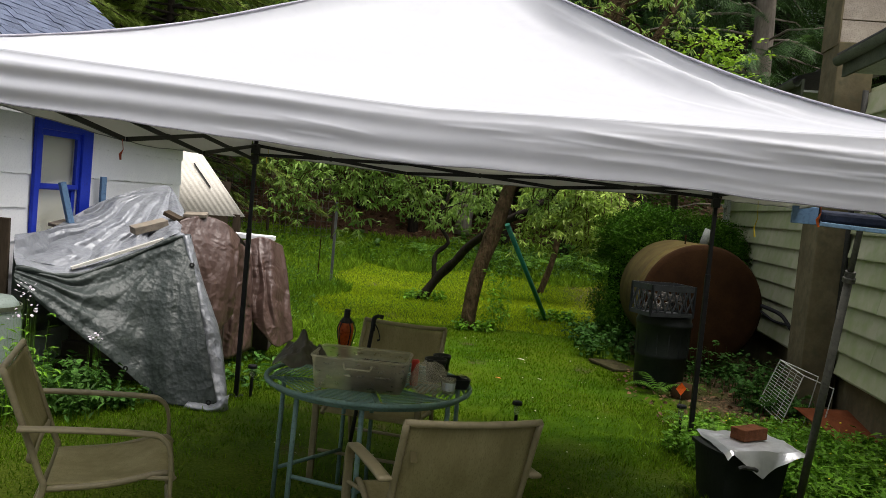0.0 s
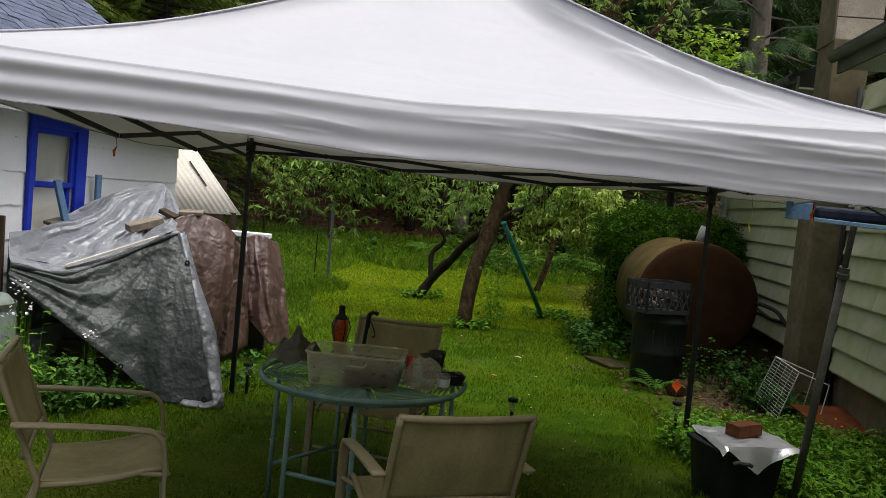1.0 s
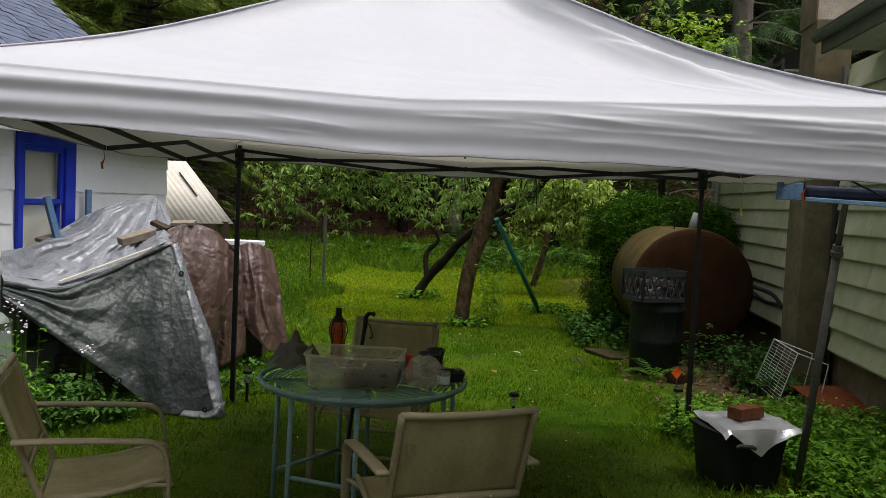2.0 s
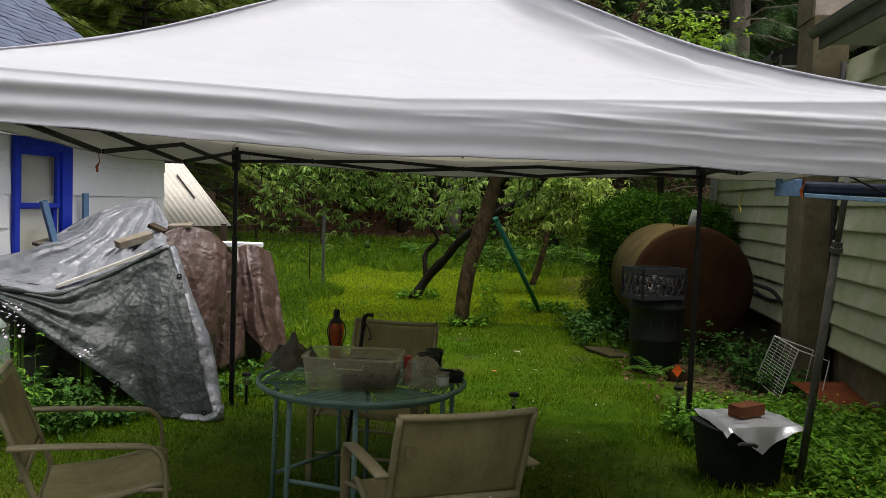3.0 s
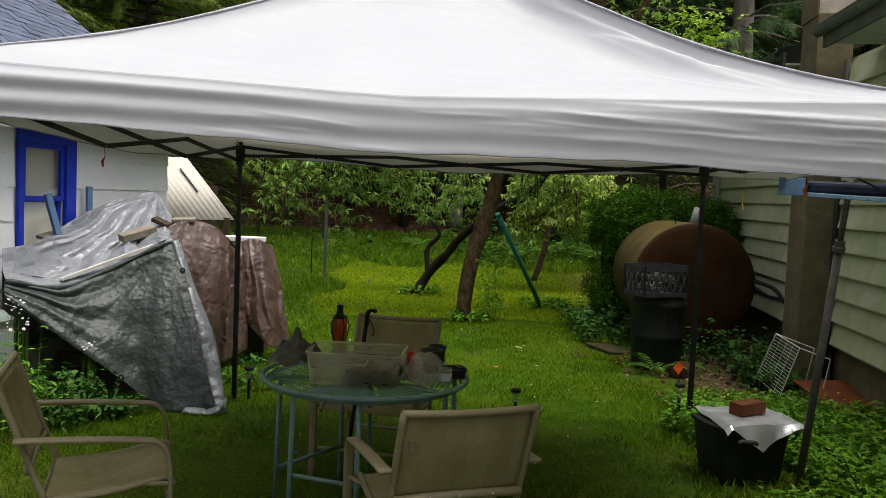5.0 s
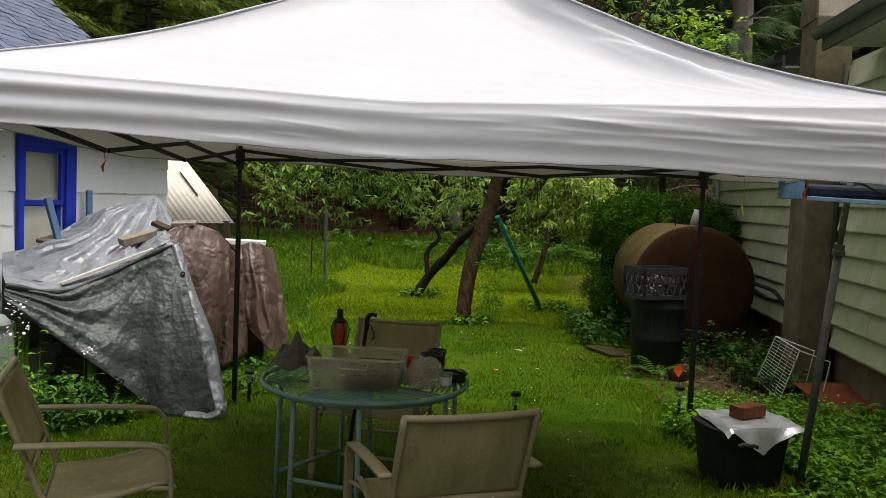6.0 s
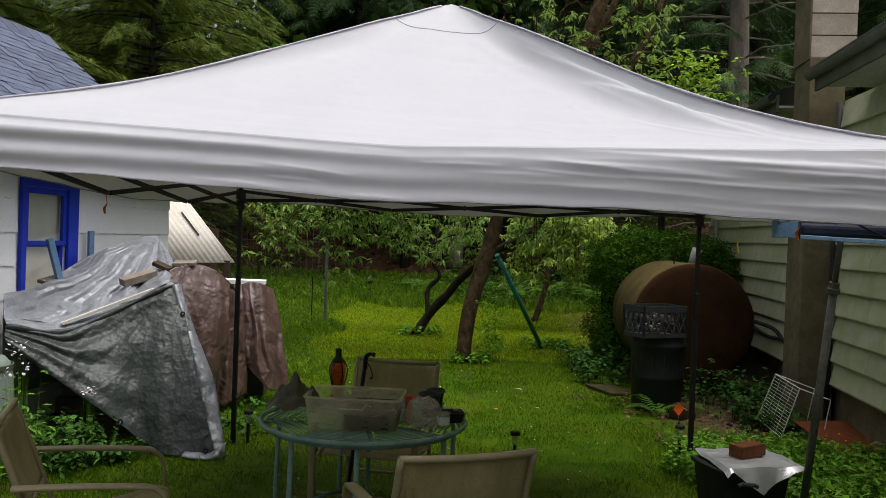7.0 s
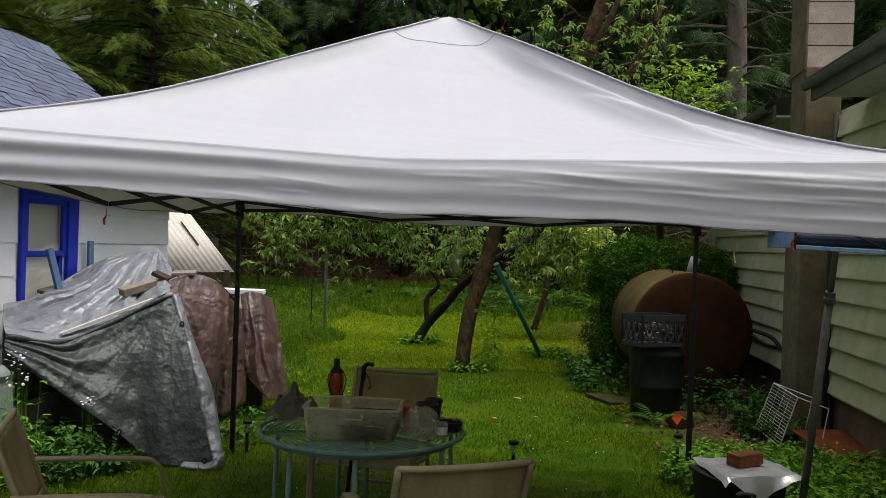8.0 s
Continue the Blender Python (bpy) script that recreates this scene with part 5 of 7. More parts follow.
# silver tarp in a darker colour, the shade of its hanging faces painted in
M_TARP_SHADE = mat("shaded_tarp_face", (0.029, 0.037, 0.034), (0.043, 0.053, 0.049), rough=0.4, scale=5, bump=0.08, fine=40, c=(0.034, 0.041, 0.039), spec=0.28, wrinkles=((6.0, 0.002),), facets=((10.0, 0.07), (21.0, 0.1), (40.0, 0.1)))
M_WOOD_DARK = mat("dark_wet_board", (0.035, 0.026, 0.017), (0.078, 0.057, 0.039), rough=0.85, scale=10, bump=0.4, stretch=(1, 1, 0.2), spec=0.1)
build_pile()


def build_lean_to():
    lt = thing("lean_to", (-2.9, 9.5, 0), label="small lean-to with a cream corrugated metal roof", category="lean-to")
    br, bl, tr = Vector((-2.47, 9.6, 1.26)), Vector((-3.3, 9.25, 1.24)), Vector((-3.15, 9.95, 1.97))
    e, r = bl - br, tr - br
    nrm = e.cross(r).normalized()
    if nrm.z < 0:
        nrm = -nrm
    n = 84
    part("corrugated_roof", sheet(n, 1, lambda u, v: br + e * u + r * v + nrm * (0.0022 * math.cos(u * 14 * 2 * math.pi))), M_METALROOF, lt, "cream corrugated sheet", smooth=True, thick=0.002)
    bm = bmesh.new()
    bar(bm, br + e * 0.2 + r * 0.8 + nrm * 0.016, br + e * 0.2 + r * 0.42 + nrm * 0.016, 0.02, 0.004)
    part("roof_slot", bm, M_BLACK, lt)
    for p in (br + e * 0.06 + r * 0.06, br + e * 0.9 + r * 0.06):
        part("post", boxed((0.08, 0.08, p.z - 0.02), pose(p.x, p.y, (p.z - 0.02) / 2)), M_WOOD_DARK, lt)
    part("back_wall", boxed((0.85, 0.03, 1.6), pose(-3.2, 9.95, 0.85, 0, 0, 22)), M_WOOD_DARK, lt)


build_lean_to()

# ================= tank, bin and crate by the house =================


def build_tank():
    tk = thing("oil_tank", (2.72, 9.8, 0), label="large rusted steel fuel tank lying on its side", category="tank")
    R, L = 0.655, 1.55
    ang = pose(0, 0, 0, -90, 0, -3)
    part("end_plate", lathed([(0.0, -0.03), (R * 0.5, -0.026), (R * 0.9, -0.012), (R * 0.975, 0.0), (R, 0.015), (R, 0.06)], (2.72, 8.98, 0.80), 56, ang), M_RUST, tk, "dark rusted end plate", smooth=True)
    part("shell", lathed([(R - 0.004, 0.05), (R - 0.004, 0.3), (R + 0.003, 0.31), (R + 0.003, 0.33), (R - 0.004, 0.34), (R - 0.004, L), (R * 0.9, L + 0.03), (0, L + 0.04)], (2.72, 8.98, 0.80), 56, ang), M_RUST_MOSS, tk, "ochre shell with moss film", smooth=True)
    for y in (9.3, 10.2):
        part("cradle", boxed((0.9, 0.12, 0.24), pose(2.72, y, 0.1)), M_CONCRETE, tk, bevel=0.01)
    part("vent_pipe", tubed([(2.78, 9.35, 1.42), (2.8, 9.35, 1.5), (2.84, 9.35, 1.62)], [0.045, 0.05, 0.055], 12), mat("grey_pipe", (0.16, 0.175, 0.15), (0.25, 0.265, 0.235), rough=0.6), tk, smooth=True)
    part("gauge", tubed([(2.54, 9.2, 1.44), (2.54, 9.2, 1.54)], 0.008, 8), M_RUST, tk)
    cable = thing("hose", (3.5, 8.8, 0.7), label="black rubber hose sagging from tank to wall", category="hose")
    part("hose", tubed(spline([(3.36, 8.95, 0.86), (3.5, 8.75, 0.8), (3.58, 8.6, 0.66), (3.66, 8.5, 0.66), (3.68, 8.3, 0.6)], 24), 0.022, 8), M_BLACK, cable, smooth=True)
    part("hose", tubed(spline([(3.36, 8.95, 0.8), (3.46, 8.8, 0.72), (3.56, 8.62, 0.7), (3.66, 8.42, 0.6)], 24), 0.014, 8), M_BLACK, cable, smooth=True)


build_tank()


M_KINDLING = mat("grey_split_wood", (0.075, 0.068, 0.06), (0.16, 0.148, 0.13), rough=0.9, scale=14, bump=0.3)


def build_crate():
    can = thing("trash_can", (2.18, 8.35, 0), label="black ribbed plastic trash can beside the tank", category="trash can")
    blk = mat("black_bin_plastic", (0.008, 0.01, 0.01), (0.018, 0.021, 0.021), rough=0.55, scale=5, bump=0.15, spec=0.25)
    part("body", lathed([(0.0, 0), (0.23, 0), (0.245, 0.03), (0.255, 0.3), (0.265, 0.31), (0.262, 0.34), (0.27, 0.62), (0.28, 0.63), (0.28, 0.66), (0.265, 0.7), (0.27, 0.73), (0.25, 0.735), (0.0, 0.735)], (2.18, 8.35, 0), 40), blk, can, smooth=True)
    for k in range(14):
        a = k * 2 * math.pi / 14
        part("rib", boxed((0.012, 0.02, 0.26), pose(2.18 + 0.258 * math.sin(a), 8.35 - 0.258 * math.cos(a), 0.47, 0, 0, math.degrees(a))), blk, can)
    cr = thing("milk_crate", (2.1, 8.2, 0.74), rz=22, label="dark grey plastic lattice crate of kindling on the trash can", category="crate")
    pl = mat("dark_crate_plastic", (0.022, 0.024, 0.026), (0.04, 0.044, 0.046), rough=0.5, scale=8, bump=0.1)
    W, D, H = 0.5, 0.34, 0.31
    for sx, sy, w, ax in ((0, -1, W, 0), (0, 1, W, 0), (-1, 0, D, 1), (1, 0, D, 1)):
        bm = bmesh.new()
        ox, oy = sx * W / 2, sy * D / 2

        def at(u, z):
            return (u, oy, z) if ax == 0 else (ox, u, z)
        for z, h in ((0.02, 0.04), (H - 0.03, 0.06)):
            box(bm, (w, 0.012, h) if ax == 0 else (0.012, w, h), Matrix.Translation(at(0, z)))
        n = 6 if ax == 0 else 4
        for k in range(n):
            u0, u1 = -w / 2 + w * k / n, -w / 2 + w * (k + 1) / n
            bar(bm, at(u0, 0.04), at(u1, H - 0.06), 0.01, 0.012)
            bar(bm, at(u1, 0.04), at(u0, H - 0.06), 0.01, 0.012)
        for u in (-w / 2, w / 2):
            bar(bm, at(u, 0), at(u, H), 0.02, 0.02)
        part("lattice_side", bm, pl, cr, local=True)
    part("base", boxed((W, D, 0.015), pose(0, 0, 0.01)), pl, cr, local=True)
    st = thing("kindling", (2.1, 8.2, 0.77), rz=22, label="heap of split kindling inside the crate", category="kindling", group="kindling")
    rnd = random.Random(5)
    for k in range(26):
        bm = bmesh.new()
        a = rnd.uniform(0, math.pi)
        x, y, z = rnd.uniform(-0.12, 0.12), rnd.uniform(-0.07, 0.07), rnd.uniform(0.02, 0.17)
        bar(bm, (x - 0.1 * math.cos(a), y - 0.07 * math.sin(a), z), (x + 0.1 * math.cos(a), y + 0.07 * math.sin(a), z + rnd.uniform(-0.02, 0.05)), 0.02, 0.018)
        part("stick", bm, M_KINDLING, st, local=True)


build_crate()

# ================= patio furniture =================


def build_chair(loc, rz, label):
    """Sling chair; its front faces local +y."""
    ch = thing("patio_chair", loc, rz, label, "chair", "patio chairs")
    w = 0.27
    for s in (-1, 1):
        x = s * w
        # back upright, flat oval, sweeping down to the rear foot
        part("back_upright", tubed(spline([(x, -0.375, 0.872), (x, -0.31, 0.70), (x, -0.22, 0.45), (x, -0.2, 0.36), (x * 1.02, -0.27, 0.15), (x * 1.03, -0.33, 0.0)], 22), 0.014, 10), M_TAUPE, ch, local=True, smooth=True)
        # arm: flat bar from behind the upright, curving down into the front leg
        xa = s * (w + 0.04)
        bm = bmesh.new()
        path = spline([(xa, -0.3, 0.635), (xa, -0.1, 0.63), (xa, 0.16, 0.615), (xa, 0.245, 0.595), (xa * 0.995, 0.285, 0.52), (xa * 0.985, 0.295, 0.3), (xa * 0.98, 0.31, 0.0)], 30)
        for i, p in enumerate(path):
            d = (path[min(i + 1, 30)] - path[max(i - 1, 0)]).normalized()
            nrm = Vector((1, 0, 0)).cross(d).normalized()
            hw_, hh = (0.027 if i < 14 else 0.02), 0.009
            c = [bm.verts.new(p + Vector((a * hw_, 0, 0)) + nrm * (b * hh)) for a, b in ((-1, -0.6), (-0.7, -1), (0.7, -1), (1, -0.6), (1, 0.6), (0.7, 1), (-0.7, 1), (-1, 0.6))]
            if i:
                for k in range(8):
                    bm.faces.new((prev[k], prev[(k + 1) % 8], c[(k + 1) % 8], c[k]))
            else:
                bm.faces.new(c[::-1])
            prev = c
        bm.faces.new(prev)
        part("armrest", bm, M_TAUPE, ch, local=True, smooth=True)
        part("seat_rail", tubed(spline([(x * 0.96, -0.2, 0.37), (x * 0.96, 0.05, 0.385), (x * 0.96, 0.26, 0.43), (x * 0.96, 0.31, 0.40)], 12), 0.014, 8), M_TAUPE, ch, local=True, smooth=True)
        part("arm_bracket", tubed([(x, -0.285, 0.63), (xa, -0.27, 0.633)], 0.011, 8), M_TAUPE, ch, local=True)
        part("seat_bracket", tubed([(x * 0.96, 0.2, 0.41), (xa * 0.985, 0.29, 0.42)], 0.01, 8), M_TAUPE, ch, local=True)
    part("top_rail", tubed(spline([(-w - 0.005, -0.372, 0.872), (-w * 0.6, -0.374, 0.866), (0, -0.376, 0.863), (w * 0.6, -0.374, 0.866), (w + 0.005, -0.372, 0.872)], 14), 0.0145, 12), M_TAUPE, ch, local=True, smooth=True)
    part("lower_back_rail", tubed(spline([(-w, -0.25, 0.50), (0, -0.256, 0.507), (w, -0.25, 0.50)], 10), 0.019, 12), M_TAUPE, ch, local=True, smooth=True)
    for z, y in ((0.18, 0.3), (0.17, -0.26)):
        part("stretcher", tubed([(-w, y, z), (w, y, z)], 0.011, 8), M_TAUPE, ch, local=True)

    def back_f(u, v):
        x = (2 * u - 1) * (w - 0.012)
        y, z = -0.362 + 0.115 * v, 0.85 - 0.335 * v
        return Vector((x, y - 0.02 * math.sin(math.pi * u) * math.sin(math.pi * v), z + 0.006 - 0.006 * math.sin(math.pi * u)))
    sling = part("back_sling", sheet(16, 14, back_f), M_SLING, ch, "stained beige mesh sling", local=True, smooth=True, thick=0.004)
    part("patch", boxed((0.028, 0.002, 0.045), pose(-w + 0.05, -0.338, 0.735, -18)), mat("sling_patch", (0.1, 0.085, 0.04), (0.13, 0.112, 0.055), rough=0.9, scale=9, bump=0.2, spec=0.05), sling, local=True)

    def seat_f(u, v):
        x = (2 * u - 1) * (w - 0.02)
        y = -0.19 + 0.5 * v
        z = 0.385 - 0.035 * math.sin(math.pi * min(1, v * 1.1)) * (0.5 + 0.5 * math.sin(math.pi * u)) + 0.055 * v - 0.05 * max(0, v - 0.9) * 6
        return Vector((x, y, z))
    part("seat_sling", sheet(14, 16, seat_f), M_SLING, ch, "stained beige mesh sling", local=True, smooth=True, thick=0.004)
    for x in (-0.12, 0.0, 0.14):
        part("rivet", lathed([(0, 0), (0.006, 0), (0.004, 0.004), (0, 0.005)], (x, -0.275, 0.508), 8, pose(0, 0, 0, 90)), M_SOFFIT, ch, local=True)
    ch.scale = (0.98, 0.98, 0.98)
    return ch


build_chair((-0.01, 3.33, 0), 20, "taupe patio chair with stained beige sling, back to the camera")
build_chair((-1.47, 3.5, 0), -70, "taupe patio chair with beige sling turned sideways to the table")
build_chair((-0.365, 4.86, 0), 167, "taupe patio chair with beige sling tucked behind the table")


def build_table():
    cx, cy, zt, R = -0.39, 4.16, 0.71, 0.516
    tb = thing("patio_table", (cx, cy, 0), label="round verdigris-green metal patio table with slatted mesh top", category="table")
    ring = [(cx + R * math.cos(a), cy + R * math.sin(a), zt) for a in np.linspace(0, 2 * math.pi, 65)]
    part("rim", tubed(ring, 0.013, 10), M_TEAL, tb, smooth=True)
    part("apron", lathed([(R - 0.03, zt - 0.03), (R - 0.022, zt - 0.03), (R - 0.022, zt - 0.012), (R - 0.03, zt - 0.012), (R - 0.03, zt - 0.03)], (cx, cy, 0), 64), M_TEAL, tb, smooth=True)
    for k in range(4):
        a = k * math.pi / 4 + 0.2
        bm = bmesh.new()
        bar(bm, (cx - (R - 0.01) * math.cos(a), cy - (R - 0.01) * math.sin(a), zt - 0.01), (cx + (R - 0.01) * math.cos(a), cy + (R - 0.01) * math.sin(a), zt - 0.01), 0.022, 0.012)
        part("spoke", bm, M_TEAL, tb)
    # fan of narrow slats in each of the eight fields
    slat = {}
    for k in range(8):
        a0 = k * math.pi / 4 + 0.2
        for j in range(1, 16):
            r = 0.07 + 0.027 * j
            a, b = a0 + 0.02 / r, a0 + math.pi / 4 - 0.02 / r
            p, q = Vector((r * math.cos(a), r * math.sin(a), 0)), Vector((r * math.cos(b), r * math.sin(b), 0))
            ln = round((q - p).length, 3)
            if ln < 0.01:
                continue
            if j not in slat:
                slat[j] = as_mesh("slat", boxed((ln, 0.011, 0.003)), M_TEAL)
            m = (p + q) / 2
            piece("slat", slat[j], tb, Matrix.Translation((cx + m.x, cy + m.y, zt)) @ (q - p).to_track_quat("X", "Z").to_matrix().to_4x4())
    legs = [(-0.69, 3.80), (-0.83, 4.2), (-0.37, 3.68), (-0.4, 4.62), (0.07, 4.36), (0.02, 3.98), (-0.555, 4.6)]
    for x, y in legs:
        part("leg", tubed([(x, y, zt - 0.03), (x + (x - cx) * 0.03, y + (y - cy) * 0.03, 0.0)], 0.0125, 10), M_TEAL, tb, smooth=True)
    for i, j, z in ((0, 2, 0.3), (2, 5, 0.3), (4, 5, 0.2), (1, 6, 0.2)):
        part("stretcher", tubed([(*legs[i], z), (*legs[j], z)], 0.011, 8), M_TEAL, tb, smooth=True)
    return zt + 0.012


def clear_plastic(name, tint, rough, alpha=1.0, milk=0.0):
    m = bpy.data.materials.new(name)
    m.use_nodes = True
    n, l = m.node_tree.nodes, m.node_tree.links
    b = n["Principled BSDF"]
    b.inputs["Base Color"].default_value = (*tint, 1)
    b.inputs["Roughness"].default_value = rough
    t = n.new("ShaderNodeBsdfTransparent")
    mx = n.new("ShaderNodeMixShader")
    ns = n.new("ShaderNodeTexNoise")
    ns.inputs["Scale"].default_value = 9
    mr = n.new("ShaderNodeMapRange")
    mr.inputs[3].default_value, mr.inputs[4].default_value = alpha - 0.12, alpha + 0.12
    l.new(ns.outputs["Fac"], mr.inputs[0])
    l.new(mr.outputs[0], mx.inputs[0])
    l.new(t.outputs[0], mx.inputs[1])
    l.new(b.outputs[0], mx.inputs[2])
    if milk:
        # cloudy plastic passes scattered light on from behind
        through_light, blend = n.new("ShaderNodeBsdfTranslucent"), n.new("ShaderNodeMixShader")
        through_light.inputs["Color"].default_value = (*tint, 1)
        blend.inputs[0].default_value = milk
        l.new(b.outputs[0], blend.inputs[1])
        l.new(through_light.outputs[0], blend.inputs[2])
        l.new(blend.outputs[0], mx.inputs[2])
    l.new(mx.outputs[0], n["Material Output"].inputs["Surface"])
    return m


def build_table_things():
    zt = build_table()
    frosted = clear_plastic("frosted_clear_plastic", (0.74, 0.71, 0.55), 0.35, 0.36, 0.7)
    bag_clear = clear_plastic("clear_bag_film", (0.5, 0.46, 0.36), 0.15, 0.34)
    soil = mat("potting_soil", (0.02, 0.015, 0.01), (0.05, 0.04, 0.03), rough=1.0, scale=40, bump=0.8)
    blkp = mat("black_pot_plastic", (0.012, 0.013, 0.014), (0.025, 0.026, 0.027), rough=0.45, scale=10, bump=0.1)
    # storage bin: open tapered tub with a rolled rim and hand grips
    bx = thing("storage_bin", (-0.415, 3.99, zt), -3, "open translucent plastic storage bin with dark soil inside", "storage bin")

    def tub(w0, d0, w1, d1, h, r, n=6):
        bm = bmesh.new()
        loops = []
        for w, d, z in ((w0, d0, 0.0), (w1, d1, h)):
            lp = []
            for cxs, cys, a0 in ((1, 1, 0), (-1, 1, 90), (-1, -1, 180), (1, -1, 270)):
                for k in range(n + 1):
                    a = radians(a0 + 90 * k / n)
                    lp.append(bm.verts.new((cxs * (w / 2 - r) + r * math.cos(a), cys * (d / 2 - r) + r * math.sin(a), z)))
            loops.append(lp)
        m = len(loops[0])
        for k in range(m):
            bm.faces.new((loops[0][k], loops[0][(k + 1) % m], loops[1][(k + 1) % m], loops[1][k]))
        bm.faces.new(loops[0][::-1])
        return bm, [v.co.copy() for v in loops[1]]
    bm, rim = tub(0.42, 0.285, 0.455, 0.315, 0.15, 0.04)
    part("tub", bm, frosted, bx, local=True, smooth=True)
    part("rim", tubed([*rim, rim[0]], 0.008, 6), frosted, bx, local=True)
    for y in (-0.158, 0.158):
        part("grip", tubed([(-0.07, y * 0.98, 0.13), (-0.06, y * 1.05, 0.105), (0.06, y * 1.05, 0.105), (0.07, y * 0.98, 0.13)], 0.006, 6), frosted, bx, local=True)
    sl = thing("soil_block", (-0.33, 3.99, zt + 0.004), -3, "block of dark potting soil lying in the bin", "soil")
    part("soil", boxed((0.245, 0.272, 0.098), pose(0.0, 0.0, 0.052)), soil, sl, local=True, bevel=0.015)
    # dark mesh sack, crumpled to a peak
    sk = thing("mesh_sack", (-0.735, 4.04, zt), 0, "crumpled dark grey mesh sack on the table", "sack")
    peaks = ((0.01, 0.02, 0.225, 0.15, 0.95), (0.1, 0.01, 0.165, 0.08, 0.7), (-0.065, 0.03, 0.155, 0.085, 0.6), (-0.05, -0.06, 0.105, 0.1, 0.5), (0.04, -0.075, 0.1, 0.09, 0.45))

    def sack_skin(u, v):
        a = 2 * math.pi * u
        d = v * (0.138 + 0.008 * math.sin(3 * a + 1) + 0.006 * math.sin(7 * a))
        x, y = d * math.cos(a), d * 0.82 * math.sin(a)
        z = sum((h * max(0.0, 1 - math.hypot(x - px, y - py) / w) ** e) ** 5 for px, py, h, w, e in peaks) ** 0.2
        z = max(z, 0.115 * (1 - v ** 5))
        return Vector((x, y, z * (1 + 0.16 * noise.noise(Vector((x * 24, y * 24, 3))) + 0.07 * noise.noise(Vector((x * 60, y * 60, 9)))) + 0.002))
    bm = sheet(72, 34, sack_skin)
    part("sack", bm, clear_plastic("dark_mesh_film", (0.042, 0.036, 0.022), 0.55, 0.96), sk, local=True, smooth=True)
    # clear bag with white things in it
    cb = thing("clear_bag", (-0.085, 3.99, zt), 0, "crumpled clear plastic bag on the table", "bag")
    bm = bmesh.new()
    bmesh.ops.create_icosphere(bm, subdivisions=4, radius=1)
    for v in bm.verts:
        c = v.co.copy()
        k = 1 + 0.14 * ridged(c, 1, 1.1, 9)
        v.co = Vector((c.x * 0.085 * k, c.y * 0.08 * k, (max(c.z, -0.6) + 0.6) * 0.085 * (1 + 0.12 * ridged(c, 1, 1.6, 3))))
    part("bag", bm, bag_clear, cb, local=True)
    for x, y, r in ((-0.06, 4.1, 0.055), (-0.03, 4.22, 0.045)):
        pt = thing("plant_pot", (x + 0.0, y + 0.14, zt), 0, "small black plastic plant pot on the table", "plant pot")
        part("pot", lathed([(0, 0), (r * 0.75, 0), (r, 0.1), (r * 1.08, 0.1), (r * 1.08, 0.118), (r * 0.98, 0.118), (r * 0.9, 0.09), (0, 0.085)], (0, 0, 0.0), 24), blkp, pt, local=True, smooth=True)
    tr = thing("seed_tray", (0.045, 4.14, zt), 12, "black plastic seed tray on the table's edge", "tray")
    bm, rim = tub(0.12, 0.09, 0.14, 0.11, 0.045, 0.012, 3)
    part("tray", bm, blkp, tr, local=True, thick=0.003)
    part("rim", tubed([*rim, rim[0]], 0.004, 6), blkp, tr, local=True)
    part("cut_lid", boxed((0.07, 0.05, 0.003), pose(0.06, 0.05, 0.045, 10, 12, 20)), frosted, tr, local=True)
    cp = thing("plastic_cup", (0.015, 3.97, zt), 0, "clear plastic cup with a white label on its side", "cup")
    part("cup", lathed([(0, 0), (0.028, 0), (0.034, 0.075), (0.036, 0.078), (0.033, 0.078), (0.027, 0.004), (0, 0.003)], (0, 0, 0), 20, pose(0, 0, 0, 0, 0)), bag_clear, cp, local=True, smooth=True)
    part("label", lathed([(0.0305, 0.02), (0.0335, 0.06)], (0, 0, 0), 20), mat("white_label", (0.5, 0.55, 0.55), (0.62, 0.66, 0.66), rough=0.7), cp, local=True)
    rd = thing("red_cap", (-0.16, 4.1, zt), 0, "small red plastic cap on the table", "cap")
    part("cap", lathed([(0, 0), (0.02, 0), (0.02, 0.12), (0.016, 0.13), (0, 0.13)], (0, 0, 0), 16), mat("red_plastic", (0.35, 0.03, 0.02), (0.42, 0.04, 0.03), rough=0.4), rd, local=True)
    # amber oil torch in a black wire cage
    amber = mat("amber_glass_red", (0.5, 0.09, 0.015), (0.65, 0.16, 0.03), rough=0.12, scale=14, bump=0.05, c=(0.2, 0.03, 0.01), trans=0.5, spec=0.6)
    ln = thing("oil_lantern", (-0.56, 4.4, zt), 0, "amber glass oil lantern in black wire cage on the table", "lantern")
    part("glass", lathed([(0, 0.02), (0.03, 0.02), (0.026, 0.08), (0.04, 0.17), (0.043, 0.2), (0.034, 0.235), (0.018, 0.25), (0, 0.25)], (0, 0, 0), 24), amber, ln, "amber glass", local=True, smooth=True)
    part("base", lathed([(0, 0), (0.04, 0), (0.04, 0.018), (0.03, 0.03), (0, 0.03)], (0, 0, 0), 20), M_BLACK, ln, local=True)
    part("cap", lathed([(0.034, 0.235), (0.03, 0.25), (0.02, 0.262), (0.017, 0.265), (0.017, 0.305), (0.012, 0.31), (0, 0.31)], (0, 0, 0), 20), M_BLACK, ln, local=True, smooth=True)
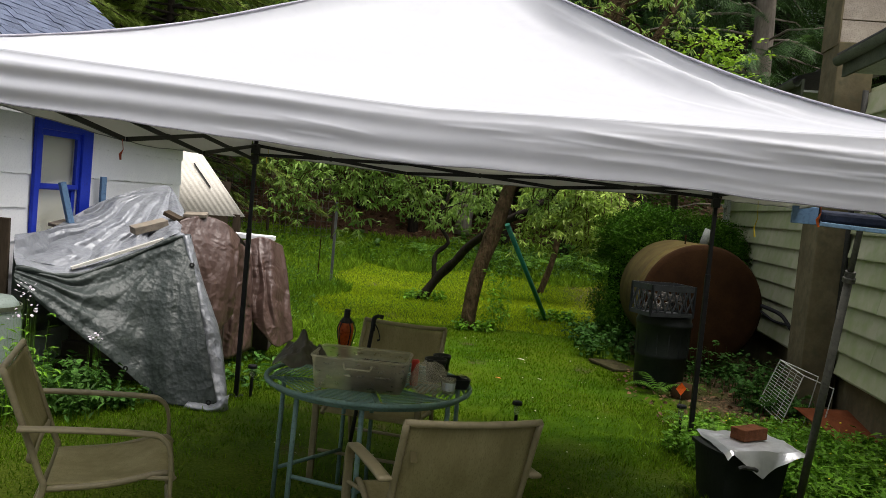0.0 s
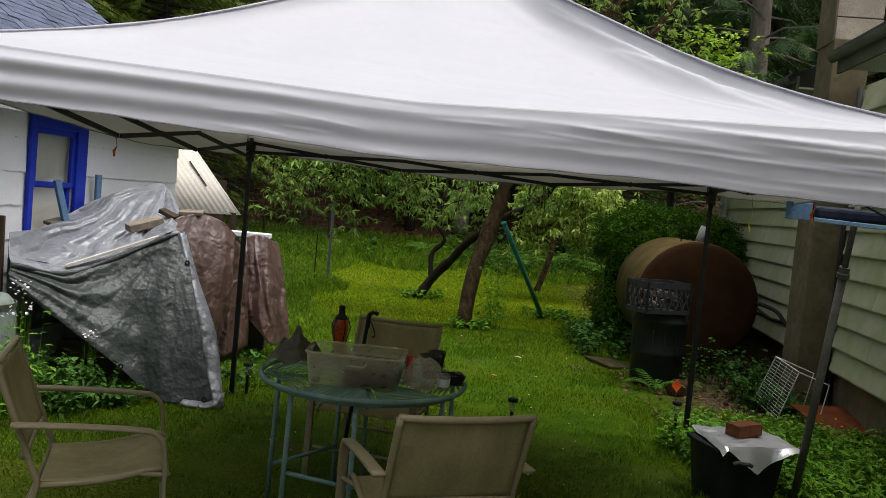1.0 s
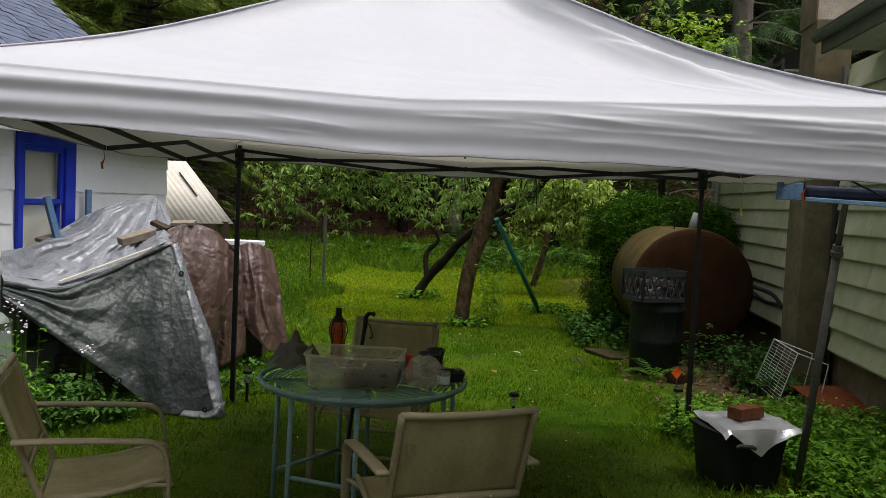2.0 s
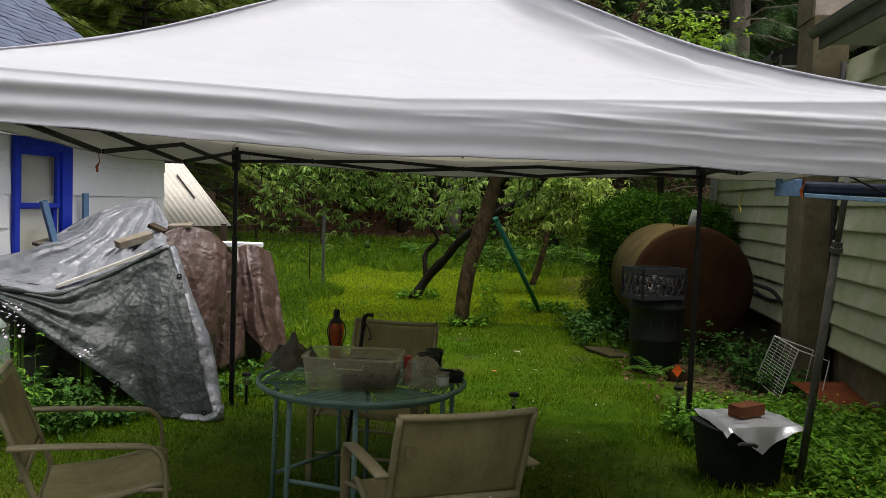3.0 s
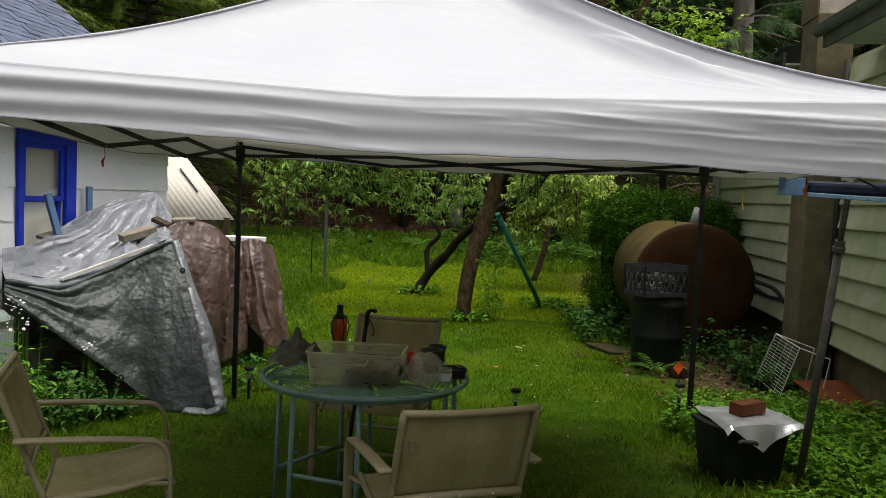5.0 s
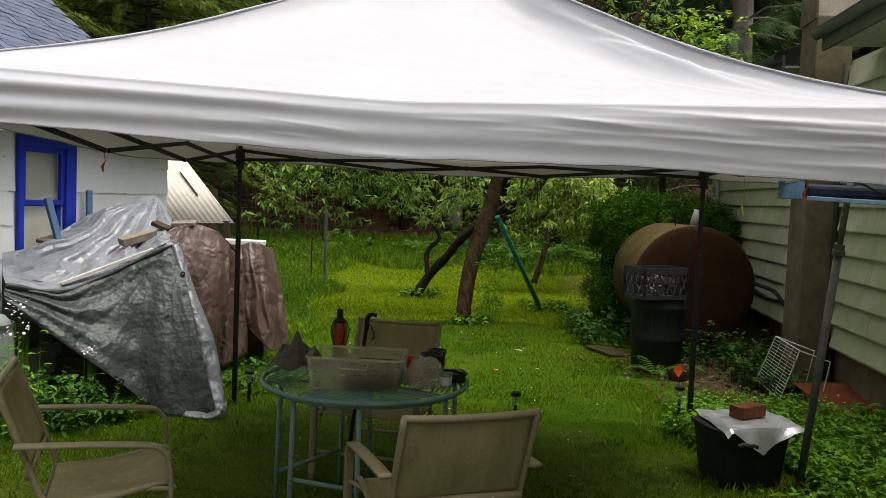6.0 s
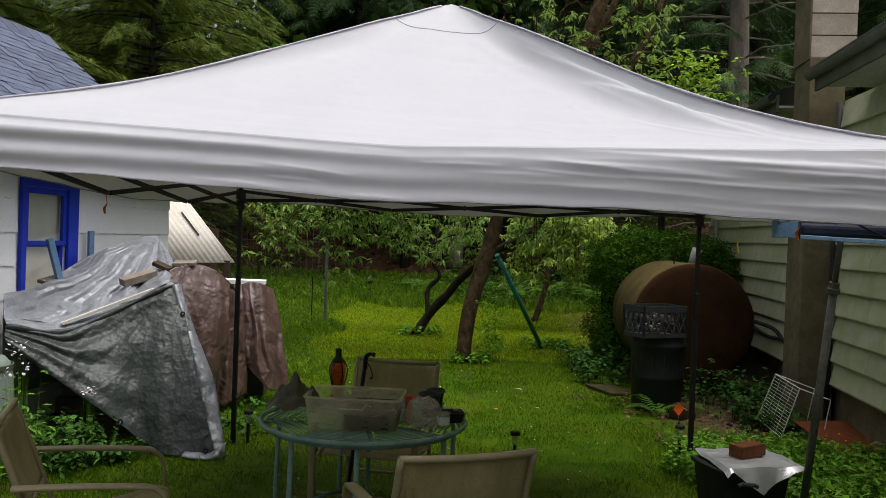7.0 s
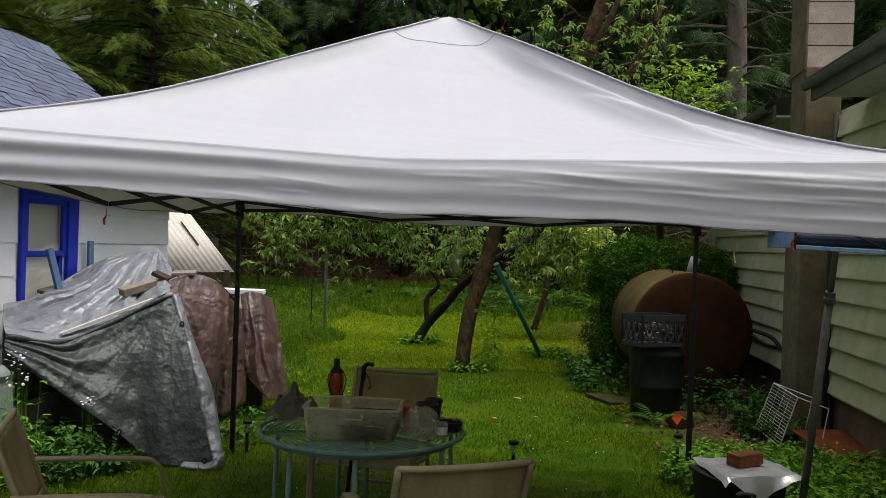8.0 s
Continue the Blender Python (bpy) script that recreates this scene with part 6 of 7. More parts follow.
    for k in range(5):
        a = k * 2 * math.pi / 5 + 0.3
        c, s = math.cos(a), math.sin(a)
        part("cage_wire", tubed(spline([(0.038 * c, 0.038 * s, 0.01), (0.033 * c, 0.033 * s, 0.1), (0.052 * c, 0.052 * s, 0.19), (0.033 * c, 0.033 * s, 0.245)], 10), 0.0035, 6), M_BLACK, ln, local=True)
    # black walking cane propped behind the table
    cn = thing("walking_cane", (-0.55, 4.66, 0), 0, "black walking cane with bent grip propped behind the table", "cane")
    part("shaft", tubed([(-0.53, 4.6, 0.0), (-0.43, 4.56, 0.93)], 0.011, 8), M_BLACK, cn, smooth=True)
    part("grip", tubed(spline([(-0.43, 4.56, 0.9), (-0.427, 4.56, 0.965), (-0.405, 4.56, 0.985), (-0.375, 4.56, 0.98)], 10), [0.013] * 5 + [0.012] * 6, 8), M_BLACK, cn, smooth=True)
    part("wrist_strap", tubed(spline([(-0.425, 4.55, 0.95), (-0.4, 4.55, 0.91), (-0.385, 4.55, 0.86), (-0.4, 4.55, 0.85)], 12), [0.004] + [0.012] * 12, 6, 0.3), M_BLACK, cn, smooth=True)


build_table_things()

# ================= bucket, pole and things at the house side =================


def build_right_things():
    blk = MATS["black_bin_plastic"]
    bk = thing("black_bin", (1.83, 4.95, 0), 14, "black plastic bin standing in weeds under a foil sheet", "bin")
    bm = bmesh.new()
    prev = None
    for w, z in ((0.38, 0.0), (0.4, 0.02), (0.47, 0.325), (0.505, 0.33), (0.505, 0.352), (0.45, 0.354)):
        lp = []
        for k in range(32):
            a = k * 2 * math.pi / 32
            c, s = math.cos(a), math.sin(a)
            q = 1 / max(abs(c), abs(s)) ** 0.72
            lp.append(bm.verts.new((w / 2 * c * q, w / 2 * 0.8 * s * q, z)))
        if prev:
            for k in range(32):
                bm.faces.new((prev[k], prev[(k + 1) % 32], lp[(k + 1) % 32], lp[k]))
        else:
            bm.faces.new(lp[::-1])
        prev = lp
    bm.faces.new(prev)
    part("body", bm, blk, bk, local=True, smooth=False)
    part("grip", tubed([(-0.19, -0.27, 0.30), (-0.17, -0.275, 0.31), (-0.09, -0.275, 0.30), (-0.07, -0.27, 0.29)], 0.012, 8), mat("worn_grip", (0.03, 0.03, 0.03), (0.06, 0.06, 0.057), rough=0.5), bk, local=True)
    foil = mat("crinkled_foil", (0.47, 0.48, 0.5), (0.64, 0.65, 0.67), rough=0.42, metal=0.8, scale=5, bump=0.12, fine=30, c=(0.5, 0.51, 0.53))
    fs = thing("foil_sheet", (1.875, 4.95, 0.362), 10, "crinkled silver foil sheet draped over the black bin", "foil")

    def foil_f(u, v):
        x, y = (2 * u - 1), (2 * v - 1)
        px, py = 0.255 * x + 0.015 * y, 0.24 * y
        over = max(0, abs(px) - 0.235) * 0.8 + max(0, py - 0.225)
        z = 0.012 - over + ridged(Vector((px, py, 0)), 0.011, 4.5, 3) + 0.012 * noise.noise(Vector((x * 1.5, y * 1.5, 4))) * abs(x)
        # the front flap hangs in a point
        f = max(0.0, -y - 0.84) / 0.16
        z -= f * (0.02 + 0.13 * max(0.0, 1 - abs(x + 0.1) * 1.35))
        return Vector((px, py + 0.014 * f * math.sin(x * 7), z))
    part("sheet", sheet(36, 48, foil_f), foil, fs, local=True, thick=0.0015)
    br = thing("brick", (1.875, 4.98, 0.392), 33, "worn red brick holding down the foil sheet", "brick")
    bm = boxed((0.215, 0.105, 0.072), pose(0, 0, 0.036))
    bmesh.ops.subdivide_edges(bm, edges=bm.edges, cuts=5, use_grid_fill=True)
    for v in bm.verts:
        v.co += Vector((1, 1, 1)) * fold(v.co, 0.0025, 18)
    part("brick_body", bm, mat("red_brick", (0.095, 0.036, 0.017), (0.165, 0.064, 0.03), rough=0.95, scale=18, bump=0.6, fine=120, c=(0.09, 0.042, 0.025), spec=0.1), br, local=True, bevel=0.004)
    # leaning grey pole with a collar and a thinner upper tube
    pl = thing("support_pole", (2.13, 4.79, 0), 0, "grey telescopic metal pole leaning with a collar", "pole")
    b, c = Vector((2.135, 4.8, 0)), Vector((2.085, 4.4, 1.44))
    M_POLE = mat("dull_grey_pole", (0.085, 0.084, 0.075), (0.14, 0.137, 0.122), rough=0.6, metal=0.3, scale=7, bump=0.2)
    part("outer_tube", tubed([b, c], 0.022, 14), M_POLE, pl, smooth=True)
    d = (c - b).normalized()
    part("collar", tubed([c - d * 0.01, c + d * 0.015, c + d * 0.02, c + d * 0.05], [0.033, 0.033, 0.027, 0.027], 14), M_POLE, pl)
    part("inner_tube", tubed([c, c + d * 0.42], 0.016, 12), M_POLE, pl, smooth=True)
    # blue tray slung under the canopy's side frame
    tr = thing("hanging_tray", (1.85, 4.1, 1.7), 0, "slate-blue framed tray with a dark folded cloth under the canopy", "tray")
    part("end_panel", boxed((0.13, 0.02, 0.09), pose(1.77, 4.3, 1.73, 0, 0, -6)), M_SLATEBLUE, tr, bevel=0.003)
    bm = bmesh.new()
    bar(bm, (1.84, 4.27, 1.692), (2.4, 4.14, 1.672), 0.025, 0.022)
    part("front_rail", bm, mat("light_blue_paint", (0.16, 0.28, 0.42), (0.2, 0.33, 0.48), rough=0.5), tr, bevel=0.003)
    bm = bmesh.new()
    bar(bm, (1.86, 4.33, 1.733), (2.5, 4.22, 1.728), 0.1, 0.062, 6)
    part("folded_cloth", bm, mat("navy_cloth", (0.012, 0.016, 0.03), (0.022, 0.028, 0.05), rough=0.8, scale=14, bump=0.4), tr, "dark folded cloth", bevel=0.018)
    part("hanger", tubed([(1.84, 4.28, 1.68), (1.84, 4.29, 1.88)], 0.006, 8), M_BLACK, tr)
    part("hanger", tubed([(2.3, 4.2, 1.68), (1.72, 4.2, 1.93)], 0.006, 8), M_BLACK, tr)
    for ob in (tr, *tr.children):
        if ob is tr:
            ob.location.z += 0.03
    # garden solar lights
    for k, (x, y, h) in enumerate(((-1.475, 6.28, 0.27), (1.80, 6.15, 0.31), (0.53, 5.75, 0.31))):
        sl = thing("solar_light", (x, y, 0), 0, "small black solar path light on a stake in the lawn", "garden light", "solar path lights")
        part("stake", tubed([(x, y, 0), (x, y, h - 0.1)], 0.012, 8), M_BLACK, sl)
        part("lens", lathed([(0.012, h - 0.1), (0.02, h - 0.09), (0.022, h - 0.03)], (x, y, 0), 16), clear_plastic("lamp_lens", (0.4, 0.42, 0.4), 0.2, 0.3) if k == 0 else bpy.data.materials["lamp_lens"], sl, smooth=True)
        part("cap", lathed([(0.0, h), (0.03, h - 0.004), (0.036, h - 0.012), (0.036, h - 0.03), (0.0, h - 0.03)], (x, y, 0), 20), M_BLACK, sl)
    fl = thing("marker_flag", (2.0, 6.9, 0), 0, "small orange marker flag on a wire", "flag")
    part("wire", tubed([(2.0, 6.9, 0), (2.0, 6.9, 0.235)], 0.003, 6), M_GREYSTEEL, fl)
    bm = bmesh.new()
    vs = [bm.verts.new(p) for p in ((2.0 - 0.045, 6.9, 0.275), (2.0, 6.895, 0.22), (2.0 + 0.045, 6.905, 0.28), (2.0, 6.9, 0.33))]
    bm.faces.new(vs)
    part("flag_cloth", bm, mat("orange_vinyl", (0.75, 0.1, 0.015), (0.85, 0.14, 0.02), rough=0.5, bump=0.05), fl, thick=0.002)
    # white wire rack tipped over in the weeds
    wm = mat("white_coated_wire", (0.55, 0.55, 0.52), (0.68, 0.68, 0.64), rough=0.5, scale=20, bump=0.1)
    rk = thing("wire_rack", (3.05, 7.2, 0), 0, "white coated wire rack lying tipped in the weeds", "wire rack")
    tl, tr_, bl, brr = Vector((2.92, 7.2, 0.555)), Vector((3.05, 7.0, 0.47)), Vector((2.86, 7.42, 0.12)), Vector((2.95, 7.1, 0.02))
    for a, bb in ((tl, tr_), (tr_, brr), (brr, bl), (bl, tl)):
        part("frame_wire", tubed([a, bb], 0.005, 8), wm, rk)
    for k in range(1, 16):
        t = k / 16
        part("wire", tubed([tl.lerp(bl, t), tr_.lerp(brr, t)], 0.0021, 6), wm, rk)
    for k in (1, 2, 3):
        part("wire", tubed([tl.lerp(tr_, k / 4), bl.lerp(brr, k / 4)], 0.0021, 6), wm, rk)
    leg = Vector((0.3, -0.1, -0.1))
    part("side_loop", tubed([tl, tl + leg, bl + leg * 1.2 + Vector((0, 0, -0.06))], 0.0055, 8), wm, rk)
    part("side_loop", tubed([tr_, Vector((3.27, 6.9, 0.40)), Vector((3.23, 6.92, 0.1))], 0.0055, 8), wm, rk)
    # rusted sheet on the ground against the house
    rs = thing("rusted_sheet", (3.2, 6.6, 0.1), 0, "flat rust-red steel sheet lying by the foundation", "metal sheet")
    part("sheet", sheet(20, 12, lambda u, v: Vector((3.16 + 0.57 * u - 0.12 * v * (1 - u), 6.35 + 0.75 * v + 0.12 * u, 0.1 + 0.07 * v + 0.012 * noise.noise(Vector((u * 4, v * 4, 2))) - 0.05 * (1 - v) * (1 - u) ** 2))),
         mat("rust_red_sheet", (0.12, 0.035, 0.014), (0.2, 0.062, 0.024), rough=0.9, scale=5, bump=0.4, fine=60, c=(0.12, 0.04, 0.014), spec=0.08), rs, smooth=True, thick=0.006)
    pt = thing("fallen_pot", (2.35, 7.95, 0), 0, "overturned brown clay pot half hidden by fern", "plant pot")
    part("pot", lathed([(0.12, 0), (0.125, 0.04), (0.105, 0.1), (0.07, 0.13), (0, 0.14)], (2.32, 7.9, 0), 24), mat("old_brown_clay", (0.03, 0.017, 0.008), (0.055, 0.03, 0.013), rough=0.9, scale=12, bump=0.3, fine=90, spec=0.1), pt, smooth=True)
    sb = thing("slab", (1.85, 9.2, 0), 0, "mossy stone slab lying by the tank", "slab")
    part("slab_stone", boxed((0.36, 0.5, 0.035), pose(1.9, 9.2, 0.006, 2, 3, 25)), mat("mossy_stone", (0.025, 0.024, 0.01), (0.055, 0.042, 0.022), rough=0.95, scale=9, bump=0.5, fine=70, c=(0.035, 0.055, 0.014), spec=0.08), sb, bevel=0.01)
    # swing frame leg leaning on the fruit tree
    gp = thing("swing_frame_leg", (1.54, 12.54, 0), 0, "green enamelled tube from an old swing frame against the tree", "metal tube")
    part("tube", tubed([(1.5, 12.5, 0), (0.7, 11.45, 1.42)], 0.035, 12), M_GREENPOLE, gp, smooth=True)
    part("end_cap", tubed([(0.715, 11.47, 1.39), (0.698, 11.447, 1.425)], 0.037, 12), M_GREENPOLE, gp)


build_right_things()


def build_fence():
    fc = thing("wire_fence", (-3.0, 19.5, 0), 0, "old rusty wire mesh garden fence at the wood's edge", "fence")
    wire = mat("old_wire", (0.12, 0.1, 0.085), (0.2, 0.17, 0.14), rough=0.8, bump=0.1)
    pts = [(-6.5, 19.3), (-4.5, 19.8), (-2.9, 19.6), (-2.4, 17.0), (-2.15, 14.8)]
    for x, y in pts[:3]:
        part("post", tubed([(x, y, gz(x, y) - 0.05), (x + 0.02, y, gz(x, y) + 1.65)], 0.035, 8), M_WOOD_DARK, fc)
    x, y = pts[4]
    part("metal_post", boxed((0.045, 0.04, 1.5), pose(x, y, 0.72)), M_GREYSTEEL, fc)
    part("thin_stake", tubed([(-2.36, 14.6, 0), (-2.36, 14.6, 0.85)], 0.01, 6), M_RUST, fc)
    for (x0, y0), (x1, y1) in zip(pts[:2], pts[1:3]):
        bm = bmesh.new()
        z0, z1 = gz(x0, y0), gz(x1, y1)
        for k in range(9):
            h = 0.15 + 0.17 * k
            bar(bm, (x0, y0, z0 + h), (x1, y1, z1 + h + 0.01 * math.sin(k)), 0.008, 0.008)
        n = int(math.hypot(x1 - x0, y1 - y0) / 0.14)
        for k in range(n):
            t = k / n
            x, y, z = x0 + (x1 - x0) * t, y0 + (y1 - y0) * t, z0 + (z1 - z0) * t
            bar(bm, (x, y, z + 0.1), (x, y, z + 1.52), 0.007, 0.007)
        part("mesh_panel", bm, wire, fc)


build_fence()

# ================= hedge, undergrowth, lawn =================


def plant_thing(name, me, loc, label, category, kind=""):
    me.transform(Matrix.Translation(-Vector(loc)))
    ob = new(name, me)
    ob.location = loc
    return tagged(ob, label, category, kind=kind)


def build_hedge():
    hd = thing("hedge", (2.8, 11.6, 0), label="dense dark green yew hedge behind the tank", category="hedge")
    r = np.random.default_rng(3)
    # clumps over a rounded, lumpy block
    n = 1500
    pts = []
    while len(pts) < n:
        d = r.normal(0, 1, 3)
        d /= np.linalg.norm(d)
        q = np.sign(d) * np.abs(d) ** 0.55
        k = 1 + 0.12 * noise.noise(Vector(d * 2.5)) + 0.05 * r.normal()
        p = np.array([2.98, 11.5, 0.85]) + q * np.array([0.86, 0.82, 0.9]) * k
        if p[2] > 0.05:
            pts.append(p)
    pts = np.array(pts)
    c = np.repeat(pts, 46, 0)
    m = len(c)
    pos = c + r.normal(0, 1, (m, 3)) * np.array([0.06, 0.06, 0.035])
    rot = turns(r.uniform(0, 6.28, m), r.normal(0.3, 0.45, m), r.normal(0, 0.6, m))
    me = scattered("crown", LEAF_V, LEAF_F, pos, rot, 0.05 * r.uniform(0.6, 1.3, m), M_HEDGE)
    me.transform(hd.matrix_basis.inverted())
    ob = new("crown", me)
    ob.parent = hd
    # near-black solid inside the leaves, colour standing in for the hedge's inner shade
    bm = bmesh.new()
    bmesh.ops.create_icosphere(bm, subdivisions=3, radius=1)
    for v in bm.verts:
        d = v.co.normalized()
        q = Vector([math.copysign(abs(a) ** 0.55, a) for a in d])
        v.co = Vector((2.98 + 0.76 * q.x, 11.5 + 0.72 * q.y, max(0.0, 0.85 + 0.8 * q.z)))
    part("inner_core", bm, mat("hedge_inner_shade", (0.005, 0.012, 0.003), (0.01, 0.022, 0.005), rough=1.0, spec=0.0), hd)
    rnd = random.Random(4)
    for k in range(5):
        bm = bmesh.new()
        limb(bm, (2.3 + 0.22 * k, 11.2 + 0.1 * (k % 2), 0), (rnd.uniform(-0.2, 0.2), 0, 1), 1.0, 0.03, 0.1, rnd)
        part("stem", bm, M_BARK_DARK, hd)


build_hedge()


def leafy(name, spots, leaf, per, height, spread, material, label, category, seed, shape="broad", stem=True, kind=""):
    """A patch of upright weeds: thin stems with whorls of leaves; spots are (x, y) places."""
    r = np.random.default_rng(seed)
    pos, yaw, pit, size, sv, sf = [], [], [], [], [], []
    for x, y in spots:
        h = height * r.uniform(0.45, 1.15)
        z0 = float(ground_z(x, y))
        lean = r.normal(0, 0.12, 2)
        if stem:
            b = len(sv)
            w = 0.004
            sv += [(x - w, y, z0), (x + w, y, z0), (x + lean[0] * h, y + lean[1] * h, z0 + h), (x, y + w, z0)]
            sf += [(b, b + 1, b + 2), (b + 1, b + 3, b + 2)]
        for k in range(per):
            t = r.uniform(0.25, 1.0)
            a = r.uniform(0, 6.28)
            pos.append((x + lean[0] * h * t + spread * r.normal() * 0.3, y + lean[1] * h * t + spread * r.normal() * 0.3, z0 + h * t))
            yaw.append(a)
            pit.append(r.normal(-0.1, 0.35))
            size.append(leaf * r.uniform(0.6, 1.25))
    v, f = (BROAD_V, BROAD_F) if shape == "broad" else (LEAF_V, LEAF_F)
    n = len(pos)
    me = scattered(name, v, f, np.array(pos), turns(np.array(yaw), np.array(pit), r.normal(0, 0.3, n)), np.array(size), material)
    if stem:
        bm = bmesh.new()
        bm.from_mesh(me)
        tmp = raw_mesh("stems", np.array(sv), np.array(sf), material)
        bm.from_mesh(tmp)
        bm.to_mesh(me)
        bm.free()
        bpy.data.meshes.remove(tmp)
    x, y = spots[0]
    return plant_thing(name, me, (x, y, float(ground_z(x, y))), label, category, kind)


def spots_in(x0, x1, y0, y1, n, seed, keep=lambda x, y: True):
    r = random.Random(seed)
    out = []
    while len(out) < n:
        x, y = r.uniform(x0, x1), r.uniform(y0, y1)
        if keep(x, y):
            out.append((x, y))
    return out


def build_fern(name, x, y, fronds, length, seed, z=None):
    """A fern: arching fronds, each with two rows of tapering leaflets."""
    r = random.Random(seed)
    v, f = [], []
    z0 = float(ground_z(x, y)) if z is None else z
    for k in range(fronds):
        a = 2 * math.pi * k / fronds + r.uniform(-0.4, 0.4)
        ln = length * r.uniform(0.7, 1.1)
        d, s = Vector((math.cos(a), math.sin(a), 0)), Vector((-math.sin(a), math.cos(a), 0))
        up = r.uniform(0.9, 1.5)
        pts = [Vector((x, y, z0)) + d * (ln * t * (0.75 + 0.2 * t)) + Vector((0, 0, ln * (up * t - 0.75 * t * t * up))) for t in np.linspace(0, 1, 19)]
        for i in range(2, 18):
            w = 0.24 * ln * math.sin(math.pi * (i / 19) ** 0.8) + 0.01
            for sg in (-1, 1):
                b = len(v)
                tip = pts[i] + s * (sg * w) + d * (0.3 * w) - Vector((0, 0, 0.15 * w))
                g = pts[i + 1] - pts[i]
                v += [pts[i], pts[i] + g * 0.75, tip]
                f.append((b, b + 1, b + 2))
        for i in range(18):
            b = len(v)
            v += [pts[i] - s * 0.003, pts[i] + s * 0.003, pts[i + 1]]
            f.append((b, b + 1, b + 2))
    me = raw_mesh(name, np.array([tuple(p) for p in v]), np.array(f), M_FERN)
    plant_thing(name, me, (x, y, z0), "green fern with arching feathered fronds", "fern")


M_FERN = mat("fern_frond", (0.05, 0.135, 0.012), (0.115, 0.23, 0.025), rough=0.55, scale=3, bump=0, fine=30, island=0.3, trans=0.3, c=(0.07, 0.14, 0.02), spec=0.12)


def build_plants():
    leafy("weed_patch", spots_in(-3.05, -2.35, 5.3, 5.85, 90, 1, lambda x, y: y > 5.3 + 0.12 * math.sin(x * 9)), 0.052, 13, 0.33, 0.08, M_WEED_SHADED, "lush green weeds growing below the silver tarp", "weeds", 2, kind="stuff")
    leafy("weed_patch", spots_in(-3.05, -2.3, 5.25, 5.85, 60, 44), 0.075, 9, 0.3, 0.08, M_WEED_SHADED, "narrow-leaved green weeds below the silver tarp", "weeds", 45, "lance", kind="stuff")
    leafy("weed_patch", spots_in(-2.6, -2.05, 5.5, 5.84, 60, 41, lambda x, y: y > 5.55 + 0.4 * (x + 2.3)), 0.04, 8, 0.15, 0.05, M_WEED_SHADED, "low weeds along the silver tarp's slanting hem", "weeds", 42, kind="stuff")
    leafy("weed_patch", spots_in(1.75, 4.0, 3.2, 6.2, 420, 46, lambda x, y: not (x < 2.2 and 4.2 < y < 5.2) and x < 2.95 + 0.12 * y), 0.09, 8, 0.24, 0.05, M_WEED, "narrow grassy leaves among the buttercups", "weeds", 47, "lance", kind="stuff")
    leafy("weed_patch", spots_in(-3.6, -2.6, 4.3, 5.5, 140, 8), 0.07, 13, 0.62, 0.06, M_WEED, "tall leafy weeds round the pale barrel", "weeds", 3, "lance", kind="stuff")
    leafy("weed_patch", spots_in(1.45, 4.2, 3.1, 6.6, 1900, 4, lambda x, y: x > 1.62 + 0.10 * abs(y - 4.6) + 0.1 * math.sin(y * 5) and (x - 1.83) ** 2 + (y - 4.95) ** 2 > 0.07 and not (x > 3.15 and y > 6.4) and not (1.45 < x < 2.2 and 4.3 < y < 5.1) and x < 2.95 + 0.12 * y), 0.04, 11, 0.19, 0.05, M_WEED, "low buttercup leaves spreading beside the house", "weeds", 5, kind="stuff")
    leafy("weed_patch", spots_in(-2.2, -1.25, 6.5, 8.0, 75, 6, lambda x, y: x > -1.9 or y < 6.6), 0.05, 5, 0.1, 0.04, M_WEED_SHADED, "green weeds along the foot of the brown tarps", "weeds", 6, kind="stuff")
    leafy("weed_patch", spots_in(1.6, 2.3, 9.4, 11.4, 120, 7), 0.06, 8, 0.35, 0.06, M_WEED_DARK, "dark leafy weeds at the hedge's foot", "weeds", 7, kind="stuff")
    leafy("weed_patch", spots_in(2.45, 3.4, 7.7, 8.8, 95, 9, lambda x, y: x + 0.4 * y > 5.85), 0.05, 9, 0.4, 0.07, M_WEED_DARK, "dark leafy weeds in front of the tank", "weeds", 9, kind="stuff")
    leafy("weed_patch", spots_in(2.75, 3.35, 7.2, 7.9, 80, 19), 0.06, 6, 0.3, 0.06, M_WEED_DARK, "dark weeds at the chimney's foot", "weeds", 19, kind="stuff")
    leafy("weed_patch", spots_in(-6.0, -1.5, 9.0, 19.0, 900, 31, lambda x, y: x < -1.7 - 0.09 * (y - 9) - 0.3 * math.sin(y * 1.7)), 0.07, 7, 0.34, 0.06, M_MEADOW, "mixed meadow weeds in the unmown edge of the yard", "weeds", 31, "lance", kind="stuff")
    leafy("weed_patch", spots_in(-5, 5, 17.4, 20.4, 700, 32), 0.06, 8, 0.26, 0.06, M_MEADOW, "leafy weeds in the unmown grass below the bank", "weeds", 32, kind="stuff")
    # shoots beside the leaning trunk
    leafy("shoot_clump", spots_in(0.45, 0.75, 10.75, 11.0, 14, 10), 0.09, 22, 0.85, 0.05, M_WEED, "thin leafy shoots springing beside the tree's foot", "shoots", 10, "lance")
    leafy("shoot_clump", spots_in(0.1, 0.6, 10.65, 10.95, 40, 20), 0.06, 6, 0.16, 0.05, M_WEED, "low leaves round the tree's foot", "shoots", 20)
    leafy("weed_patch", spots_in(-0.75, -0.1, 13.55, 14.1, 40, 21), 0.07, 6, 0.16, 0.05, M_WEED, "low leaves round the dark tree's foot", "weeds", 21, kind="stuff")
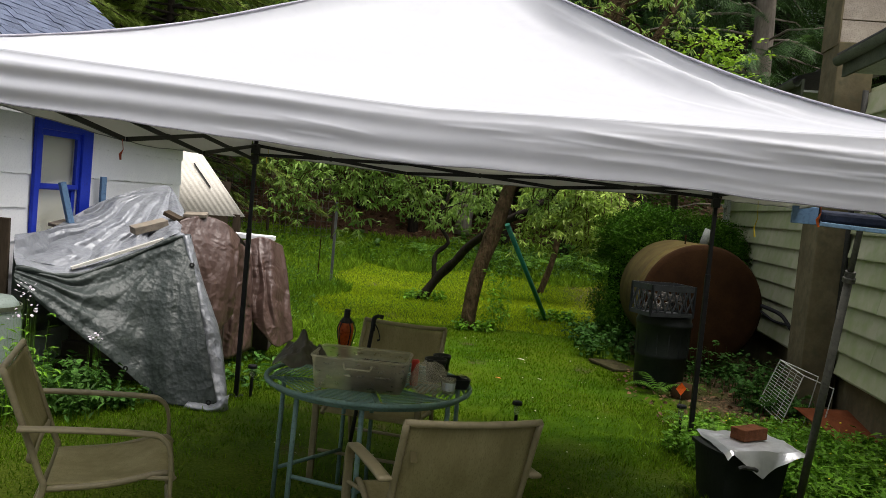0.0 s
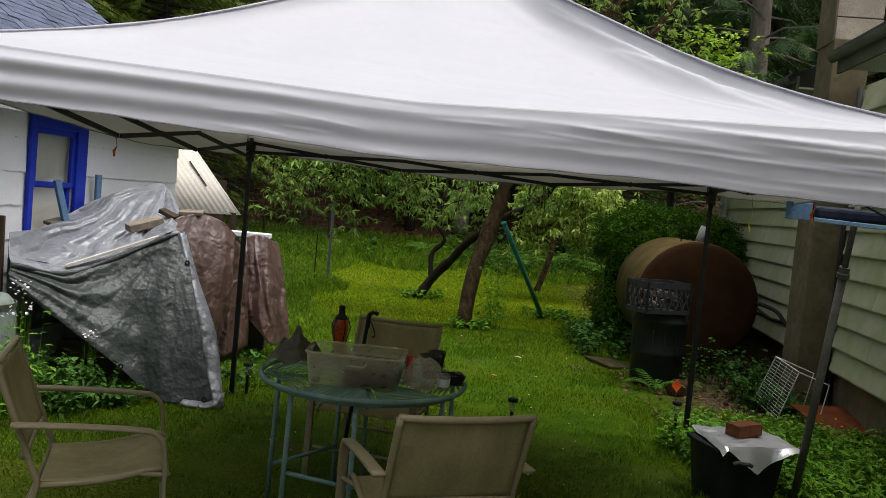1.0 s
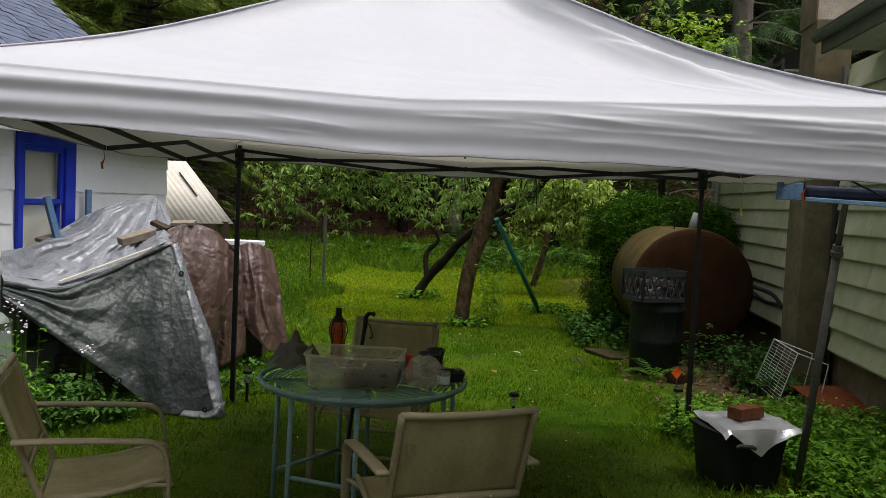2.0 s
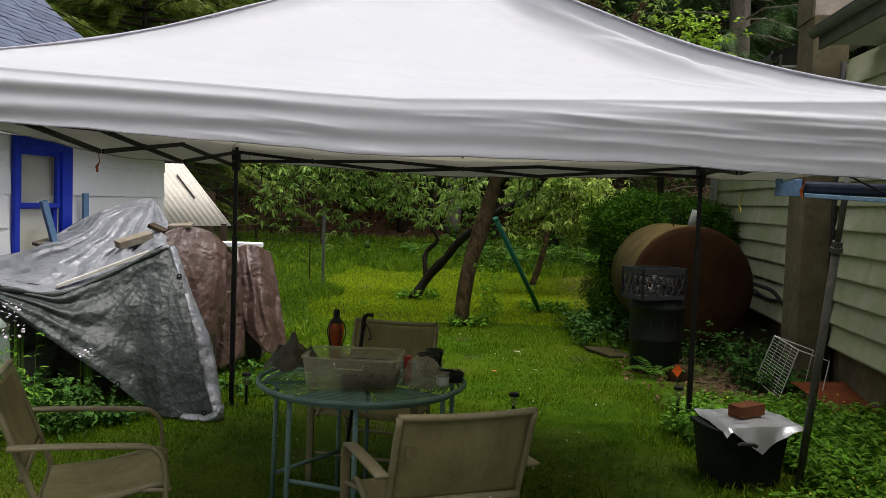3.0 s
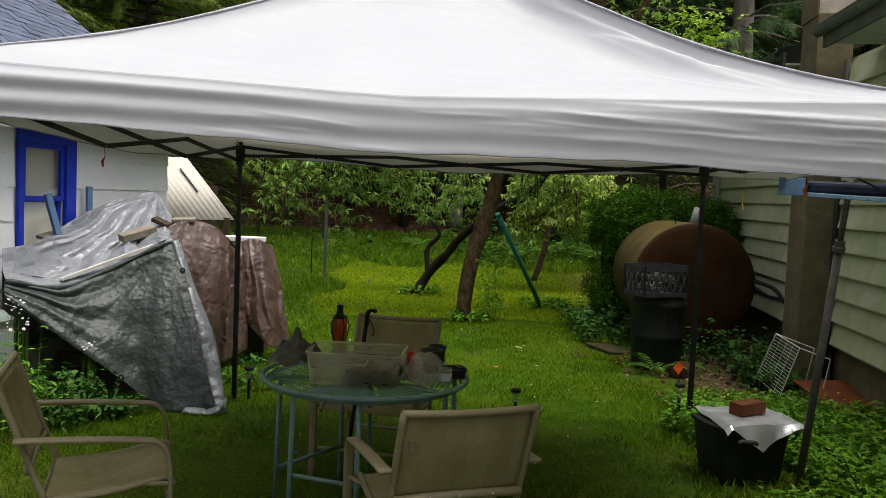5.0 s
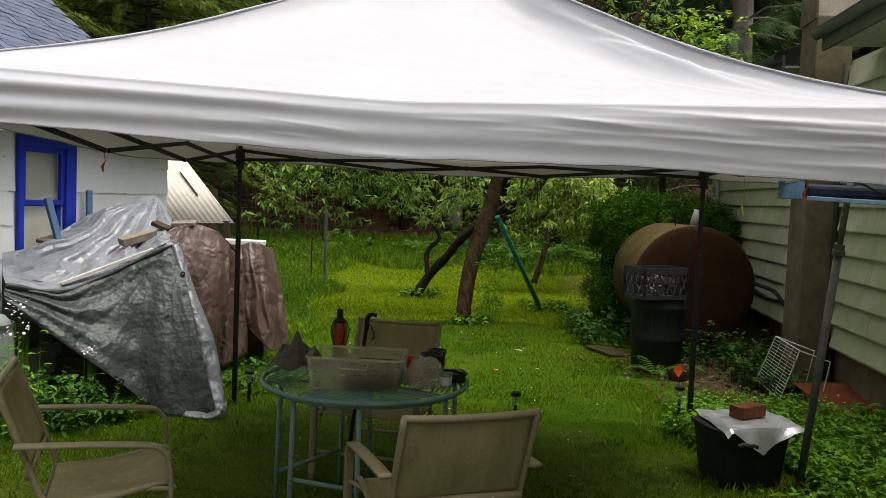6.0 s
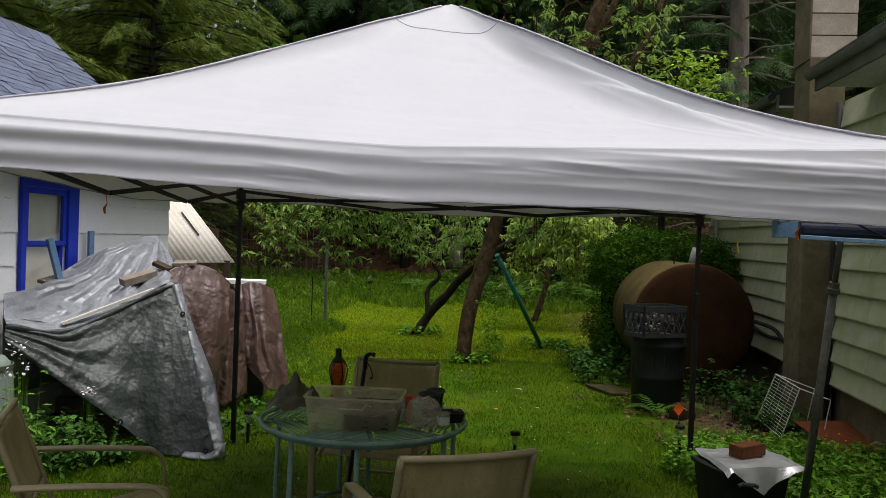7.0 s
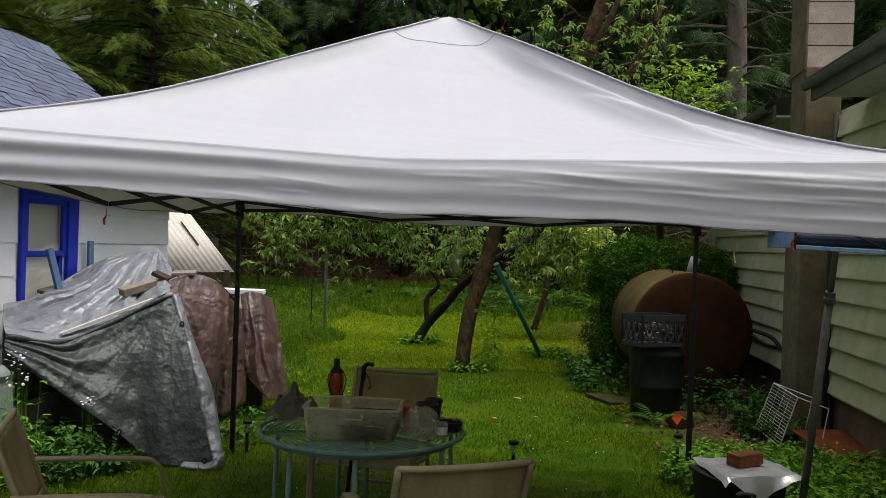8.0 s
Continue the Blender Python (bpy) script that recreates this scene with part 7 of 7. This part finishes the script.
    leafy("weed_patch", spots_in(1.2, 1.9, 12.3, 12.9, 45, 22), 0.07, 6, 0.16, 0.05, M_WEED, "low leaves round the green tube's foot", "weeds", 22, kind="stuff")
    # undergrowth on the bank at the wood's edge
    leafy("undergrowth", spots_in(-12, 9, 18.9, 25.5, 520, 11, lambda x, y: not (-6 < x < 0 and y < 23.5 and noise.noise(Vector((x, y, 0)) * 0.8) < 0.25)), 0.16, 9, 0.7, 0.15, M_LEAF_DEEP, "dark broadleaf undergrowth at the wood's edge", "undergrowth", 11, kind="stuff")
    leafy("undergrowth", spots_in(0.2, 7, 17.2, 20.5, 420, 12), 0.11, 9, 0.5, 0.1, M_FERN_DARK, "dark ferny undergrowth beyond the lawn", "undergrowth", 12, "lance", kind="stuff")
    leafy("shrub", spots_in(-9, -3.2, 20.6, 24.5, 80, 13), 0.2, 14, 1.9, 0.35, M_LEAF_DEEP, "woodland shrubs behind the wire fence", "shrubs", 13, kind="stuff")
    leafy("shrub", spots_in(-0.5, 6, 21.5, 25, 50, 14), 0.2, 14, 1.7, 0.35, M_LEAF_DEEP, "woodland shrubs beyond the fruit trees", "shrubs", 14, kind="stuff")
    for k, (x, y, n, ln) in enumerate(((2.1, 8.0, 7, 0.36), (2.4, 8.1, 5, 0.26), (3.42, 6.15, 9, 0.45), (3.1, 7.45, 7, 0.3), (2.0, 6.55, 5, 0.28), (1.6, 18.2, 9, 0.8), (2.6, 18.6, 9, 0.8), (0.6, 18.4, 9, 0.75), (3.4, 18.0, 9, 0.8), (-0.6, 18.9, 8, 0.7))):
        build_fern("fern", x, y, n, ln, 60 + k)
    # grass: short lawn, longer fringe
    r = np.random.default_rng(8)

    def grass(name, n, x0, x1, y0, y1, h0, h1, keep, label, near_bias=1.0, material=M_GRASS):
        x = r.uniform(x0, x1, n)
        y = y0 + (y1 - y0) * r.uniform(0, 1, n) ** near_bias
        ok = keep(x, y)
        x, y = x[ok], y[ok]
        m = len(x)
        pos = np.stack([x, y, ground_z(x, y) - 0.004], -1)
        h = r.uniform(h0, h1, m)
        tv = [(-0.5, 0, 0), (0.5, 0, 0), (0.32, 0.12, 0.6), (0, 0.45, 1.0)]
        tf = [(0, 1, 2), (0, 2, 3)]
        size = np.stack([0.0022 + 0.00038 * y + 0.006 * h, h, h], -1)
        me = scattered(name, tv, tf, pos, turns(r.uniform(0, 6.28, m), r.normal(0, 0.25, m), r.normal(0, 0.3, m)), size, material)
        plant_thing(name, me, (0, (y0 + y1) / 2, 0), label, "grass", "stuff")
    def soil(x, y):
        bare = (x > 1.9 + 0.2 * np.sin(y * 3)) & (y > 6.4) & (y < 12)
        # grass is thin where chairs and feet have worn it
        d = np.hypot(x - 0.1, y - 4.0) + 0.5 * np.sin(x * 5 + 1) * np.cos(y * 4) + 0.3 * np.sin(x * 11 + y * 7)
        return ~bare & ((d > 2.3) | (r.uniform(0, 1, len(x)) < 0.7))
    def tufted(x, y):
        # uneven sward: thick clumps between thin mossy patches
        k = np.sin(x * 2.1 + 1.3 * np.sin(y * 1.7)) * np.cos(y * 2.6 + 0.8 * np.sin(x * 3.1)) + 0.6 * np.sin(x * 6.3 + y * 4.1) * np.cos(y * 7.7 - x * 2.0)
        return soil(x, y) & (r.uniform(0, 1, len(x)) < 0.62 + 0.34 * k)
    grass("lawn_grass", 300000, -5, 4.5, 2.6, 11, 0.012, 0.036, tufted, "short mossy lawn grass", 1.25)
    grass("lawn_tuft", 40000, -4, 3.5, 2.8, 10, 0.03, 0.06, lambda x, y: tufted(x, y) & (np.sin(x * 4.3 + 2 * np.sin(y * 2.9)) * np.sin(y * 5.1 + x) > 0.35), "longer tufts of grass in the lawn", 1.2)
    grass("lawn_grass", 150000, -7, 8, 11, 18.5, 0.02, 0.05, soil, "short yellow-green lawn grass in the open yard, colour lightened as if lit", 1.0, M_GRASS_LIT)
    grass("tall_grass", 60000, -6.5, -1.35, 8.6, 20.5, 0.04, 0.17, lambda x, y: x < -1.6 - 0.06 * (y - 9) - 0.25 * np.sin(y * 1.7), "unmown tall grass along the yard's edge", 1.0, M_GRASS_TALL)
    grass("tall_grass", 60000, -6, 7, 17.0, 21.0, 0.06, 0.2, lambda x, y: y > 17.4 + 0.4 * np.sin(x * 2), "unmown grass below the bank", 1.0, M_GRASS_TALL)
    grass("weed_grass", 14000, 1.2, 3.5, 3.0, 7.2, 0.02, 0.075, lambda x, y: x > 1.5 + 0.1 * np.sin(y * 4), "longer grass among the weeds by the house", 1.0, M_GRASS_TALL)
    grass("weed_grass", 9000, -3.3, -1.5, 4.4, 7.0, 0.015, 0.05, lambda x, y: x < -1.5 - 0.1 * np.sin(y * 4), "longer grass along the tarps", 1.0, M_GRASS_TALL)
    # fallen leaves
    def litter(name, n, x0, x1, y0, y1, size, material, label):
        x, y = r.uniform(x0, x1, n), r.uniform(y0, y1, n)
        pos = np.stack([x, y, ground_z(x, y) + r.uniform(0.005, 0.03, n)], -1)
        me = scattered(name, BROAD_V, BROAD_F, pos, turns(r.uniform(0, 6.28, n), r.normal(0, 0.3, n), r.normal(0, 0.4, n)), size * r.uniform(0.5, 1.3, n), material)
        plant_thing(name, me, ((x0 + x1) / 2, (y0 + y1) / 2, 0), label, "leaf litter", "stuff")
    brown = mat("dry_leaf", (0.07, 0.038, 0.02), (0.18, 0.1, 0.052), rough=0.9, scale=6, bump=0, island=0.5)
    litter("leaf_litter", 9000, -13, 10, 19.8, 27, 0.13, brown, "brown fallen leaves covering the wooded bank")
    litter("leaf_litter", 650, 1.8, 3.4, 6.2, 9.0, 0.05, brown, "brown fallen leaves on bare soil by the tank")
    pale = mat("pale_petal", (0.4, 0.4, 0.27), (0.52, 0.52, 0.38), rough=0.8, bump=0)
    litter("fallen_petal", 240, -1.6, 2.1, 4.6, 12, 0.018, pale, "pale petals scattered over the lawn")
    for x, y, s, m, lab in ((0.87, 8.84, 0.1, pale, "large pale fallen leaf on the lawn"), (0.55, 7.77, 0.07, mat("orange_leaf", (0.5, 0.16, 0.04), (0.6, 0.24, 0.07), rough=0.8, bump=0), "orange fallen leaf on the lawn"), (0.95, 7.9, 0.05, pale, "pale fallen leaf on the lawn")):
        me = scattered("fallen_leaf", BROAD_V, BROAD_F, np.array([(x, y, 0.035)]), turns(np.array([1.2]), np.array([0.15]), np.array([0.1])), np.array([s]), m)
        plant_thing("fallen_leaf", me, (x, y, 0.03), lab, "fallen leaf")
    # flowers
    disc_v = [(0, 0, 0.2)] + [(0.5 * math.cos(k * 1.0472), 0.5 * math.sin(k * 1.0472), 0.0) for k in range(6)]
    disc_f = [(0, k + 1, (k + 1) % 6 + 1) for k in range(6)]
    yel = mat("yellow_petal", (0.7, 0.5, 0.02), (0.8, 0.6, 0.03), rough=0.5, bump=0)
    for nm, n, area, z0, z1, s, m, lab in (("buttercup", 110, (1.75, 3.4, 3.4, 6.6), 0.14, 0.28, 0.015, yel, "small yellow buttercup flowers among weeds"), ("phlox", 42, (-3.15, -2.85, 5.0, 5.5), 0.72, 0.95, 0.022, mat("pale_phlox", (0.6, 0.5, 0.62), (0.75, 0.7, 0.75), rough=0.6, bump=0), "pale pink phlox flowers by the barrel")):
        x, y = r.uniform(area[0], area[1], n), r.uniform(area[2], area[3], n)
        x = np.where((x < 2.2) & (y > 4.2) & (y < 5.2), x + 0.8, x)
        pos = np.stack([x, y, r.uniform(z0, z1, n)], -1)
        if nm == "phlox":
            k = r.integers(0, 5, n)
            cxs = np.array([(-2.78, 5.3, 0.85), (-2.67, 5.25, 0.73), (-2.8, 5.25, 0.67), (-2.76, 5.3, 0.8), (-2.42, 5.65, 0.5)])[k]
            pos = cxs + r.normal(0, 1, (n, 3)) * 0.025
        me = scattered(nm, disc_v, disc_f, pos, turns(r.uniform(0, 6.28, n), r.normal(0.4, 0.4, n), r.normal(0, 0.4, n)), s * r.uniform(0.7, 1.3, n), m)
        sv, sf = [], []
        for p in pos:
            b = len(sv)
            sv += [(p[0] - 0.002, p[1], 0.0), (p[0] + 0.002, p[1], 0.0), (p[0], p[1], p[2])]
            sf.append((b, b + 1, b + 2))
        ob = plant_thing(nm, me, (float(x[0]), float(y[0]), 0), lab, "flowers", "stuff")
        st = raw_mesh("stem", np.array(sv), np.array(sf), M_WEED)
        st.transform(Matrix.Translation(-ob.location))
        so = new("stem", st)
        so.parent = ob


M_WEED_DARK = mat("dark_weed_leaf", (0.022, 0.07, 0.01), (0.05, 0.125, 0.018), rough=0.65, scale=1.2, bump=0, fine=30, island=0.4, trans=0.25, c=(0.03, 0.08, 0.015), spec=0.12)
M_MEADOW = mat("meadow_weed_leaf", (0.04, 0.11, 0.01), (0.1, 0.2, 0.02), rough=0.55, scale=1.0, bump=0, island=0.45, trans=0.35, spec=0.12)
M_FERN_DARK = mat("dark_fern", (0.03, 0.085, 0.012), (0.07, 0.15, 0.022), rough=0.55, scale=2, bump=0, island=0.4, trans=0.25, spec=0.12)
build_plants()
